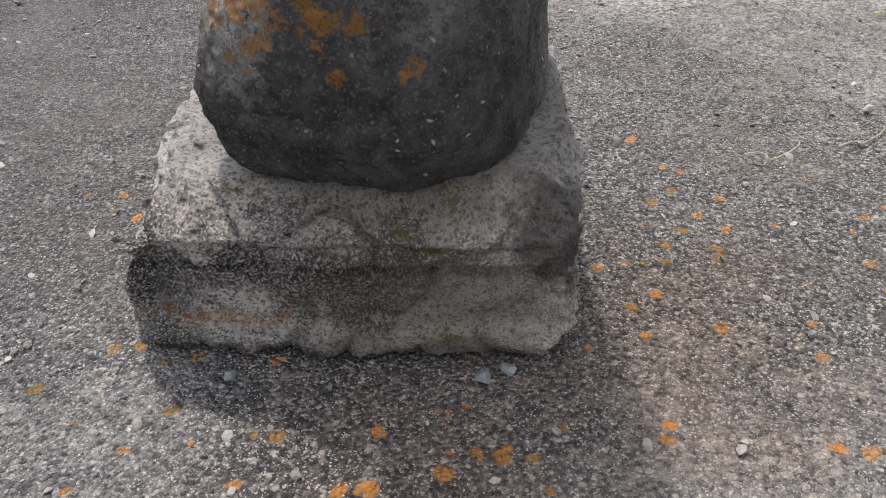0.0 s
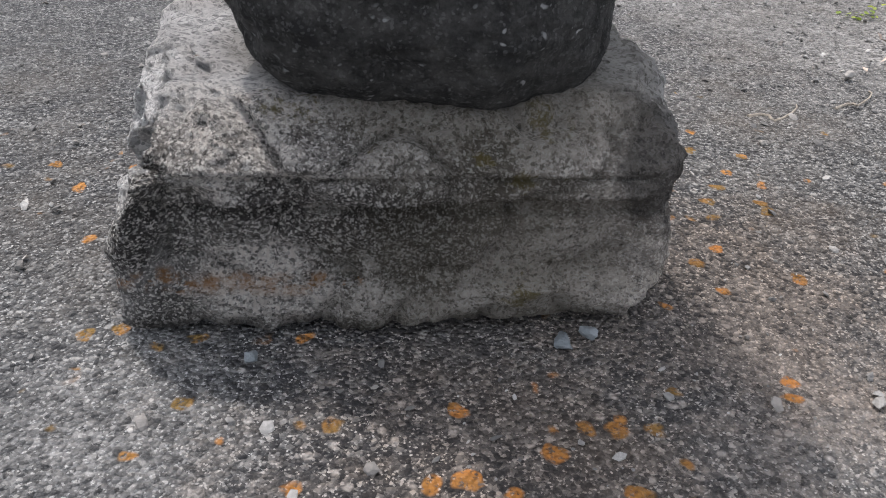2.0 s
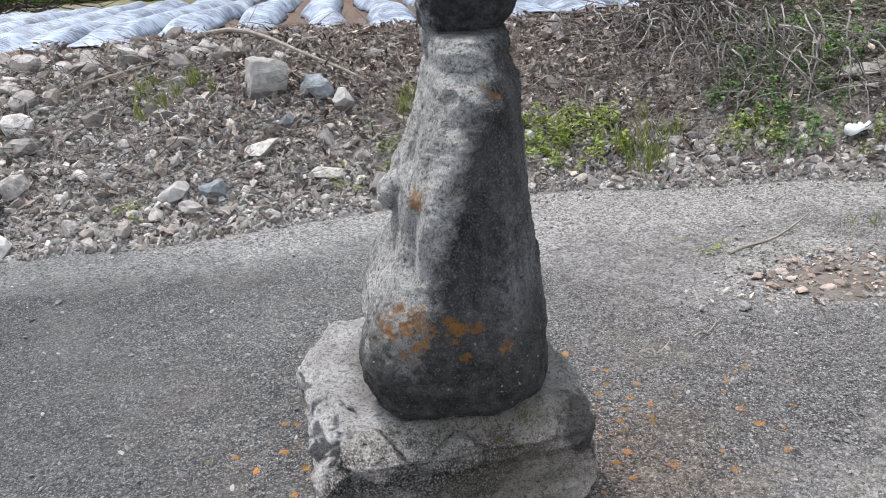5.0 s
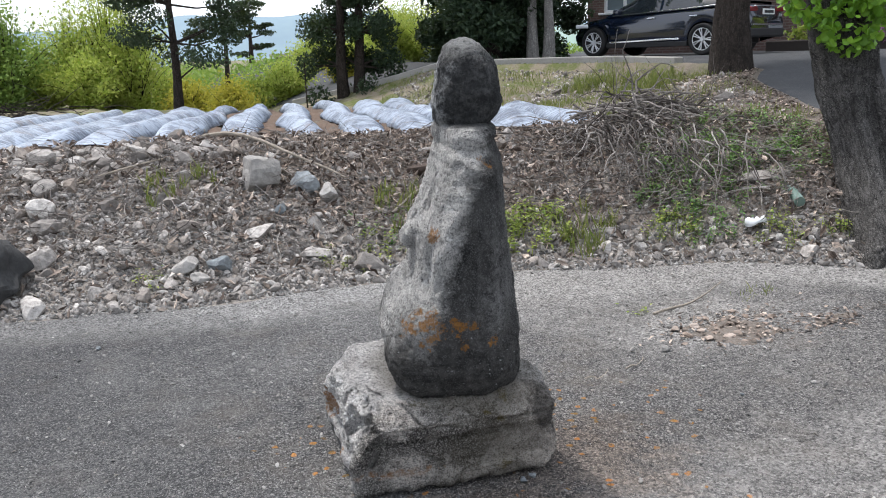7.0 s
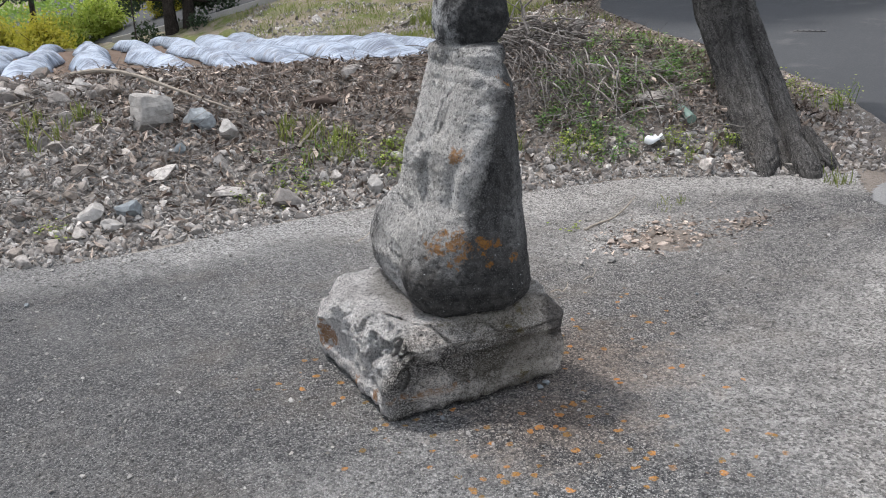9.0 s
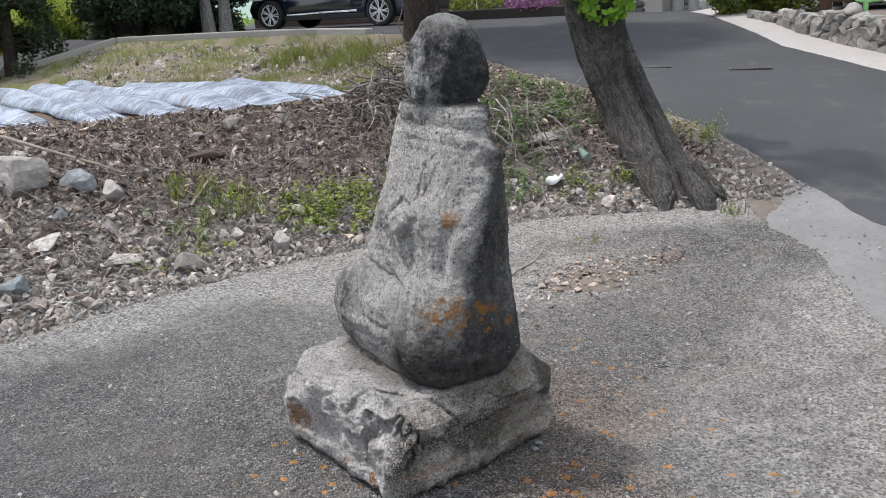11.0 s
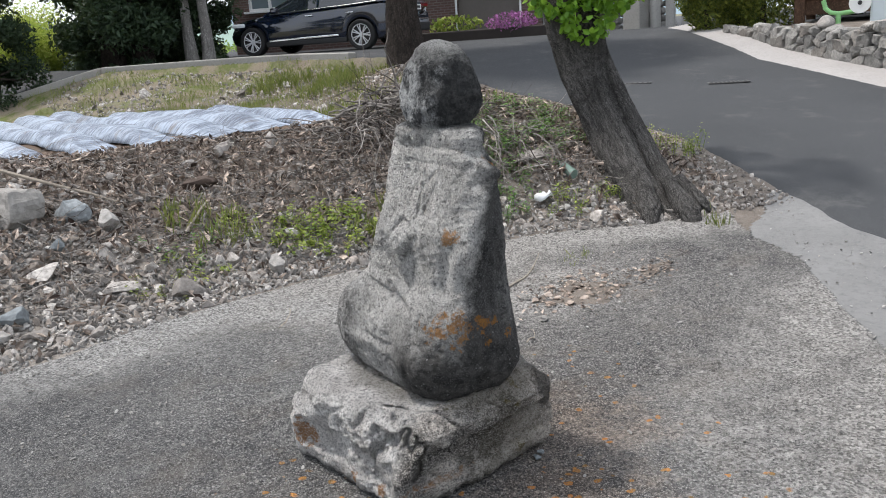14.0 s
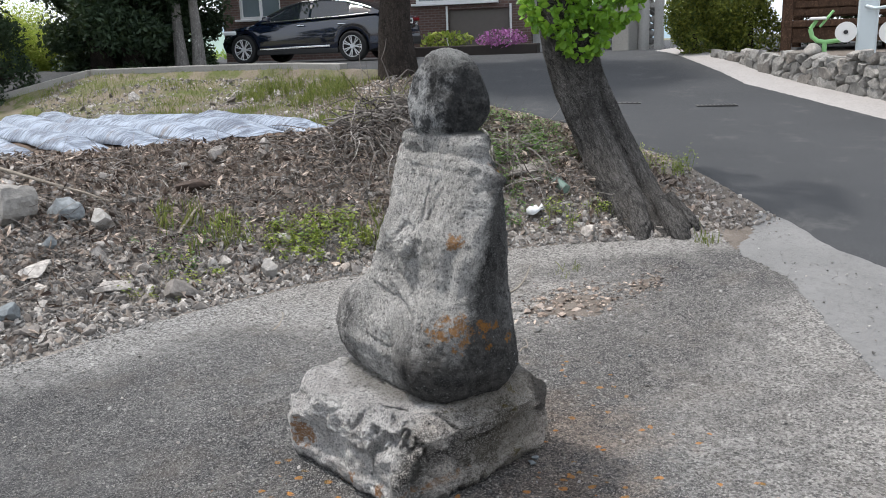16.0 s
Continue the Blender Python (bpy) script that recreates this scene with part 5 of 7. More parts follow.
for t in range(8):
    pick = rest[rest % 8 == t]
    sc = size[pick]
    mats = turns(rng, len(pick), np.stack([sc * 1.15, sc, sc * 0.7], 1), np.stack([hx[pick], hy[pick], on_land(hx[pick], hy[pick]) + 0.1 * sc], 1), True)
    chunks.append(many(ROCKS[t], mats))
verts, faces = joined(chunks)
tagged(part("stone_fill", (verts, faces), M_RUBBLE, heap), kind="stuff")


def gravel(name, label, n, spread, bias, lo, hi, material, xs=(-5.5, 4.2), keep=None):
    x, y, s = bank_places(n, spread, bias, xs)
    if keep is not None:
        ok = keep(x, y)
        x, y = x[ok], y[ok]
    thin = 1 - 0.6 * smooth(-1.0, 0.7, x) * smooth(0.45, 0.95, y - toe(x))
    ok = rng.uniform(size=len(x)) < thin
    x, y = x[ok], y[ok]
    sc = rng.uniform(0, 1, len(x)) ** 2.2 * (hi - lo) + lo
    chunks = []
    for t in range(6):
        p = np.arange(t, len(x), 6)
        mats = turns(rng, len(p), np.stack([sc[p] * rng.uniform(1.0, 1.9, len(p)), sc[p], sc[p] * rng.uniform(0.4, 0.8, len(p))], 1), np.stack([x[p], y[p], on_land(x[p], y[p]) + 0.13 * sc[p]], 1))
        chunks.append(many(CHIPS[t], mats))
    v, f = joined(chunks)
    ob = new(name, mesh_of(name, v, f, material))
    return tagged(ob, label, "gravel", kind="stuff")


gravel("gravel", "grey and buff stone chips covering the bank", 36000, 2.6, 1.0, 0.012, 0.066, M_RUBBLE)
gravel("gravel", "fine pale gravel along the asphalt border", 40000, 1.7, 1.2, 0.008, 0.035, M_PEBBLE, (-4.0, 3.2))


def road_gravel():
    """Loose grey stones between the asphalt, the tree and the road."""
    x, y = rng.uniform(2.4, 5.6, 9000), rng.uniform(0.9, 4.6, 9000)
    e, s = edge_distance(x, y), y - toe(x)
    ok = (e > -0.03) & (e < 1.3) & (s > -0.25) & (rng.uniform(size=len(x)) < 1.1 - 0.6 * e)
    x, y = x[ok], y[ok]
    sc = 0.01 + 0.045 * rng.uniform(0, 1, len(x)) ** 3
    v, f = joined([many(CHIPS[t], turns(rng, len(x[t::6]), sc[t::6], np.stack([x[t::6], y[t::6], on_land(x[t::6], y[t::6]) + 0.1 * sc[t::6]], 1))) for t in range(6)])
    tagged(new("gravel", mesh_of("gravel", v, f, M_RUBBLE)), "loose grey gravel between the tree and the road", "gravel", kind="stuff")


road_gravel()


# grit lying on the asphalt
def build_grit():
    n = 7500
    x, y = rng.uniform(-2.6, 3.2, n), rng.uniform(-0.4, 3.9, n)
    extra = rng.uniform(0, 1, 2600)
    ex = rng.uniform(-4.5, 3.6, 2600)
    x = np.concatenate([x, ex])
    y = np.concatenate([y, toe(ex) - 0.45 * extra ** 2 + 0.05])
    # loose earth patch
    px_, py_ = 1.72 + rng.normal(0, 0.3, 900), 2.02 + rng.normal(0, 0.24, 900)
    x, y = np.concatenate([x, px_]), np.concatenate([y, py_])
    inside = ~((x > -0.5) & (x < 0.27) & (y > 0.92) & (y < 1.7)) & (edge_distance(x, y) > 0.1)
    x, y = x[inside], y[inside]
    sc = 0.004 + 0.016 * rng.uniform(0, 1, len(x)) ** 4
    chunks = []
    for t in range(6):
        p = np.arange(t, len(x), 6)
        mats = turns(rng, len(p), np.stack([sc[p] * 1.3, sc[p], sc[p] * 0.7], 1), np.stack([x[p], y[p], land(x[p], y[p]) + 0.25 * sc[p]], 1), True)
        chunks.append(many(CHIPS[t], mats))
    v, f = joined(chunks)
    tagged(new("grit", mesh_of("grit", v, f, M_PEBBLE)), "scattered pale grit on the asphalt", "grit", kind="stuff")


build_grit()


def build_earth_patch():
    """Loose earth in a break of the asphalt."""
    def mask(x, y):
        return np.maximum(0.8 - np.hypot((x - 1.72) / 0.34, (y - 2.0) / 0.26), 0.7 - np.hypot((x - 2.15) / 0.25, (y - 1.78) / 0.12)) + 0.35 * wobble(x, y, 6.0, 2.0) + 0.3 * wobble(x, y, 15.0, 5.0)
    sheet = grid_sheet(np.arange(1.2, 2.8, 0.02), np.arange(1.75, 2.55, 0.02), lambda x, y: land(x, y) - 0.004 + 0.022 * np.clip(mask(x, y), 0, 0.8) + 0.008 * wobble(x, y, 24.0, 3.0), lambda x, y: mask(x, y) > 0.02)
    tagged(new("loose_earth", mesh_of("loose_earth", *sheet, M_GROUND, True)), "brown loose earth in a break of the asphalt", "soil", kind="structure")


build_earth_patch()
for k in range(26):
    a, r = k * 2.4, 0.05 + 0.0095 * k
    x, y, sz = 1.7 + 1.15 * r * math.cos(a), 1.98 + 0.85 * r * math.sin(a), 0.035 + 0.03 * ((k * 7) % 5) / 5
    lone_rock("pebble", x, y, (sz * 1.3, sz, sz * 0.6), 0.004, 700 + k, M_BUFF, "buff broken stone lying in the loose earth", 50 * k, "stones in the earth patch")

LEAF = (np.array([(-0.5, 0, 0), (-0.1, 0.24, 0.12), (0.5, 0, 0.04), (-0.1, -0.24, 0.14)]), np.array([(0, 1, 2), (0, 2, 3)]))
BLADE = (np.array([(-0.035, 0, 0), (0.035, 0, 0), (0.02, 0.06, 0.6), (0.0, 0.22, 1.0)]), np.array([(0, 1, 2), (0, 2, 3)]))
ROUND = (np.array([(-0.45, 0, 0), (-0.3, 0.3, 0.04), (0.05, 0.36, 0.06), (0.5, 0, -0.04), (0.05, -0.36, 0.06), (-0.3, -0.3, 0.04), (0, 0, -0.03)]), np.array([(6, 0, 5), (6, 5, 4), (6, 4, 3), (6, 3, 2), (6, 2, 1), (6, 1, 0)]))


def build_litter():
    x, y, s = bank_places(56000, 2.9, 0.8)
    w = 0.13 + 0.55 * smooth(-1.4, 0.6, x) * smooth(0.35, 1.0, s)
    ok = rng.uniform(size=len(x)) < w
    x, y = x[ok], y[ok]
    px_, py_ = np.where(np.arange(420) < 290, 1.72 + rng.normal(0, 0.2, 420), 2.15 + rng.normal(0, 0.13, 420)), np.where(np.arange(420) < 290, 2.02 + rng.normal(0, 0.15, 420), 1.78 + rng.normal(0, 0.06, 420))
    x, y = np.concatenate([x, px_]), np.concatenate([y, py_])
    sc = 0.016 + 0.07 * rng.uniform(0, 1, len(x)) ** 1.6
    sc[-420:] = rng.uniform(0.015, 0.04, 420)
    mats = turns(rng, len(x), np.stack([sc * 1.2, sc * rng.uniform(0.4, 1.3, len(x)), sc], 1), np.stack([x, y, np.where(y < toe(x), land(x, y) + 0.012, on_land(x, y) + rng.uniform(0.0, 0.07, len(x)))], 1))
    mats[-420:] = turns(rng, 420, sc[-420:], mats[-420:, :, 3], True)
    tagged(new("leaf_litter", mesh_of("leaf_litter", *many(LEAF, mats), M_LITTER)), "dry brown fallen leaves strewn over the bank", "leaf litter", kind="stuff")


build_litter()


def twig(start, way, length, r, seed, bends=6, wild=0.35, droop=0.0):
    g = np.random.default_rng(seed)
    p, d = np.array(start, float), np.array(way, float)
    d /= np.linalg.norm(d)
    pts = [p]
    for _ in range(bends):
        d = d + g.normal(0, wild, 3) * 0.5 + np.array((0, 0, -droop))
        d /= np.linalg.norm(d)
        p = p + d * length / bends
        pts.append(p)
    return tube(pts, np.linspace(r, r * 0.3, len(pts)), 5, True, 0.05, seed)


def build_brush():
    """The heap of cut branches at the top of the bank."""
    brush = empty("brush_heap", pose(0, 0, 0), "tangled heap of dry cut grey branches on the bank", "brush")
    g = np.random.default_rng(21)
    for k in range(300):
        x, y = 2.8 + g.normal(0, 0.33), 4.8 + g.normal(0, 0.28)
        if edge_distance(np.array([x]), np.array([y]))[0] < 0.6:
            x -= 0.9
        near = math.exp(-((x - 2.85) / 0.6) ** 2 - ((y - 4.8) / 0.5) ** 2)
        z = land1(x, y) + 0.04 + g.uniform(0.04, 0.24) * near
        a = g.uniform(0, 6.28)
        up = g.normal(0.1, 0.12)
        length = g.uniform(0.3, 0.8)
        way = (math.cos(a), math.sin(a) * 0.7, up)
        v, f = twig((x - way[0] * length / 2, y - way[1] * length / 2, z), way, length, g.uniform(0.005, 0.011), 300 + k, 8, 0.5, 0.16)
        part("branch", (v, f), M_TWIG, brush)
    for k in range(90):  # hanging over the face of the bank
        x = 2.5 + g.normal(0, 0.22)
        y = float(toe(np.array([x]))[0]) + g.uniform(0.9, 1.7)
        z = land1(x, y) + 0.12
        v, f = twig((x, y, z + 0.1), (g.normal(-0.1, 0.4), -0.6, g.normal(-0.1, 0.15)), g.uniform(0.25, 0.48), g.uniform(0.004, 0.007), 500 + k, 8, 0.4, 0.3)
        part("branch", (v, f), M_TWIG, brush)
    for k in range(6):  # thin upright shoots
        x, y = 3.2 + g.normal(0, 0.35), 5.0 + g.normal(0, 0.2)
        v, f = twig((x, y, land1(x, y)), (g.normal(-0.3, 0.3), 0.1, 1), g.uniform(0.5, 0.9), 0.005, 600 + k, 8, 0.22)
        part("shoot", (v, f), M_TWIG, brush)
    # fine twigs all over the heap and the upper bank
    chunks = []
    for k in range(2600):
        x = g.normal(2.7, 0.5) if k < 900 else g.uniform(-2.4, 3.4)
        y = float(toe(np.array([x]))[0]) + g.uniform(0.5 if k > 1100 else 0.7, 2.4)
        if edge_distance(np.array([x]), np.array([y]))[0] < 0.4:
            continue
        a = g.uniform(0, 6.28)
        chunks.append(twig((x, y, float(on_land(x, y)) + g.uniform(0.02, 0.1)), (math.cos(a), math.sin(a), g.normal(0, 0.3)), g.uniform(0.08, 0.42), g.uniform(0.0018, 0.0048), 1000 + k, 4, 0.4, 0.05))
    v, f = joined(chunks)
    tagged(part("twig_tangle", (v, f), M_TWIG, brush), kind="stuff")


build_brush()


def lone_branch(points, r, label):
    v, f = tube(points, np.linspace(r, r * 0.35, len(points)), 7, True, 0.06, 5)
    return tagged(new("fallen_branch", mesh_of("fallen_branch", v, f, make_branch)), label, "branch")


make_branch = make_stone("bleached_branch", (0.3, 0.26, 0.21), (0.42, 0.37, 0.31), 0.1)


def branch_on_land(x0, y0, x1, y1, r, lift, label):
    pts = []
    for k in range(9):
        t = k / 8
        x, y = x0 + (x1 - x0) * t + 0.02 * math.sin(9 * t), y0 + (y1 - y0) * t + 0.03 * math.sin(7 * t + 1)
        pts.append((x, y, land1(x, y) + r * 0.5 + lift * math.sin(math.pi * t)))
    lone_branch(pts, r, label)


branch_on_land(-0.85, 6.2, 0.35, 5.0, 0.022, 0.1, "long bleached branch lying down the rubble bank")
branch_on_land(3.1, 4.2, 4.0, 3.55, 0.012, 0.04, "pale bare branch lying on the weedy bank")
branch_on_land(3.75, 4.55, 4.7, 4.35, 0.013, 0.04, "thin pale branch near the road")
branch_on_land(0.55, 4.5, 1.0, 4.9, 0.012, 0.05, "bleached stick on the rubble")
branch_on_land(-1.9, 5.3, -0.9, 5.5, 0.014, 0.06, "dry stick lying across the stones")
branch_on_land(0.72, 1.66, 0.86, 1.72, 0.005, 0.0, "short twig lying on the asphalt")
branch_on_land(0.95, 1.7, 1.09, 1.8, 0.004, 0.01, "bent grey twig lying on the asphalt")
branch_on_land(0.3, 2.95, 0.52, 3.2, 0.006, 0.0, "dark twig lying on the asphalt")
branch_on_land(1.5, 2.36, 2.1, 2.6, 0.008, 0.0, "dark twig lying beside the earth patch")


# ---- weeds and grass ----
def weed(x, y, r, h, n, material, label, seed, shape=ROUND, leaf=0.019):
    n = int(n * 1.5)
    g = np.random.default_rng(seed)
    plant = empty("weed", pose(x, y, land1(x, y)), label, "weed", "weeds on the bank")
    chunks, tips = [], []
    stems = max(6, min(60, n // 14))
    for k in range(stems):
        a, rr = g.uniform(0, 6.28), r * math.sqrt(g.uniform(0, 1))
        px_, py_ = rr * math.cos(a), rr * math.sin(a)
        base = float(on_land(x + px_, y + py_)) - land1(x, y)
        hh = h * g.uniform(0.45, 1.0) * (1 - 0.4 * (rr / r) ** 2)
        lean = g.normal(0, 0.25, 2)
        pts = [(px_ + lean[0] * hh * t, py_ + lean[1] * hh * t, base - 0.01 + hh * t) for t in (0, 0.5, 1)]
        chunks.append(tube(pts, (0.003, 0.0025, 0.001), 4, False))
        tips.append((pts, hh))
    tagged(part("stem_cluster", joined(chunks), material, plant), kind="stuff")
    place = []
    for k in range(n):
        pts, hh = tips[g.integers(len(tips))]
        t = g.uniform(0.2, 1.05)
        p = np.array(pts[0]) + (np.array(pts[2]) - np.array(pts[0])) * t
        place.append(p + g.normal(0, 0.022, 3))
    mats = turns(g, n, g.uniform(0.6, 1.4, n) * leaf, np.array(place), True)
    tagged(part("leaves", many(shape, mats), material, plant), kind="stuff")
    return plant


weed(1.49, 3.99, 0.3, 0.2, 430, M_WEED, "bright green leafy weed clump at the foot of the bank", 1, LEAF, 0.036)
weed(1.24, 4.12, 0.22, 0.2, 300, M_WEED, "bright green weed clump with yellowish tips", 2, LEAF, 0.034)
weed(0.91, 4.36, 0.14, 0.24, 170, M_WEED, "small yellow-green weed among stones", 3)
weed(0.42, 4.11, 0.2, 0.08, 190, M_WEED, "low green weed at the asphalt border", 4)
weed(0.1, 4.0, 0.22, 0.08, 110, M_GRASS, "low tuft of dry green grass among stones", 5)
weed(2.26, 3.42, 0.16, 0.22, 260, M_WEED, "green weed clump on the lower bank", 6)
weed(2.52, 3.28, 0.2, 0.16, 300, M_WEED_DARK, "dark green low weeds on the bank", 7)
weed(0.72, 4.5, 0.3, 0.1, 150, M_GRASS, "thin green grass among the litter", 21, BLADE, 0.1)
weed(1.75, 3.75, 0.25, 0.12, 150, M_GRASS, "thin green grass at the foot of the bank", 22, BLADE, 0.1)
weed(2.75, 3.85, 0.5, 0.18, 1500, M_WEED_DARK, "dark green low weeds by the brush heap", 8)
weed(3.3, 3.95, 0.5, 0.18, 1400, M_WEED_DARK, "dark green low weeds behind the tree", 9)
weed(2.72, 2.86, 0.15, 0.16, 150, M_WEED, "green weed beside the plastic scrap", 10)
weed(3.05, 2.75, 0.12, 0.14, 90, M_WEED, "small green weed at the tree's foot", 11)
weed(3.75, 4.1, 0.34, 0.14, 500, M_WEED_DARK, "low green weeds beyond the tree", 12)
weed(3.0, 3.5, 0.34, 0.12, 700, M_WEED_DARK, "dark green low weeds on the slope of the bank", 23)
weed(2.55, 3.7, 0.3, 0.14, 500, M_WEED_DARK, "dark green low weeds on the slope of the bank", 24)
weed(3.45, 3.55, 0.3, 0.12, 500, M_WEED_DARK, "dark green low weeds between tree and brush", 25)
weed(4.45, 3.15, 0.28, 0.28, 260, M_WEED, "yellow-green weeds at the road border", 13)
weed(4.75, 3.05, 0.1, 0.24, 70, M_WEED, "small leafy plant at the road border", 14)
weed(1.45, 2.53, 0.1, 0.05, 60, M_WEED, "tiny yellow-green weed in a crack of the asphalt", 15)
weed(2.11, 2.31, 0.1, 0.05, 60, M_GRASS, "small tuft of grass in the asphalt", 16, BLADE, 0.045)
weed(-1.2, 3.95, 0.1, 0.1, 50, M_WEED, "small yellow-green weed between stones", 17)
weed(-0.95, 5.0, 0.3, 0.07, 110, M_GRASS, "thin dry grass on the bank", 18, BLADE, 0.1)
weed(0.5, 4.4, 0.3, 0.1, 160, M_WEED_DARK, "low green weeds on the bank", 19)
weed(3.1, 1.9, 0.07, 0.1, 40, M_GRASS, "tuft of grass at the tree's root", 20, BLADE, 0.07)


def build_bank_grass():
    """Thin grass on the slope below the parking place."""
    n = 42000
    x, y = rng.uniform(1.5, 8.2, n), rng.uniform(6.2, 18.5, n)
    e = edge_distance(x, y)
    film_side = 3.9 + 0.1 * (y - 7)
    ok = (e > 0.15) & (x > film_side - 1.6 * smooth(11, 14, y)) & (wobble(x, y, 1.3, 3.0) + 0.6 * wobble(x, y, 4.0, 1.0) > rng.uniform(-0.5, 0.6, len(x)))
    x, y = x[ok], y[ok]
    sc = rng.uniform(0.03, 0.12, len(x)) * (1 + 0.5 * wobble(x, y, 2.2, 4.0))
    mats = turns(rng, len(x), sc, np.stack([x, y, on_land(x, y)], 1), True)
    tagged(new("grass", mesh_of("grass", *many(BLADE, mats), M_GRASS)), "thin green and dry grass on the slope", "grass", kind="stuff")
    x, y = rng.uniform(3.0, 8.2, 11000), rng.uniform(6.2, 17, 11000)
    ok = (edge_distance(x, y) > 0.3) & (x > 3.9 + 0.1 * (y - 7) - 1.2 * smooth(11, 14, y)) & (wobble(x, y, 1.3, 3.0) < rng.uniform(-0.3, 0.6, len(x)))
    x, y = x[ok], y[ok]
    sc = rng.lognormal(-3.15, 0.5, len(x))
    v, f = joined([many(CHIPS[t], turns(rng, len(x[t::6]), sc[t::6], np.stack([x[t::6], y[t::6], on_land(x[t::6], y[t::6])], 1), True)) for t in range(6)])
    tagged(new("slope_stones", mesh_of("slope_stones", v, f, M_RUBBLE)), "pale stones scattered on the grassy slope", "gravel", kind="stuff")


    # dry leaves on the bare strip beside the road
    x, y = rng.uniform(3.0, 8.4, 26000), rng.uniform(3.2, 11.5, 26000)
    e = edge_distance(x, y)
    ok = (e > 0.03) & (e < 2.2) & (y - toe(x) > 0.6) & (rng.uniform(size=len(x)) < 1.0 - 0.35 * e)
    x, y = x[ok], y[ok]
    mats = turns(rng, len(x), rng.uniform(0.02, 0.075, len(x)), np.stack([x, y, on_land(x, y) + rng.uniform(0.004, 0.03, len(x))], 1), True)
    tagged(new("leaf_litter", mesh_of("leaf_litter", *many(LEAF, mats), M_LITTER)), "dry brown leaves on the strip beside the road", "leaf litter", kind="stuff")


build_bank_grass()
for k, (x, y) in enumerate(((6.2, 12.2), (6.6, 12.5), (5.9, 10.2), (7.0, 11.4))):
    weed(x, y, 0.5, 0.22, 420, M_GRASS, "tufted green grass clump on the slope", 60 + k, BLADE, 0.11)


# ---- the field with plastic film ----
def build_field():
    verts, faces = grid_sheet(np.arange(-12, 4.6, 0.12), np.arange(6.2, 16, 0.12), lambda x, y: ground_height(x, y) + 0.012 + 0.03 * wobble(x, y, 7.0, 1.0), lambda x, y: (x < 3.75 + 0.125 * (y - 7)) & (y > toe(x) + 2.55) & (y < 14.6 - 1.1 * np.maximum(0, x - 1.5)))
    tagged(new("field_soil", mesh_of("field_soil", verts, faces, M_SOIL, True)), "bare brown tilled soil between the plastic rows", "soil", kind="structure")
    g = np.random.default_rng(5)
    for k in range(20):
        x0 = 3.36 - 0.62 * k
        y0 = max(6.3, float(toe(np.array([x0]))[0]) + 2.8) + g.uniform(0, 0.4)
        y1 = (9.8 if k == 0 else 12.5 if k == 1 else 14.3) + g.uniform(-0.4, 0.4)
        n, m = 200, 15
        t = np.linspace(0, 1, n)
        yy = y0 + (y1 - y0) * t
        xx = x0 + 0.125 * (yy - 7) + 0.05 * np.sin(yy * 1.3 + k)
        half = (0.2 if 3 < k < 8 else 0.27) + 0.035 * np.sin(yy * 1.7 + 2 * k) + 0.015 * np.sin(yy * 3.7 + k) + 0.008 * np.sin(yy * 13 + 3 * k)
        high = (0.115 + 0.02 * np.sin(yy * 0.8 + k) + 0.005 * np.sin(yy * 4.1 + 2 * k)) * smooth(0, 0.16, t) * smooth(1, 0.96, t) + 0.015
        u = np.linspace(-1, 1, m)
        V = np.zeros((n, m, 3))
        for i in range(n):
            prof = np.maximum(0, 1 - np.abs(u) ** 3) * (1 + 0.3 * np.sin(yy[i] * 0.7 + 1.7 * k) * u)
            sag = (0.008 * np.sin(yy[i] * 1.9 + u * 4 + k) + 0.009 * np.abs(np.sin(u * 5.5 + 1.4 * np.sin(yy[i] * 1.3 + k) + k)) + 0.004 * np.abs(np.sin(yy[i] * 7.7 + u * 3.5 + 2 * k + 1.5 * np.sin(yy[i] * 2.1)))) * prof
            V[i, :, 0] = xx[i] + u * half[i]
            V[i, :, 1] = yy[i] + 0.008 * np.sin(u * 5 + yy[i] * 5)
            V[i, :, 2] = land(V[i, :, 0], V[i, :, 1]) + 0.03 + prof * high[i] + sag
        idx = np.arange(n * m).reshape(n, m)
        F = np.stack([idx[:-1, :-1], idx[:-1, 1:], idx[1:, 1:], idx[1:, :-1]], -1).reshape(-1, 4)
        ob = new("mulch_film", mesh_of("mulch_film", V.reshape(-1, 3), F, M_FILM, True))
        sol = ob.modifiers.new("thick", "SOLIDIFY")
        sol.thickness = 0.004
        tagged(ob, "wrinkled silvery plastic film over a field ridge", "plastic film", "plastic covered field rows")


build_field()


# ---- trees ----
def cloud(g, centre, radii, n, shape, leaf, hollow=0.35):
    d = g.normal(size=(n, 3))
    d /= np.linalg.norm(d, axis=1)[:, None]
    r = (hollow + (1 - hollow) * g.uniform(0, 1, n)) ** 0.6
    p = np.array(centre) + d * r[:, None] * np.array(radii)
    return many(shape, turns(g, n, g.uniform(0.6, 1.35, n) * leaf, p))


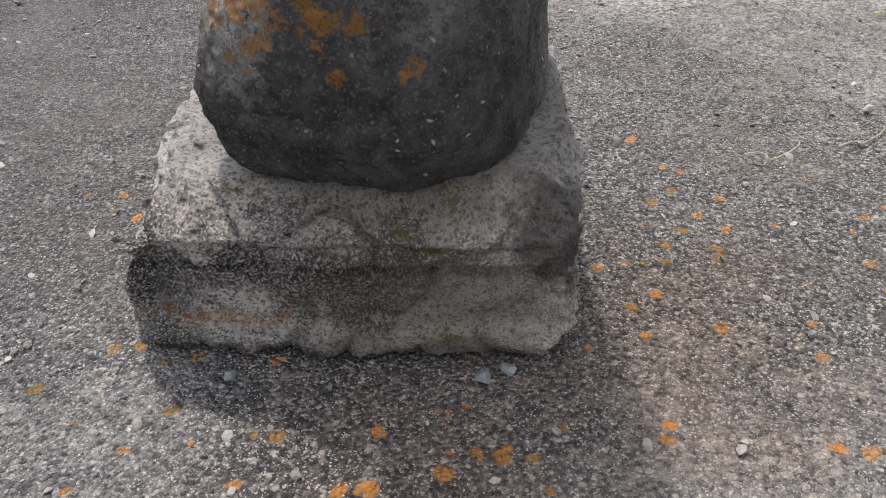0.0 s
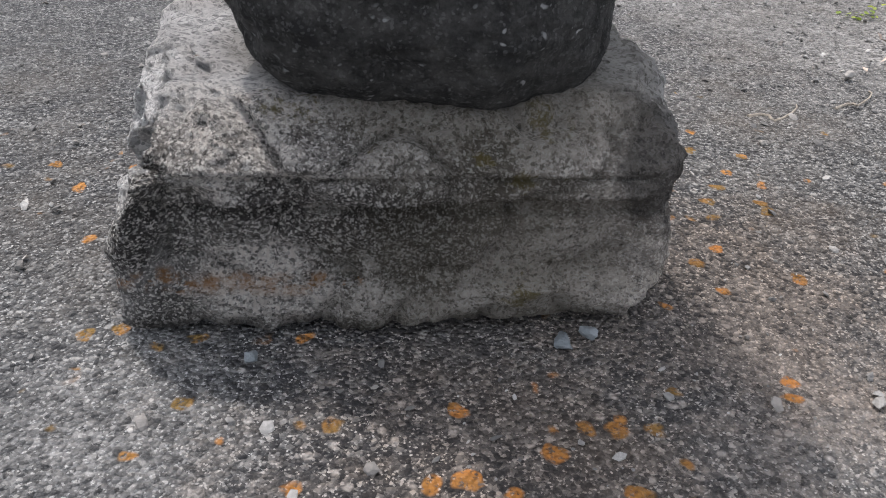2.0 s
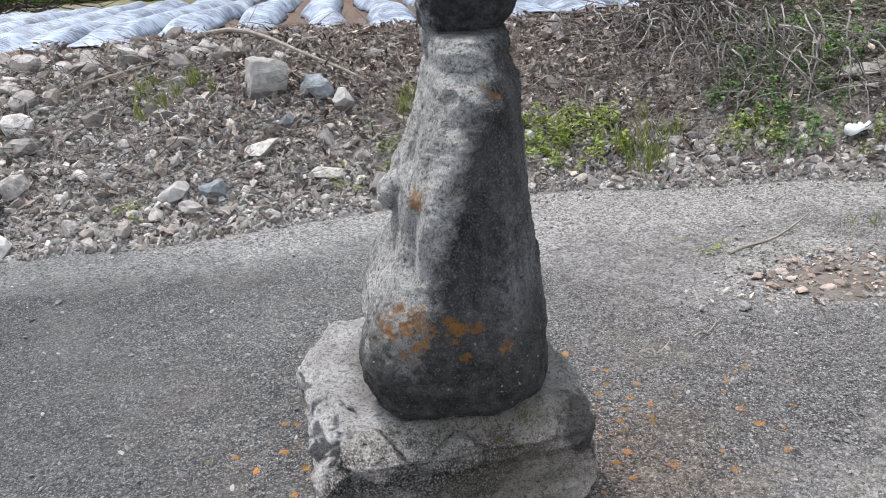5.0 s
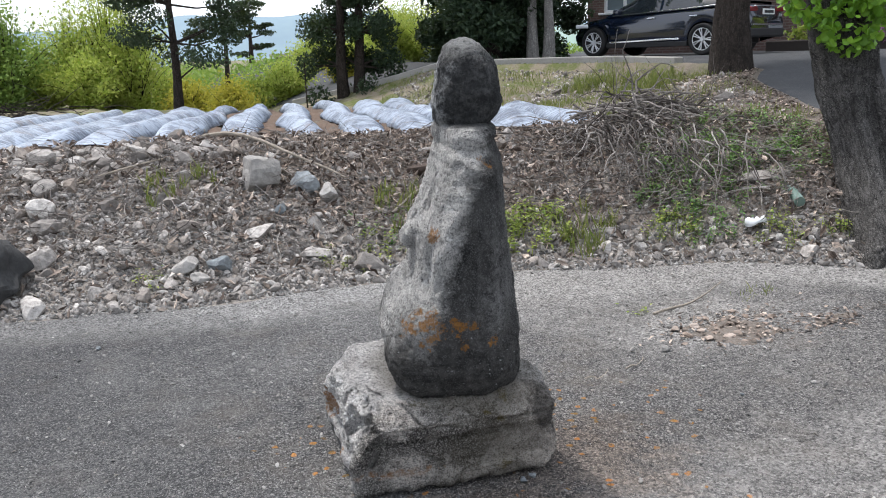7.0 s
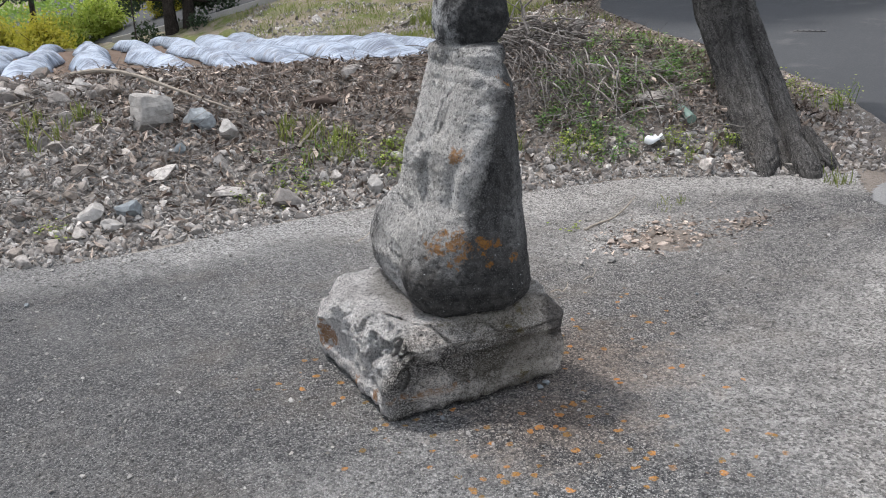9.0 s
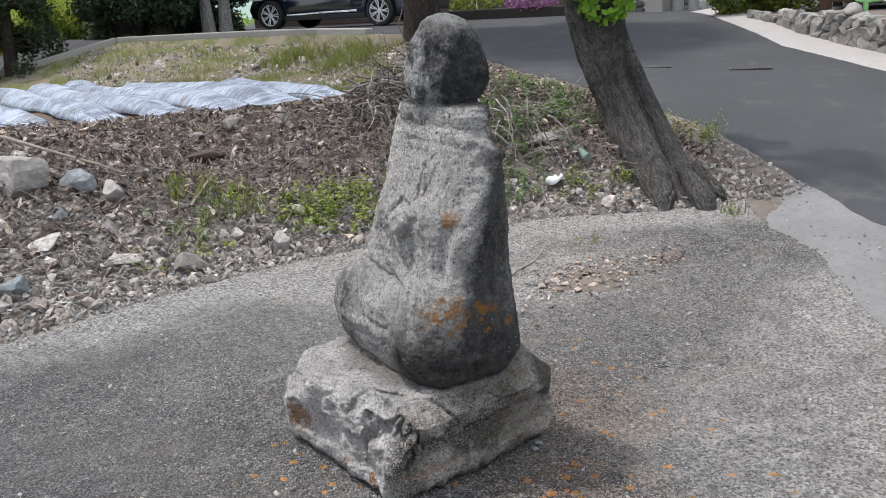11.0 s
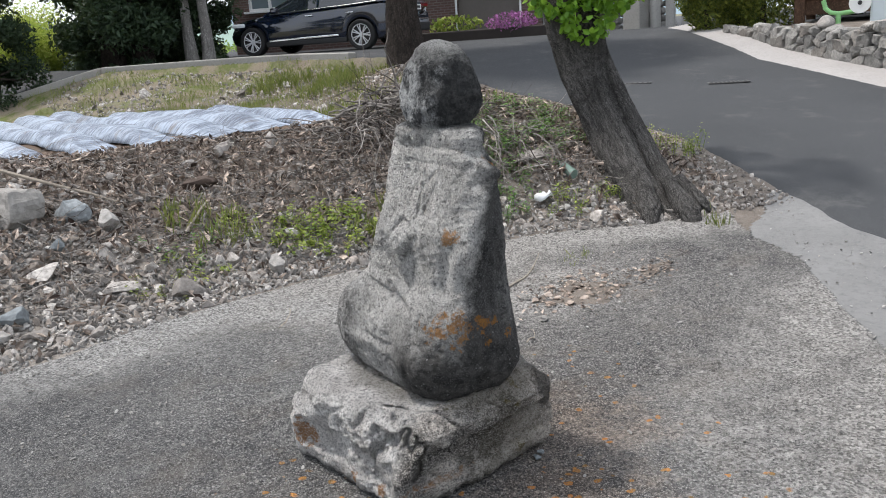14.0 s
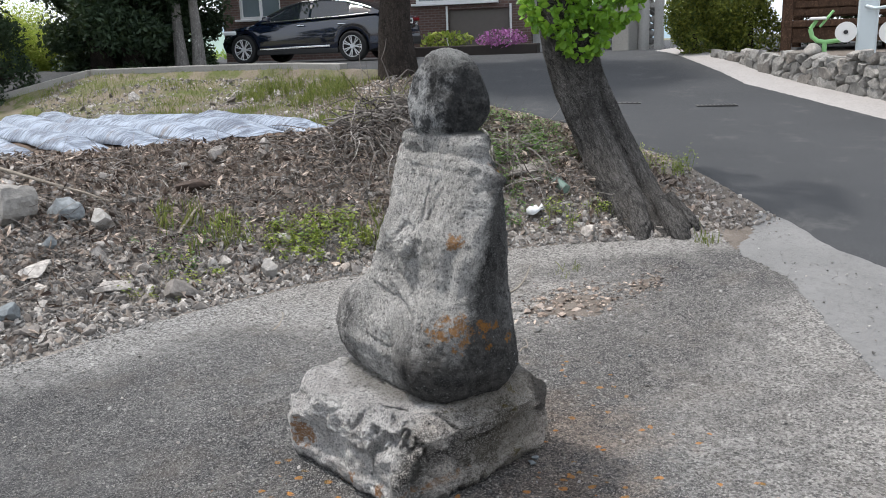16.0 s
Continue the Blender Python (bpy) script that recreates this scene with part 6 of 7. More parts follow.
def build_near_tree():
    tree = empty("tree", pose(3.136, 2.301, 0.12), "leaning old tree with rough bark and fresh green shoots", "tree")
    n, sides = 190, 150
    t = np.linspace(0, 1, n)
    zc = np.interp(t, [0, 1], [-0.12, 3.6])
    LEVEL = [-0.2, 0.0, 0.18, 0.48, 0.78, 1.08, 1.38, 1.78, 3.6]
    AXIS_X = [-0.08, 0.0, 0.2, 0.4, 0.5, 0.53, 0.55, 0.57, 0.6]
    AXIS_Y = [-0.1, 0.0, 0.33, 0.68, 0.93, 1.11, 1.21, 1.3, 1.4]
    GIRTH = [0.27, 0.235, 0.235, 0.235, 0.226, 0.23, 0.228, 0.22, 0.17]
    ker = np.ones(15) / 15
    X, Y = np.interp(zc, LEVEL, AXIS_X), np.interp(zc, LEVEL, AXIS_Y)
    X[7:-7], Y[7:-7] = np.convolve(X, ker, "valid"), np.convolve(Y, ker, "valid")
    R = np.interp(zc, LEVEL, GIRTH)
    # the second stem takes its share of the girth below
    share = smooth(1.25, 0.7, zc)
    X, Y, R = X - 0.027 * share, Y + 0.036 * share, R * (0.97 - 0.13 * share)
    verts, faces = [], []
    for i in range(n):
        zz = zc[i]
        for k in range(sides):
            a = 2 * math.pi * k / sides
            c, s = math.cos(a), math.sin(a)
            w = Vector((c * 2, s * 2, zz * 1.2))
            flute = 0.09 * math.sin(3 * a + 1.2 + zz) * float(smooth(1.2, 0.0, zz)) + 0.14 * noise.noise(w) + 0.06 * noise.noise(w * 3)
            # long fissures of the bark
            q = Vector((c * 9, s * 9, zz * 1.6))
            flute += 0.09 * abs(noise.noise(q)) + 0.08 * abs(noise.noise(q * 2.2 + Vector((5, 0, 2)))) + 0.05 * noise.noise(Vector((c * 26, s * 26, zz * 8))) - 0.08
            # a deep cleft beside the second stem
            away = abs((a - 4.75 + math.pi) % (2 * math.pi) - math.pi)
            flute -= 0.3 * math.exp(-(away / 0.2) ** 2) * float(smooth(1.5, 0.3, zz))
            flute += 0.42 * max(0.0, math.cos(a - 5.3)) ** 3 * float(smooth(0.45, -0.05, zz)) + 0.12 * noise.noise(Vector((c * 1.2, s * 1.2, zz * 2.4 + 5)))
            rr = R[i] * (1 + flute)
            verts.append((X[i] + rr * c, Y[i] + rr * s, zz))
    for i in range(n - 1):
        for k in range(sides):
            faces.append((i * sides + k, i * sides + (k + 1) % sides, (i + 1) * sides + (k + 1) % sides, (i + 1) * sides + k))
    me = mesh_of("trunk", verts, faces, M_BARK, True)
    part("trunk", me, M_BARK, tree)
    # the second stem that leans against the main one
    zz = np.linspace(-0.1, 1.3, 50)
    thick = np.interp(zz, [-0.1, 0.05, 0.4, 0.9, 1.3], [0.13, 0.085, 0.078, 0.07, 0.05])
    off = np.interp(zz, LEVEL, GIRTH) - thick - 0.02 * smooth(0.8, 1.3, zz)
    stem = np.stack([np.interp(zz, LEVEL, AXIS_X) + 0.6 * off, np.interp(zz, LEVEL, AXIS_Y) - 0.8 * off, zz], 1)
    part("root_stem", tube(stem, thick, 40, True, 0.03, 3), M_BARK, tree)
    for pts, rr in (([(-0.05, -0.27, -0.06), (0.0, -0.16, 0.06), (0.1, 0.06, 0.24)], (0.05, 0.08, 0.05)), ([(-0.24, 0.0, -0.05), (-0.12, 0.06, 0.08), (0.02, 0.22, 0.28)], (0.05, 0.075, 0.05)), ([(0.26, -0.24, -0.04), (0.18, -0.15, 0.07), (0.22, 0.06, 0.25)], (0.045, 0.07, 0.05))):
        fine = np.linspace(0, 2, 18)
        part("root", tube(np.stack([np.interp(fine, range(3), [p[c] for p in pts]) for c in range(3)], 1), np.interp(fine, range(3), rr), 24, True, 0.05, 4), M_BARK, tree)
    g = np.random.default_rng(3)
    limbs = []
    for k in range(7):
        a = k * 0.9
        b = np.array((0.58, 1.32, 2.4 + 0.17 * k))
        e = b + np.array((math.cos(a) * 0.55, math.sin(a) * 0.55, 0.5 + 0.2 * (k % 3)))
        mid = (b + e) / 2 + g.normal(0, 0.08, 3)
        part("limb", tube((b, mid, e), (0.07, 0.05, 0.02), 8, True, 0.05, k), M_BARK, tree)
        limbs.append(e)
    # shoots that hang round the trunk
    for k, (c, r, cnt) in enumerate((((0.4, 0.97, 1.42), (0.21, 0.23, 0.2), 300), ((0.58, 0.88, 1.68), (0.36, 0.26, 0.25), 460), ((0.28, 1.22, 1.7), (0.25, 0.23, 0.29), 360), ((0.85, 0.93, 1.8), (0.26, 0.23, 0.18), 260), ((0.6, 1.15, 2.2), (0.5, 0.45, 0.3), 400))):
        tagged(part("shoot_leaves", cloud(g, c, r, cnt, ROUND, 0.068, 0.5), M_LEAF, tree), kind="stuff")
        for j in range(4):
            s = (0.55 + g.normal(0, 0.05), 1.2, c[2] - 0.1)
            e = np.array(c) + g.normal(0, 0.1, 3)
            part("shoot", tube((s, (np.array(s) + e) / 2 + (0, 0, 0.04), e), (0.008, 0.006, 0.003), 5), M_BARK, tree)
    for k, e in enumerate(limbs):
        tagged(part("crown_leaves", cloud(g, e, (0.36, 0.36, 0.3), 170, ROUND, 0.09), M_LEAF, tree), kind="stuff")


build_near_tree()


def trunk_curve(g, height, lean, bends=8, wild=0.05):
    p, pts = np.zeros(3), []
    for k in range(bends + 1):
        pts.append(p.copy())
        p = p + np.array((lean[0] + g.normal(0, wild), lean[1] + g.normal(0, wild), 1.0)) * height / bends
    return np.array(pts)


def build_tree(x, y, z, height, r, seed, bark, leaves, label, first=0.3, spread=1.6, clumps=16, per=260, leaf=0.14, shape=ROUND, lean=(0, 0), flat=0.5, category="tree", trunks=1):
    """A tapered trunk with limbs, each with a clump of small leaves."""
    g = np.random.default_rng(seed)
    tree = empty("tree", pose(x, y, z - 0.1), label, category)
    for s in range(trunks):
        off = np.array((0.36 * s, -0.14 * s, 0))
        pts = trunk_curve(g, height, lean) + off
        part("trunk", tube(pts, np.linspace(r, r * 0.25, len(pts)) * (1 + 0.5 * np.exp(-np.linspace(0, 6, len(pts)))), 14, True, 0.05, seed), bark, tree)
        for k in range(clumps // trunks):
            t = first + (1 - first) * (k + g.uniform(0, 1)) / (clumps // trunks)
            b = pts[min(len(pts) - 1, int(t * (len(pts) - 1)))]
            a = g.uniform(0, 6.28)
            reach = spread * (1.15 - 0.75 * t) * g.uniform(0.6, 1.2)
            e = b + np.array((math.cos(a) * reach, math.sin(a) * reach, g.uniform(-0.1, 0.5) * reach))
            part("limb", tube((b, (b + e) / 2 + g.normal(0, 0.05, 3), e), (r * 0.3, r * 0.2, r * 0.06), 6, True), bark, tree)
            rad = spread * g.uniform(0.28, 0.5)
            tagged(part("leaf_clump", cloud(g, e, (rad, rad, rad * flat), per, shape, leaf, 0.2), leaves, tree), kind="stuff")
    return tree


# big trunk at the road's border and grey double trunk by the parking place
build_tree(7.93, 10.55, land1(7.93, 10.55), 8.0, 0.25, 11, M_BARK_DARK, M_NEEDLE, "tall tree with thick dark brown trunk at the road", 0.62, 2.8, 40, 420, 0.18, LEAF)
build_tree(7.52, 17.8, land1(7.52, 17.8), 6.5, 0.11, 12, M_BARK_PALE, M_GREEN, "grey smooth twin-stemmed tree beside the parking place", 0.5, 1.5, 12, 160, 0.12, trunks=2)
# dark evergreens behind the slope
for k, (x, y, h, sp) in enumerate(((6.2, 19.1, 7.5, 0.72), (6.9, 19.0, 8.0, 1.55), (7.6, 20.4, 7.5, 1.6), (8.6, 21.7, 7.0, 1.4))):
    build_tree(x, y, land1(x, y) - 0.1, h, 0.2, 21 + k, M_BARK_DARK, M_NEEDLE, "dense dark evergreen tree at the end of the kerb", 0.03, sp, 54, 700, 0.15, LEAF, flat=1.0)
build_tree(3.0, 18.9, land1(3.0, 18.9), 6.5, 0.11, 31, M_BARK_DARK, M_NEEDLE, "dark juniper tree with two trunks beyond the field", 0.08, 0.72, 84, 420, 0.095, LEAF, flat=1.2, trunks=2)
build_tree(-0.86, 16.1, land1(-0.86, 16.1), 5.8, 0.075, 32, M_BARK_DARK, M_NEEDLE, "pine with bare lower trunk beyond the field", 0.22, 1.2, 46, 420, 0.085, LEAF, flat=0.5)
build_tree(0.6, 24.0, 0.4, 6.0, 0.06, 33, M_BARK_DARK, M_NEEDLE, "slender dark pine behind the field", 0.4, 1.0, 24, 300, 0.1, LEAF, flat=0.45)
build_tree(4.6, 62.0, 0.0, 6.0, 0.2, 34, M_BARK_DARK, M_NEEDLE, "small flat-topped pine in the distance", 0.35, 1.6, 16, 200, 0.22, LEAF, flat=0.3)


def build_fountain(x, y, height, spread, seed, leaves, label, stems=34, per=42, leaf=0.1):
    """A shrub of many upright arching stems with leaves all along them."""
    g = np.random.default_rng(seed)
    shrub = empty("shrub", pose(x, y, land1(x, y) - 0.1), label, "shrub")
    places, wood = [], []
    for k in range(stems):
        a, out = g.uniform(0, 6.28), g.uniform(0.1, 1.0)
        h = height * g.uniform(0.55, 1.05) * (1 - 0.3 * out * out)
        t = np.linspace(0, 1, 7)
        reach = spread * out
        px_ = math.cos(a) * reach * t ** 1.6 + g.normal(0, 0.03, 7)
        py_ = math.sin(a) * reach * t ** 1.6 + g.normal(0, 0.03, 7)
        pts = np.stack([px_, py_, h * (t - 0.18 * out * t * t)], 1)
        wood.append(tube(pts, np.linspace(0.02, 0.004, 7), 4, False))
        for _ in range(per):
            q = g.uniform(0.12, 1.0)
            places.append([np.interp(q, t, pts[:, c]) for c in range(3)] + g.normal(0, 0.09 + 0.1 * spread * 0.5, 3))
    tagged(part("stem_cluster", joined(wood), M_BARK_DARK, shrub), kind="stuff")
    n = len(places)
    tagged(part("leaves", many(LEAF, turns(g, n, g.uniform(0.6, 1.4, n) * leaf, np.array(places))), leaves, shrub), kind="stuff")


for k, (x, y, h, sp, mat, lab) in enumerate((
        (-1.9, 23.3, 3.3, 1.3, M_SHRUB, "tall yellow-green willow shrub beyond the field"), (-2.6, 24.2, 4.0, 1.6, M_SHRUB, "tall yellow-green willow shrub beyond the field"), (-3.5, 24.0, 3.0, 1.3, M_SHRUB, "tall yellow-green willow shrub beyond the field"), (-1.1, 24.6, 1.9, 1.0, M_SHRUB, "yellow-green willow shrub beyond the field"), (-4.9, 22.6, 3.0, 1.5, M_GREEN, "green bushy tree beyond the field"), (-6.0, 23.0, 3.4, 1.8, M_GREEN, "green bushy tree beyond the field"), (5.2, 22.4, 1.5, 1.0, M_SHRUB, "bright green shrub beside the dark evergreens"), (6.1, 22.2, 1.3, 0.9, M_SHRUB, "bright green shrub beside the dark evergreens"), (4.3, 23.2, 1.1, 0.9, M_SHRUB, "bright green shrub beyond the kerb"), (9.4, 22.6, 2.6, 1.1, M_SHRUB, "bright green shrub at the corner of the house"),
        (-4.2, 23.5, 1.8, 1.3, M_SHRUB, "tall yellow-green willow shrub beyond the field"), (-3.0, 22.5, 1.7, 1.1, M_SHRUB, "tall yellow-green willow shrub beyond the field"), (-5.4, 25.0, 1.7, 1.3, M_SHRUB, "tall yellow-green willow shrub beyond the field"),
        (-7.3, 27.0, 1.8, 1.7, M_GREEN, "green bushy shrub beyond the field"), (-9.2, 28.0, 1.9, 1.9, M_GREEN, "green bushy shrub beyond the field"), (-12.0, 30.0, 2.2, 2.2, M_GREEN, "green bushy shrub beyond the field"), (-6.3, 29.0, 1.8, 1.7, M_GREEN, "green bushy shrub beyond the field"),
        (0.5, 21.0, 1.25, 0.8, M_YELLOW, "yellow flowering shrub beyond the field"), (-0.5, 22.0, 1.3, 0.9, M_YELLOW, "yellow flowering shrub beyond the field"), (1.3, 23.5, 1.15, 0.9, M_SHRUB, "yellow-green shrub beyond the field"), (2.3, 24.0, 1.3, 0.9, M_SHRUB, "yellow-green shrub beyond the field"),
        (3.9, 23.0, 0.9, 0.7, M_YELLOW, "low yellow flowering shrub under the juniper"), (6.1, 28.0, 1.9, 1.4, M_SHRUB, "bright green shrub beyond the kerb"), (5.0, 25.5, 1.0, 0.9, M_GREEN, "green shrub beyond the kerb"), (8.0, 31.0, 2.8, 1.9, M_SHRUB, "yellow-green tree beyond the kerb"), (4.3, 30.0, 1.5, 1.2, M_SHRUB, "yellow-green shrub beyond the kerb"))):
    build_fountain(x, y, h, sp, 40 + k, mat, lab, 40 + int(14 * sp), 170, 0.075 + 0.015 * sp)


def build_hedge_line():
    """Scrub that closes the far side of the field."""
    g = np.random.default_rng(77)
    chunks = []
    for k in range(150):
        x = g.uniform(-34, 34)
        y = 32 + g.uniform(0, 26)
        chunks.append(cloud(g, (x, y, 0.4), (2.2, 1.6, 0.9 + g.uniform(0, 0.7)), 420, LEAF, 0.24, 0.1))
    v, f = joined(chunks)
    tagged(new("far_scrub", mesh_of("far_scrub", v, f, M_GREEN)), "green scrub and trees behind the field", "scrub", kind="stuff")
    chunks = [twig((-4.6 + g.normal(0, 0.9), 15.6 + g.normal(0, 0.3), land1(-4.5, 15.6) + abs(g.normal(0, 0.15))), (g.normal(), g.normal(), g.normal(0, 0.3)), g.uniform(0.6, 1.4), 0.012, 2000 + k, 5, 0.4, 0.05) for k in range(160)]
    v, f = joined(chunks)
    tagged(new("brush_pile", mesh_of("brush_pile", v, f, M_BARK_DARK)), "dark pile of dry brushwood at the field's end", "brush", kind="stuff")


build_hedge_line()


# ---- the parked car ----
def make_paint():
    n = Nodes("black_car_paint")
    n.b.inputs["Coat Weight"].default_value = 1.0
    n.b.inputs["Coat Roughness"].default_value = 0.04
    return n.done(n.mix(n.noise(1.5, 2), (0.003, 0.006, 0.016), (0.005, 0.01, 0.024)), 0.1, spec=0.5)


def make_glass():
    n = Nodes("tinted_glass")
    return n.done((0.012, 0.016, 0.02), 0.04, spec=0.8)


M_PAINT, M_GLASS = make_paint(), make_glass()
M_TYRE = make_plain("tyre_rubber", (0.018, 0.018, 0.018), 0.85)
M_ALLOY = make_plain("alloy_rim", (0.7, 0.71, 0.73), 0.3, 0.4, 0.05)
M_CHROME = make_plain("bright_chrome", (0.75, 0.76, 0.78), 0.12, 1.0, 0.02)
M_LAMP = make_plain("lamp_lens", (0.75, 0.78, 0.8), 0.1, 0.0, 0.03)
M_RED = make_plain("red_lamp_lens", (0.16, 0.01, 0.012), 0.12, 0.0, 0.1)
M_WHITE = make_plain("white_paint", (0.72, 0.72, 0.7), 0.5, 0.0, 0.05)
M_TRIM = make_plain("black_plastic", (0.02, 0.02, 0.021), 0.6)


def build_car():
    """Built along x, nose at -x, wheels on z = 0."""
    a, b = Vector((9.03, 17.52, 0)), Vector((10.29, 14.85, 0))
    d = (b - a).normalized()
    mid = (a + b) / 2 + Vector((-d.y, d.x, 0)) * 0.9
    za, zb = float(road_height(a.x, a.y)) + 0.012, float(road_height(b.x, b.y)) + 0.012
    m = Matrix.Translation((mid.x, mid.y, (za + zb) / 2)) @ Matrix.Rotation(math.atan2(d.y, d.x), 4, "Z") @ Matrix.Rotation(-math.atan2(zb - za, 2.95), 4, "Y")
    car = empty("car", m, "glossy black parked car with silver alloy wheels", "car")
    wb = 1.475
    low = [(-2.2, 0.42), (-2.18, 0.3), (-1.9, 0.24), (1.9, 0.26), (2.42, 0.36), (2.47, 0.5)]
    belt = [(-2.22, 0.6), (-2.16, 0.7), (-1.9, 0.82), (-1.2, 0.91), (-0.9, 0.94), (1.2, 1.01), (2.1, 1.06), (2.45, 0.99), (2.5, 0.78)]
    roof = [(-1.15, 0.94), (-0.85, 1.1), (-0.35, 1.36), (0.1, 1.46), (0.7, 1.48), (1.2, 1.43), (1.7, 1.29), (2.15, 1.12)]

    def line(tab, x):
        return float(np.interp(x, [p[0] for p in tab], [p[1] for p in tab]))

    xs = np.linspace(-2.24, 2.5, 80)
    verts, faces = [], []
    for x in xs:
        top = line(belt, x)
        bot = line(low, x)
        half = 0.93 * (1 - 0.16 * (abs(x) / 2.5) ** 6 - 0.1 * float(smooth(-1.6, -2.24, x)) * 2.2 - 0.06 * float(smooth(2.0, 2.5, x)))
        for c in (-wb, wb):  # wheel arches
            dd = abs(x - c)
            if dd < 0.4:
                bot = max(bot, 0.34 + math.sqrt(max(0, 0.4 ** 2 - dd ** 2)) * 0.98)
        bot = min(bot, top - 0.06)
        prof = [(half * 0.97, bot), (half, bot + (top - bot) * 0.35), (half * 0.995, bot + (top - bot) * 0.58), (half * 0.965, top - 0.08), (half * 0.91, top), (half * 0.5, top + 0.03), (0, top + 0.04)]
        ring = [(x, -p, z) for p, z in prof] + [(x, p, z) for p, z in prof[-2::-1]]
        verts += ring
    k = 13
    for i in range(len(xs) - 1):
        for j in range(k - 1):
            faces.append((i * k + j, i * k + j + 1, (i + 1) * k + j + 1, (i + 1) * k + j))
    faces.append(tuple(range(k)))
    faces.append(tuple(range((len(xs) - 1) * k + k - 1, (len(xs) - 1) * k - 1, -1)))
    part("body", mesh_of("body", verts, faces, M_PAINT, True), M_PAINT, car)
    # roof and glass house
    xs = np.linspace(-1.15, 2.15, 48)
    verts, faces = [], []
    for x in xs:
        base, top = line(belt, x) - 0.01, max(line(roof, x), line(belt, x) + 0.005)
        h = top - base
        wide = 0.87
        prof = [(wide, base), (wide - 0.26 * min(1, h / 0.42) * 0.75, base + h * 0.86), (wide - 0.3 * min(1, h / 0.42), base + h * 0.96), (0.3, top), (0, top)]
        verts += [(x, -p, z) for p, z in prof] + [(x, p, z) for p, z in prof[-2::-1]]
    k = 9
    glass_f, roof_f = [], []
    for i in range(len(xs) - 1):
        xm = (xs[i] + xs[i + 1]) / 2
        for j in range(k - 1):
            f = (i * k + j, i * k + j + 1, (i + 1) * k + j + 1, (i + 1) * k + j)
            side = j in (0, 7)
            pillar = any(abs(xm - c) < w for c, w in ((0.35, 0.05), (1.42, 0.05)))
            screen = xm < -0.35 or xm > 1.45
            (glass_f if (side and not pillar and -0.95 < xm < 1.95) or (screen and not side) else roof_f).append(f)
    part("cabin", mesh_of("cabin", verts, roof_f, M_PAINT, True), M_PAINT, car)
    part("window_glass", mesh_of("window_glass", verts, glass_f, M_GLASS, True), M_GLASS, car, "dark tinted glass")
    for s in (-1, 1):
        pts = [(x, s * (0.88 - 0.0 * x), line(belt, x) + 0.015) for x in np.linspace(-0.95, 1.9, 14)]
        part("chrome_trim", tube(pts, [0.011] * 14, 6), M_CHROME, car, "chrome strip under the windows")
        pts = []
        for x in np.linspace(-0.9, 1.95, 18):
            base, top = line(belt, x), max(line(roof, x), line(belt, x) + 0.005)
            h = top - base
            pts.append((x, s * (0.885 - 0.26 * min(1, h / 0.42) * 0.75), base + h * 0.88))
        part("chrome_trim", tube(pts, [0.011] * 18, 6), M_CHROME, car, "chrome strip over the windows")
        part("sill_trim", box(1.9, 0.03, 0.05, 0.012, (-0.05, s * 0.925, 0.33)), M_CHROME, car, "silver strip along the sill", m=Matrix.Rotation(radians(-1.0), 4, "Y"))
        part("sill", box(2.2, 0.06, 0.12, 0.02, (0, s * 0.9, 0.2)), M_TRIM, car)
        part("mirror", box(0.16, 0.2, 0.13, 0.04, (-0.72, s * 1.0, 0.96)), M_PAINT, car)
        for x in (-0.1, 0.98):
            part("door_handle", box(0.2, 0.03, 0.025, 0.008, (x + 0.25, s * 0.925, 0.84)), M_CHROME, car)
        part("headlamp", box(0.34, 0.1, 0.09, 0.03, (-1.9, s * 0.755, 0.7)), M_LAMP, car, "clear headlamp", m=Matrix.Rotation(s * radians(-5), 4, "Z"))
        part("tail_lamp", box(0.12, 0.4, 0.1, 0.03, (2.42, s * 0.6, 0.88)), M_RED, car, "red tail lamp")
    part("floor_pan", box(3.9, 1.5, 0.14, 0.03, (0, 0, 0.22)), M_TRIM, car)
    part("rear_bumper", box(0.14, 1.6, 0.22, 0.05, (2.44, 0, 0.34)), M_TRIM, car)
    part("rear_trim", box(0.05, 1.3, 0.03, 0.01, (2.5, 0, 0.6)), M_CHROME, car)
    part("rear_trim", box(0.05, 1.2, 0.035, 0.01, (2.5, 0, 0.98)), M_CHROME, car)
    part("number_plate", box(0.02, 0.52, 0.12, 0.004, (2.51, 0, 0.82)), M_WHITE, car, "white plate with plain dark bars")
    part("plate_bar", box(0.006, 0.4, 0.06, 0.0, (2.523, 0, 0.85)), M_TRIM, car)
    for x in (-wb, wb):
        for s in (-1, 1):
            wheel = empty("wheel", pose(x, s * 0.83, 0.345), "", "")
            wheel.parent = car
            for key in ("label", "category"):
                if key in wheel:
                    del wheel[key]
            prof = [(0.345, -0.08), (0.34, -0.11), (0.31, -0.12), (0.245, -0.11), (0.235, 0.0), (0.245, 0.11), (0.31, 0.12), (0.34, 0.11), (0.345, 0.08)]
            V, F, nseg = [], [], 40
            for q in range(nseg):
                ang = 2 * math.pi * q / nseg
                V += [(math.cos(ang) * r, w, math.sin(ang) * r) for r, w in prof]
            L = len(prof)
            for q in range(nseg):
                for j in range(L):
                    F.append((q * L + j, q * L + (j + 1) % L, ((q + 1) % nseg) * L + (j + 1) % L, ((q + 1) % nseg) * L + j))
            part("tyre", mesh_of("tyre", V, F, M_TYRE, True), M_TYRE, wheel)
            chunks = []
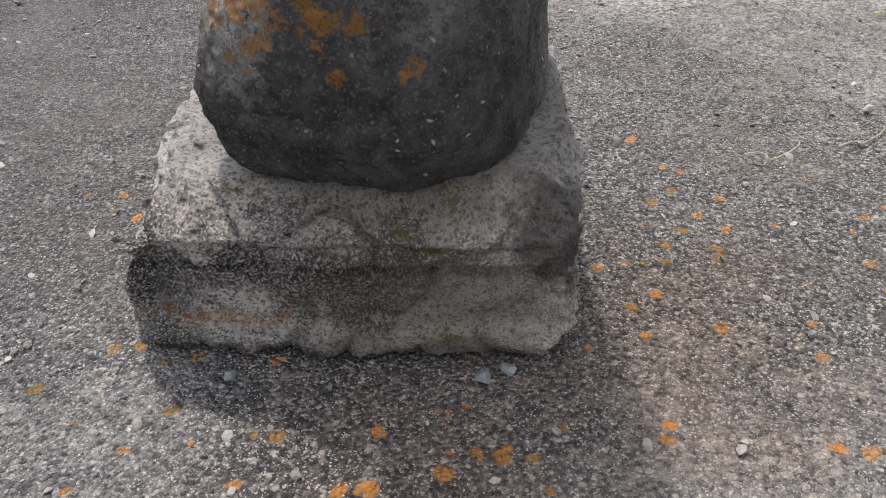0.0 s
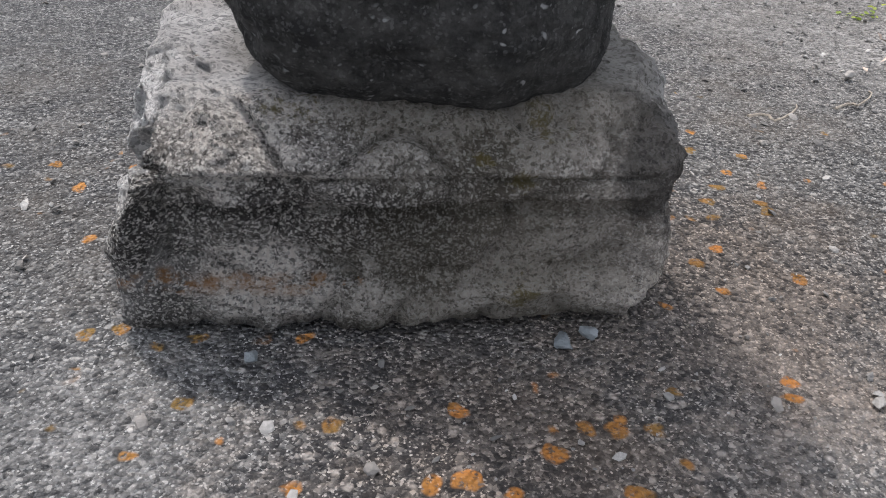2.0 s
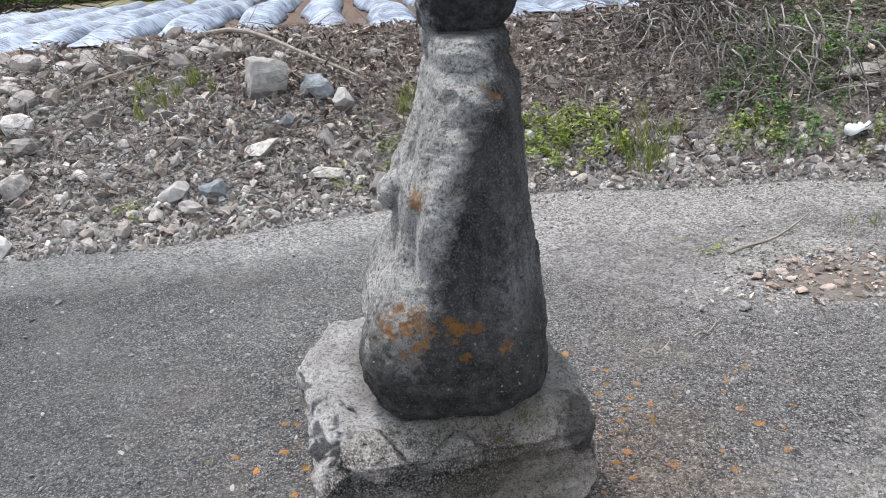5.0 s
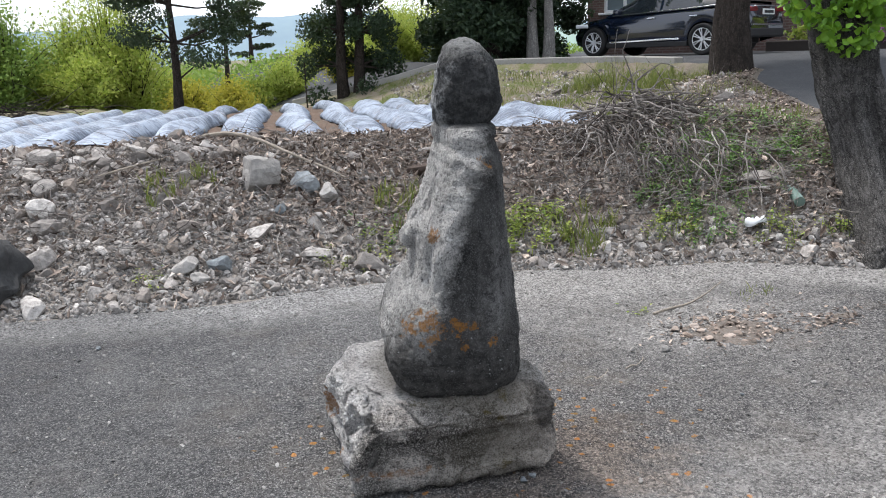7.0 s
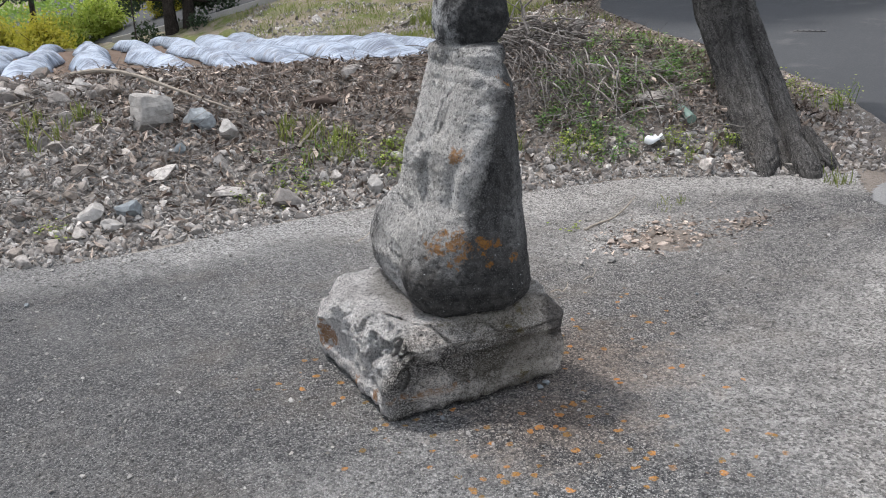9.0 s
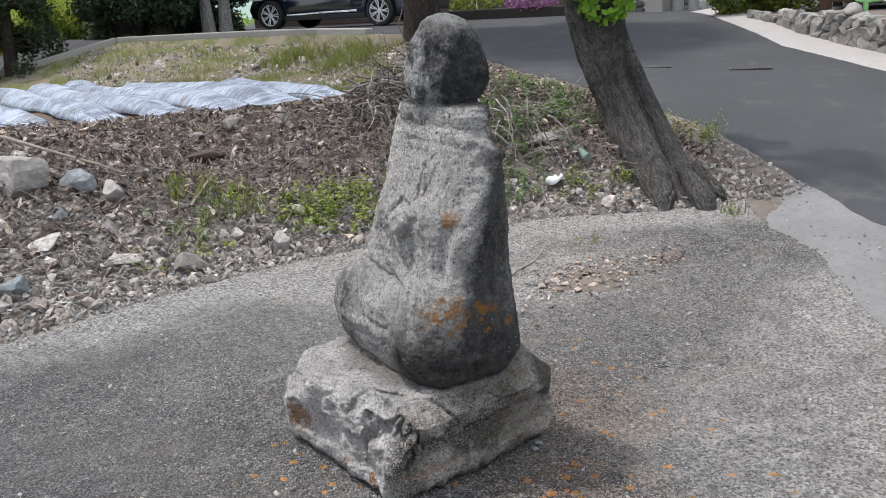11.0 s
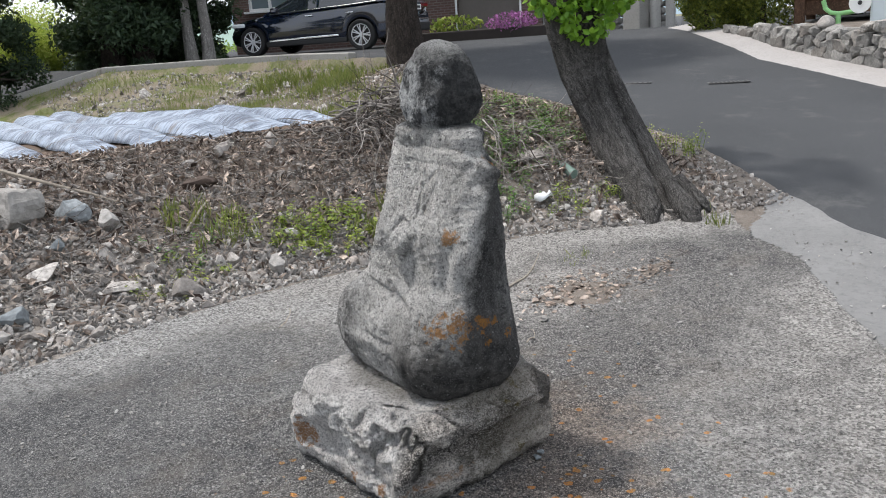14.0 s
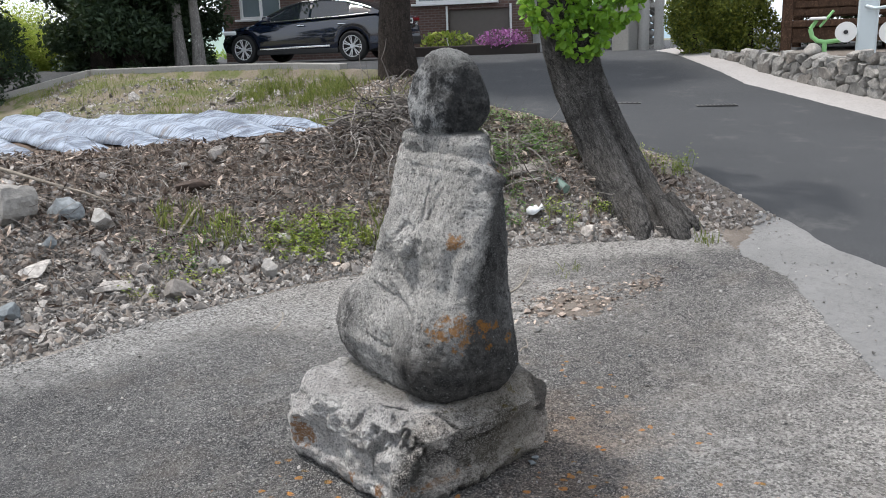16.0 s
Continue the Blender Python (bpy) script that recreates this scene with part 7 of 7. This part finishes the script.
            ringpts = [(math.cos(q * 2 * math.pi / 36) * 0.238, s * 0.1, math.sin(q * 2 * math.pi / 36) * 0.238) for q in range(37)]
            chunks.append(tube(ringpts, [0.011] * 37, 6, False))
            for q in range(7):
                for off in (-0.13, 0.13):
                    ang = q * 2 * math.pi / 7
                    chunks.append(tube([(math.cos(ang + off * 0.5) * 0.04, s * 0.085, math.sin(ang + off * 0.5) * 0.04), (math.cos(ang + off) * 0.235, s * 0.105, math.sin(ang + off) * 0.235)], [0.012, 0.015], 6))
            chunks.append(tube([(0, s * 0.06, 0), (0, s * 0.115, 0)], [0.06, 0.05], 16))
            part("rim", joined(chunks), M_ALLOY, wheel, "silver multi-spoke alloy rim")
            part("brake_disc", tube([(0, s * 0.0, 0), (0, s * 0.05, 0)], [0.22, 0.22], 24), M_TRIM, wheel)


build_car()


# ---- the house behind the parking place ----
M_FRAME = make_plain("white_window_frame", (0.7, 0.71, 0.72), 0.4, 0, 0.04)
M_PANE = make_plain("window_pane", (0.16, 0.2, 0.22), 0.06, 0, 0.2, 2.0, 0.8)
M_PLASTER = make_concrete("grey_plaster", (0.3, 0.3, 0.3), (0.4, 0.4, 0.4))
M_DARKWOOD = make_bark("dark_wood", (0.05, 0.03, 0.02), (0.12, 0.07, 0.045), 12, 0.4)
M_SHUTTER = make_plain("grey_brown_shutter", (0.13, 0.115, 0.105), 0.6, 0.2)
M_ROOF = make_plain("grey_roof", (0.12, 0.12, 0.13), 0.7)


def build_house():
    a, b = Vector((11.4, 22.5, 1.15)), Vector((16.3, 14.55, 1.15))
    d = (b - a).normalized()
    ang = math.atan2(d.y, d.x)
    house = empty("house", Matrix.Translation(a) @ Matrix.Rotation(ang, 4, "Z"), "brown brick house with white framed windows", "house")
    long = (b - a).length
    # in the house's own measure: x along the wall, y minus towards the road
    openings = [(0.55, 1.9, 1.3, 2.75), (6.05, 8.35, 1.5, 2.85), (7.0, 8.75, 0.15, 1.3)]
    xs = sorted({0.0, long, *(o[0] for o in openings), *(o[1] for o in openings)})
    zs = sorted({-0.4, 5.6, *(o[2] for o in openings), *(o[3] for o in openings)})
    bm = bmesh.new()
    for x0, x1 in zip(xs, xs[1:]):
        for z0, z1 in zip(zs, zs[1:]):
            xm, zm = (x0 + x1) / 2, (z0 + z1) / 2
            if any(o[0] < xm < o[1] and o[2] < zm < o[3] for o in openings):
                continue
            made = bmesh.ops.create_cube(bm, size=1)["verts"]
            bmesh.ops.scale(bm, vec=(x1 - x0, 0.28, z1 - z0), verts=made)
            bmesh.ops.translate(bm, vec=(xm, 0.14, zm), verts=made)
    bmesh.ops.remove_doubles(bm, verts=bm.verts[:], dist=0.001)
    part("wall", bm, M_BRICK, house)
    part("side_wall", box(0.28, 6, 6.0, 0, (0.14, 3.29, -0.4)), M_BRICK, house)
    part("back_wall", box(long - 0.6, 0.28, 6.0, 0, (long / 2 + 0.3, 6.15, -0.4)), M_BRICK, house)
    part("roof", box(long + 0.8, 7.2, 0.25, 0.04, (long / 2, 3.1, 5.605)), M_ROOF, house)
    part("annex_wall", box(1.5, 0.25, 5.0, 0, (long + 0.76, 0.35, -0.4)), M_PLASTER, house, "plain grey plastered wall")
    for x0, x1, z0, z1 in openings[:2]:
        win = part("window", box(x1 - x0 - 0.01, 0.02, z1 - z0 - 0.01, 0, ((x0 + x1) / 2, 0.16, z0 + 0.005)), M_PANE, house, "dark reflecting pane")
        for x in (x0 + 0.03, (x0 + x1) / 2, x1 - 0.03):
            part("frame", box(0.07, 0.09, z1 - z0, 0.008, (x, 0.1, z0)), M_FRAME, win)
        for z in (z0, z1 - 0.07):
            part("frame", box(x1 - x0 - 0.004, 0.085, 0.07, 0.008, ((x0 + x1) / 2, 0.1, z)), M_FRAME, win)
        part("sill", box(x1 - x0 + 0.2, 0.16, 0.06, 0.01, ((x0 + x1) / 2, -0.05, z0 - 0.065)), M_FRAME, win)
    x0, x1, z0, z1 = openings[2]
    part("shutter", box(x1 - x0 - 0.01, 0.04, z1 - z0 - 0.01, 0, ((x0 + x1) / 2, 0.12, z0 + 0.005)), M_SHUTTER, house, "grey-brown low shutter")
    for x in (x0 - 0.03, x1 + 0.03):
        part("downpipe", tube([(x, -0.05, 0.0), (x, -0.05, 1.4)], [0.03, 0.03], 8), M_FRAME, house)
    return Matrix.Translation(a) @ Matrix.Rotation(ang, 4, "Z")


house_m = build_house()


def build_flower_bed():
    g = np.random.default_rng(9)
    bed = empty("planter", house_m @ pose(7.95, -1.5, -0.08), "low dark planter with green plants and purple flowers", "planter")
    part("trough", box(3.6, 0.6, 0.4, 0.03, (0, 0, 0)), make_plain("dark_planter_timber", (0.03, 0.024, 0.021), 0.8, 0, 0.3), bed)
    tagged(part("green_plants", cloud(g, (-0.7, 0, 0.55), (0.8, 0.3, 0.25), 500, ROUND, 0.09), M_WEED, bed), kind="stuff")
    tagged(part("flower_cluster", cloud(g, (0.85, -0.1, 0.52), (0.7, 0.35, 0.28), 900, ROUND, 0.06), M_PURPLE, bed), kind="stuff")


build_flower_bed()


# ---- stone wall, concrete strip and what stands behind them ----
WALL = [(8.2, 1.2), (9.3, 3.01), (9.72, 3.65), (10.21, 4.36), (10.8, 5.08), (11.83, 6.08), (12.4, 6.8)]


def build_strip():
    """Pale concrete between the road and the wall."""
    outer = [(7.0, 1.0), (8.13, 2.59), (8.98, 3.82), (9.78, 5.04), (10.7, 5.88), (12.14, 7.32), (14.6, 9.6)]
    inner = [(8.15, 1.23), (9.25, 3.04), (10.16, 4.39), (10.75, 5.11), (11.78, 6.11), (12.8, 7.2), (15.4, 9.4)]
    V, F = [], []
    n = 90
    for i in range(n + 1):
        t = i / n * (len(outer) - 1)
        k = min(int(t), len(outer) - 2)
        f = t - k
        for j in range(7):
            u = j / 6
            o = np.array(outer[k]) * (1 - f) + np.array(outer[k + 1]) * f
            p = np.array(inner[k]) * (1 - f) + np.array(inner[k + 1]) * f
            q = o * (1 - u) + p * u
            if j == 0:
                q = q + 0.018 * math.sin(i * 1.7 + math.sin(i * 0.37) * 3) * np.array((0.7, -0.7))
            V.append((q[0], q[1], land1(q[0], q[1]) + 0.015 + 0.06 * u - (0.02 if j == 0 else 0)))
    for i in range(n):
        for j in range(6):
            F.append((i * 7 + j, (i + 1) * 7 + j, (i + 1) * 7 + j + 1, i * 7 + j + 1))
    tagged(new("concrete_strip", mesh_of("concrete_strip", V, F, M_STRIP, True)), "white concrete verge along the stone wall", "pavement", kind="structure")


build_strip()


def build_terrace():
    """Raised ground behind the stone wall."""
    pts = WALL + [(13.4, 7.4), (30, 15), (30, -14), (10, -8)]
    V = [(x + 0.14, y - 0.1, 1.165) for x, y in pts]
    bm = bmesh.new()
    bm.faces.new([bm.verts.new(v) for v in V])
    ext = bmesh.ops.extrude_face_region(bm, geom=bm.faces[:])
    bmesh.ops.translate(bm, vec=(0, 0, -1.6), verts=[e for e in ext["geom"] if isinstance(e, bmesh.types.BMVert)])
    bmesh.ops.recalc_face_normals(bm, faces=bm.faces[:])
    tagged(part("terrace", bm, M_GROUND, None), "level ground behind the stone wall", "ground", kind="structure")


build_terrace()


def build_stone_wall():
    wall = empty("stone_wall", pose(0, 0, 0), "low retaining wall of rounded grey field stones", "wall")
    g = random.Random(4)
    meshes = [mesh_of("wall_stone", *block(200 + s, 9, 0.05), M_WALL_STONE) for s in range(8)]
    core = []
    for (ax, ay), (bx, by) in zip(WALL, WALL[1:]):
        L = math.hypot(bx - ax, by - ay)
        dx, dy = (bx - ax) / L, (by - ay) / L
        ang = math.atan2(dy, dx)
        s = 0.0
        z0 = land1((ax + bx) / 2, (ay + by) / 2)
        for row in range(5):
            s = g.uniform(0, 0.15)
            while s < L:
                w = g.uniform(0.16, 0.36) * (1.1 - 0.12 * row)
                x, y = ax + dx * (s + w / 2), ay + dy * (s + w / 2)
                base = land1(x, y) + 0.02
                h = 0.19 - 0.02 * row
                z = base + 0.07 + row * 0.15
                if z + 0.03 < 1.22:
                    hh = min(h * g.uniform(0.85, 1.2), (1.26 - z) * 1.6)
                    ob = new("wall_stone", meshes[g.randrange(8)])
                    ob.parent = wall
                    ob.matrix_basis = Matrix.LocRotScale((x, y, z), Euler((g.gauss(0, 0.08), g.gauss(0, 0.16), ang + g.choice((0, math.pi)))), Vector((w * 1.05, 0.26 + g.uniform(-0.02, 0.03), hh * 1.1)))
                s += w * 0.95
        core.append(((ax, ay), (bx, by), ang, L))
    for (ax, ay), (bx, by), ang, L in core:
        part("mortar", box(L + 0.05, 0.2, 1.5, 0), M_KERB, wall, "grey mortar between the stones", m=Matrix.Translation(((ax + bx) / 2 + 0.05, (ay + by) / 2 - 0.03, -0.33)) @ Matrix.Rotation(ang, 4, "Z"))


build_stone_wall()
lone = rock(300, 2, 5, 0.08)


def cap_stone(x, y):
    v = lone[0] * np.array((0.36, 0.3, 0.2))
    ob = new("cap_stone", mesh_of("cap_stone", v, lone[1], M_PALE_STONE, True))
    ob.matrix_basis = pose(x, y, 1.17 - v[:, 2].min() - 0.01)
    tagged(ob, "rounded pale stone block on top of the wall", "rock")


cap_stone(10.15, 4.2)

for k, (x, y, r, h) in enumerate(((13.05, 7.7, 0.55, 2.1), (13.5, 7.3, 0.5, 2.0), (13.4, 6.75, 0.78, 2.3))):
    g = np.random.default_rng(90 + k)
    shrub = empty("conifer_shrub", pose(x, y, 1.165), "dense clipped yellow-green conifer shrub on the terrace", "shrub", "conifer shrubs")
    part("trunk", tube([(0, 0, -0.1), (0, 0, h * 0.7)], (0.06, 0.03), 8), M_BARK_DARK, shrub)
    for j in range(9):
        a = j * 0.7
        z = 0.25 + h * 0.8 * j / 9
        rad = r * (1 - 0.55 * (j / 9) ** 2)
        c = (rad * 0.35 * math.cos(a), rad * 0.35 * math.sin(a), z)
        tagged(part("foliage", cloud(g, c, (rad * 0.85, rad * 0.85, 0.42), 1700, LEAF, 0.07, 0.45), M_YEW, shrub), kind="stuff")


M_GREEN_PAINT = make_plain("light_green_enamel", (0.24, 0.5, 0.2), 0.4, 0, 0.06)
M_GREY_PAINT = make_plain("pale_grey_enamel", (0.5, 0.56, 0.58), 0.4, 0, 0.06)


def build_machine():
    """Outdoor exercise machine behind the stone wall."""
    th = empty("exercise_machine", pose(10.4, 4.15, 1.165, 0, 0, -73), "green and pale grey outdoor exercise machine", "exercise machine")
    part("post", box(0.26, 0.2, 1.7, 0.03, (0.53, 0.05, 0)), M_GREY_PAINT, th, "thick pale grey post")
    part("arm", tube([(0.5, -0.06, 0.66), (0.62, -0.14, 0.62), (1.0, -0.14, 0.66)], (0.022, 0.022, 0.022), 10), M_GREY_PAINT, th)
    part("seat_post", tube([(0.0, 0, 0), (0.0, 0, 0.2)], (0.035, 0.035), 10), M_GREEN_PAINT, th)
    part("base_bar", tube([(-0.2, 0, 0.38), (-0.17, 0, 0.27), (-0.1, 0, 0.21), (0.0, 0, 0.19), (0.2, 0, 0.21), (0.3, 0, 0.3)], [0.032] * 6, 10), M_GREEN_PAINT, th)
    part("back_bar", tube([(-0.2, 0, 0.38), (-0.12, 0, 0.5)], [0.028] * 2, 10), M_GREEN_PAINT, th)
    part("seat", box(0.22, 0.2, 0.04, 0.015, (-0.1, 0, 0.5)), M_WHITE, th, "small pale seat")
    part("handle", tube([(-0.08, 0, 0.4), (0.09, 0, 0.62)], [0.018] * 2, 8), M_GREEN_PAINT, th)
    part("wheel", tube([(0.27, -0.08, 0.32), (0.27, -0.05, 0.32)], [0.14, 0.14], 28), M_WHITE, th, "round white weight disc")
    part("axle", tube([(0.27, -0.1, 0.32), (0.27, 0.12, 0.32)], [0.03, 0.03], 10), M_TRIM, th)
    part("disc", tube([(0.84, -0.05, 0.3), (0.84, -0.02, 0.3)], [0.16, 0.16], 28), M_WHITE, th, "round white weight disc")


build_machine()


def build_pavilion():
    th = empty("pavilion", pose(15.2, 4.9, 1.165, 0, 0, -70), "open wooden pavilion with brown posts", "pavilion")
    part("deck", box(3.6, 3.0, 0.12, 0.02, (0, 0, 0.42)), M_DARKWOOD, th)
    for x in (-1.7, 0, 1.7):
        for y in (-1.4, 1.4):
            part("post", box(0.18, 0.18, 2.6, 0.015, (x, y, 0)), M_DARKWOOD, th)
    for y in (-1.4, 1.4):
        part("rail", box(3.3, 0.07, 0.1, 0.01, (0, y, 0.9)), M_DARKWOOD, th)
        part("skirt", box(3.3, 0.05, 0.26, 0.01, (0, y, 0.15)), M_DARKWOOD, th)
        for z in (0.62, 0.76, 1.06, 1.3, 1.44):
            part("board", box(3.3, 0.04, 0.11, 0.006, (0, y, z)), M_DARKWOOD, th)
    part("roof", box(4.4, 3.8, 0.15, 0.03, (0, 0, 2.6)), M_ROOF, th)


build_pavilion()
hedge_rng = np.random.default_rng(15)
for x, y, r in ((18.6, 3.6, 1.3), (18.3, 5.6, 1.2), (17.9, 7.2, 1.0), (18.9, 1.6, 1.3)):
    tall = empty("evergreen_shrub", pose(x, y, 1.165), "dark evergreen shrub behind the wooden pavilion", "shrub", "shrubs behind the pavilion")
    part("trunk", tube([(0, 0, -0.1), (0, 0, 2.2)], (0.07, 0.03), 8), M_BARK_DARK, tall)
    for z in (0.5, 1.2, 1.9):
        tagged(part("foliage", cloud(hedge_rng, (0, 0, z), (r, r, 0.6), 1500, LEAF, 0.12, 0.3), M_NEEDLE, tall), kind="stuff")

# posts and the heap of stones at the end of the road
M_POST = make_concrete("pole_concrete", (0.36, 0.35, 0.33), (0.46, 0.45, 0.43))
for x, y, r, h, lab in ((16.45, 11.05, 0.14, 7, "tall grey concrete utility pole at the road"), (16.62, 10.72, 0.12, 7, "pale concrete pole with a pasted notice"), (16.8, 10.45, 0.05, 3.2, "thin grey steel post")):
    pole = empty("utility_pole", pose(x, y, land1(x, y) - 0.2), lab, "pole")
    part("shaft", tube([(0, 0, 0), (0, 0, h)], (r, r * 0.8), 14), M_POST, pole)
gate = empty("gate_pillar", pose(16.2, 11.4, land1(16.2, 11.4) - 0.1), "square grey stone gate pillar", "pillar")
part("shaft", box(0.5, 0.5, 2.3, 0.03), M_KERB, gate)
part("cap", box(0.6, 0.6, 0.12, 0.03, (0, 0, 2.305)), M_KERB, gate)
heap2 = empty("stacked_stone_wall", pose(18.0, 13.1, land1(18.0, 13.1) - 0.1, 0, 0, -45), "old stacked field stone wall", "wall")
g4 = random.Random(8)
stack = [mesh_of("stone", *rock(400 + s, 1, 4, 0.15), M_WALL_STONE) for s in range(4)]
for row in range(9):
    for c in range(13 - row):
        ob = new("stone", stack[g4.randrange(4)])
        ob.parent = heap2
        ob.matrix_basis = Matrix.LocRotScale((-1.5 + c * 0.24 + row * 0.2 + g4.uniform(-0.03, 0.03), g4.uniform(-0.05, 0.05), 0.12 + row * 0.19), Euler((0, 0, g4.uniform(0, 6))), Vector((0.34, 0.4, 0.27)))
tagged(new("yard_foliage", mesh_of("house_yard_shrub", *cloud(np.random.default_rng(2), (18.5, 13.5, 3.4), (1.8, 1.4, 1.0), 900, LEAF, 0.14, 0.3), M_GREEN)), "green tree crown above the stacked wall", "foliage", kind="stuff")

# road drains
M_IRON = make_plain("rusty_dark_iron", (0.07, 0.068, 0.066), 0.7, 0.2, 0.3, 30)


def build_grate(x, y, w, d, bars, label, turn):
    th = empty("drain_grate", pose(x, y, land1(x, y) + 0.004, 0, 0, turn), label, "drain grate")
    part("frame", box(w, d, 0.014, 0.003), M_IRON, th)
    for k in range(bars):
        part("bar", box(0.02, d * 0.8, 0.012, 0.002, ((k + 0.5) / bars * w * 0.92 - w * 0.46, 0, 0.0072)), M_ROAD, th)


build_grate(8.0, 4.5, 0.5, 0.3, 9, "rectangular iron drain grate in the road", -52)
build_grate(7.5, 5.5, 0.36, 0.14, 5, "small iron drain cover in the road", -60)


# far building beyond the field, pole, litter on the bank
def build_far_house():
    th = empty("farm_shed", pose(14.2, 95, -0.8, 0, 0, -8), "low farm shed with pale flat roof", "building")
    part("wall", box(8, 5, 2.3, 0), M_BRICK, th)
    part("roof", box(9, 6, 0.35, 0.05, (0, 0, 2.305)), M_STRIP, th)
    for x in (-2.4, 0.4, 2.6):
        part("window", box(1.2, 0.08, 0.9, 0, (x, -2.53, 1.0)), M_PANE, th)


build_far_house()
pole = empty("field_pole", pose(-5.7, 15.5, land1(-5.7, 15.5) - 0.1), "slender grey pole at the field's end", "pole")
part("shaft", tube([(0, 0, 0), (0, 0, 5.5)], (0.09, 0.07), 12), M_POST, pole)
stake = empty("garden_stake", pose(1.75, 16.5, land1(1.75, 16.5) - 0.1), "thin dark stake in the field", "stake")
part("shaft", tube([(0, 0, 0), (0, 0, 1.2)], (0.015, 0.012), 6), M_BARK_DARK, stake)

M_SCRAP = make_plain("white_plastic", (0.6, 0.61, 0.61), 0.35, 0, 0.04)


def build_scrap():
    """A crushed white plastic lid on the bank."""
    V, F = [], []
    for i in range(9):
        for k in range(24):
            a, r = 2 * math.pi * k / 24, 0.01 + 0.0095 * i
            V.append((r * math.cos(a) * 1.15, r * math.sin(a) * 0.8, 0.02 + 0.012 * math.sin(i * 1.3) + 0.012 * math.sin(3 * a + i) - (0.02 if i == 8 else 0)))
    for i in range(8):
        for k in range(24):
            F.append((i * 24 + k, i * 24 + (k + 1) % 24, (i + 1) * 24 + (k + 1) % 24, (i + 1) * 24 + k))
    ob = new("plastic_lid", mesh_of("plastic_lid", V, F, M_SCRAP, True))
    ob.modifiers.new("thick", "SOLIDIFY").thickness = 0.003
    ob.matrix_basis = pose(2.675, 3.056, land1(2.675, 3.056) + 0.03, -14, 8, 30)
    tagged(ob, "crushed white plastic lid lying on the stony bank", "litter")


build_scrap()
bottle = empty("bottle", pose(3.0, 3.1, land1(3.0, 3.1) + 0.05, 0, 74, 70), "green glass bottle lying among stones", "bottle")
M_BOTTLE = make_plain("dull_green_glass", (0.14, 0.2, 0.17), 0.2, 0, 0.1)
part("body", tube([(0, 0, -0.12), (0, 0, 0.04), (0, 0, 0.075), (0, 0, 0.13)], (0.036, 0.036, 0.017, 0.014), 16), M_BOTTLE, bottle)
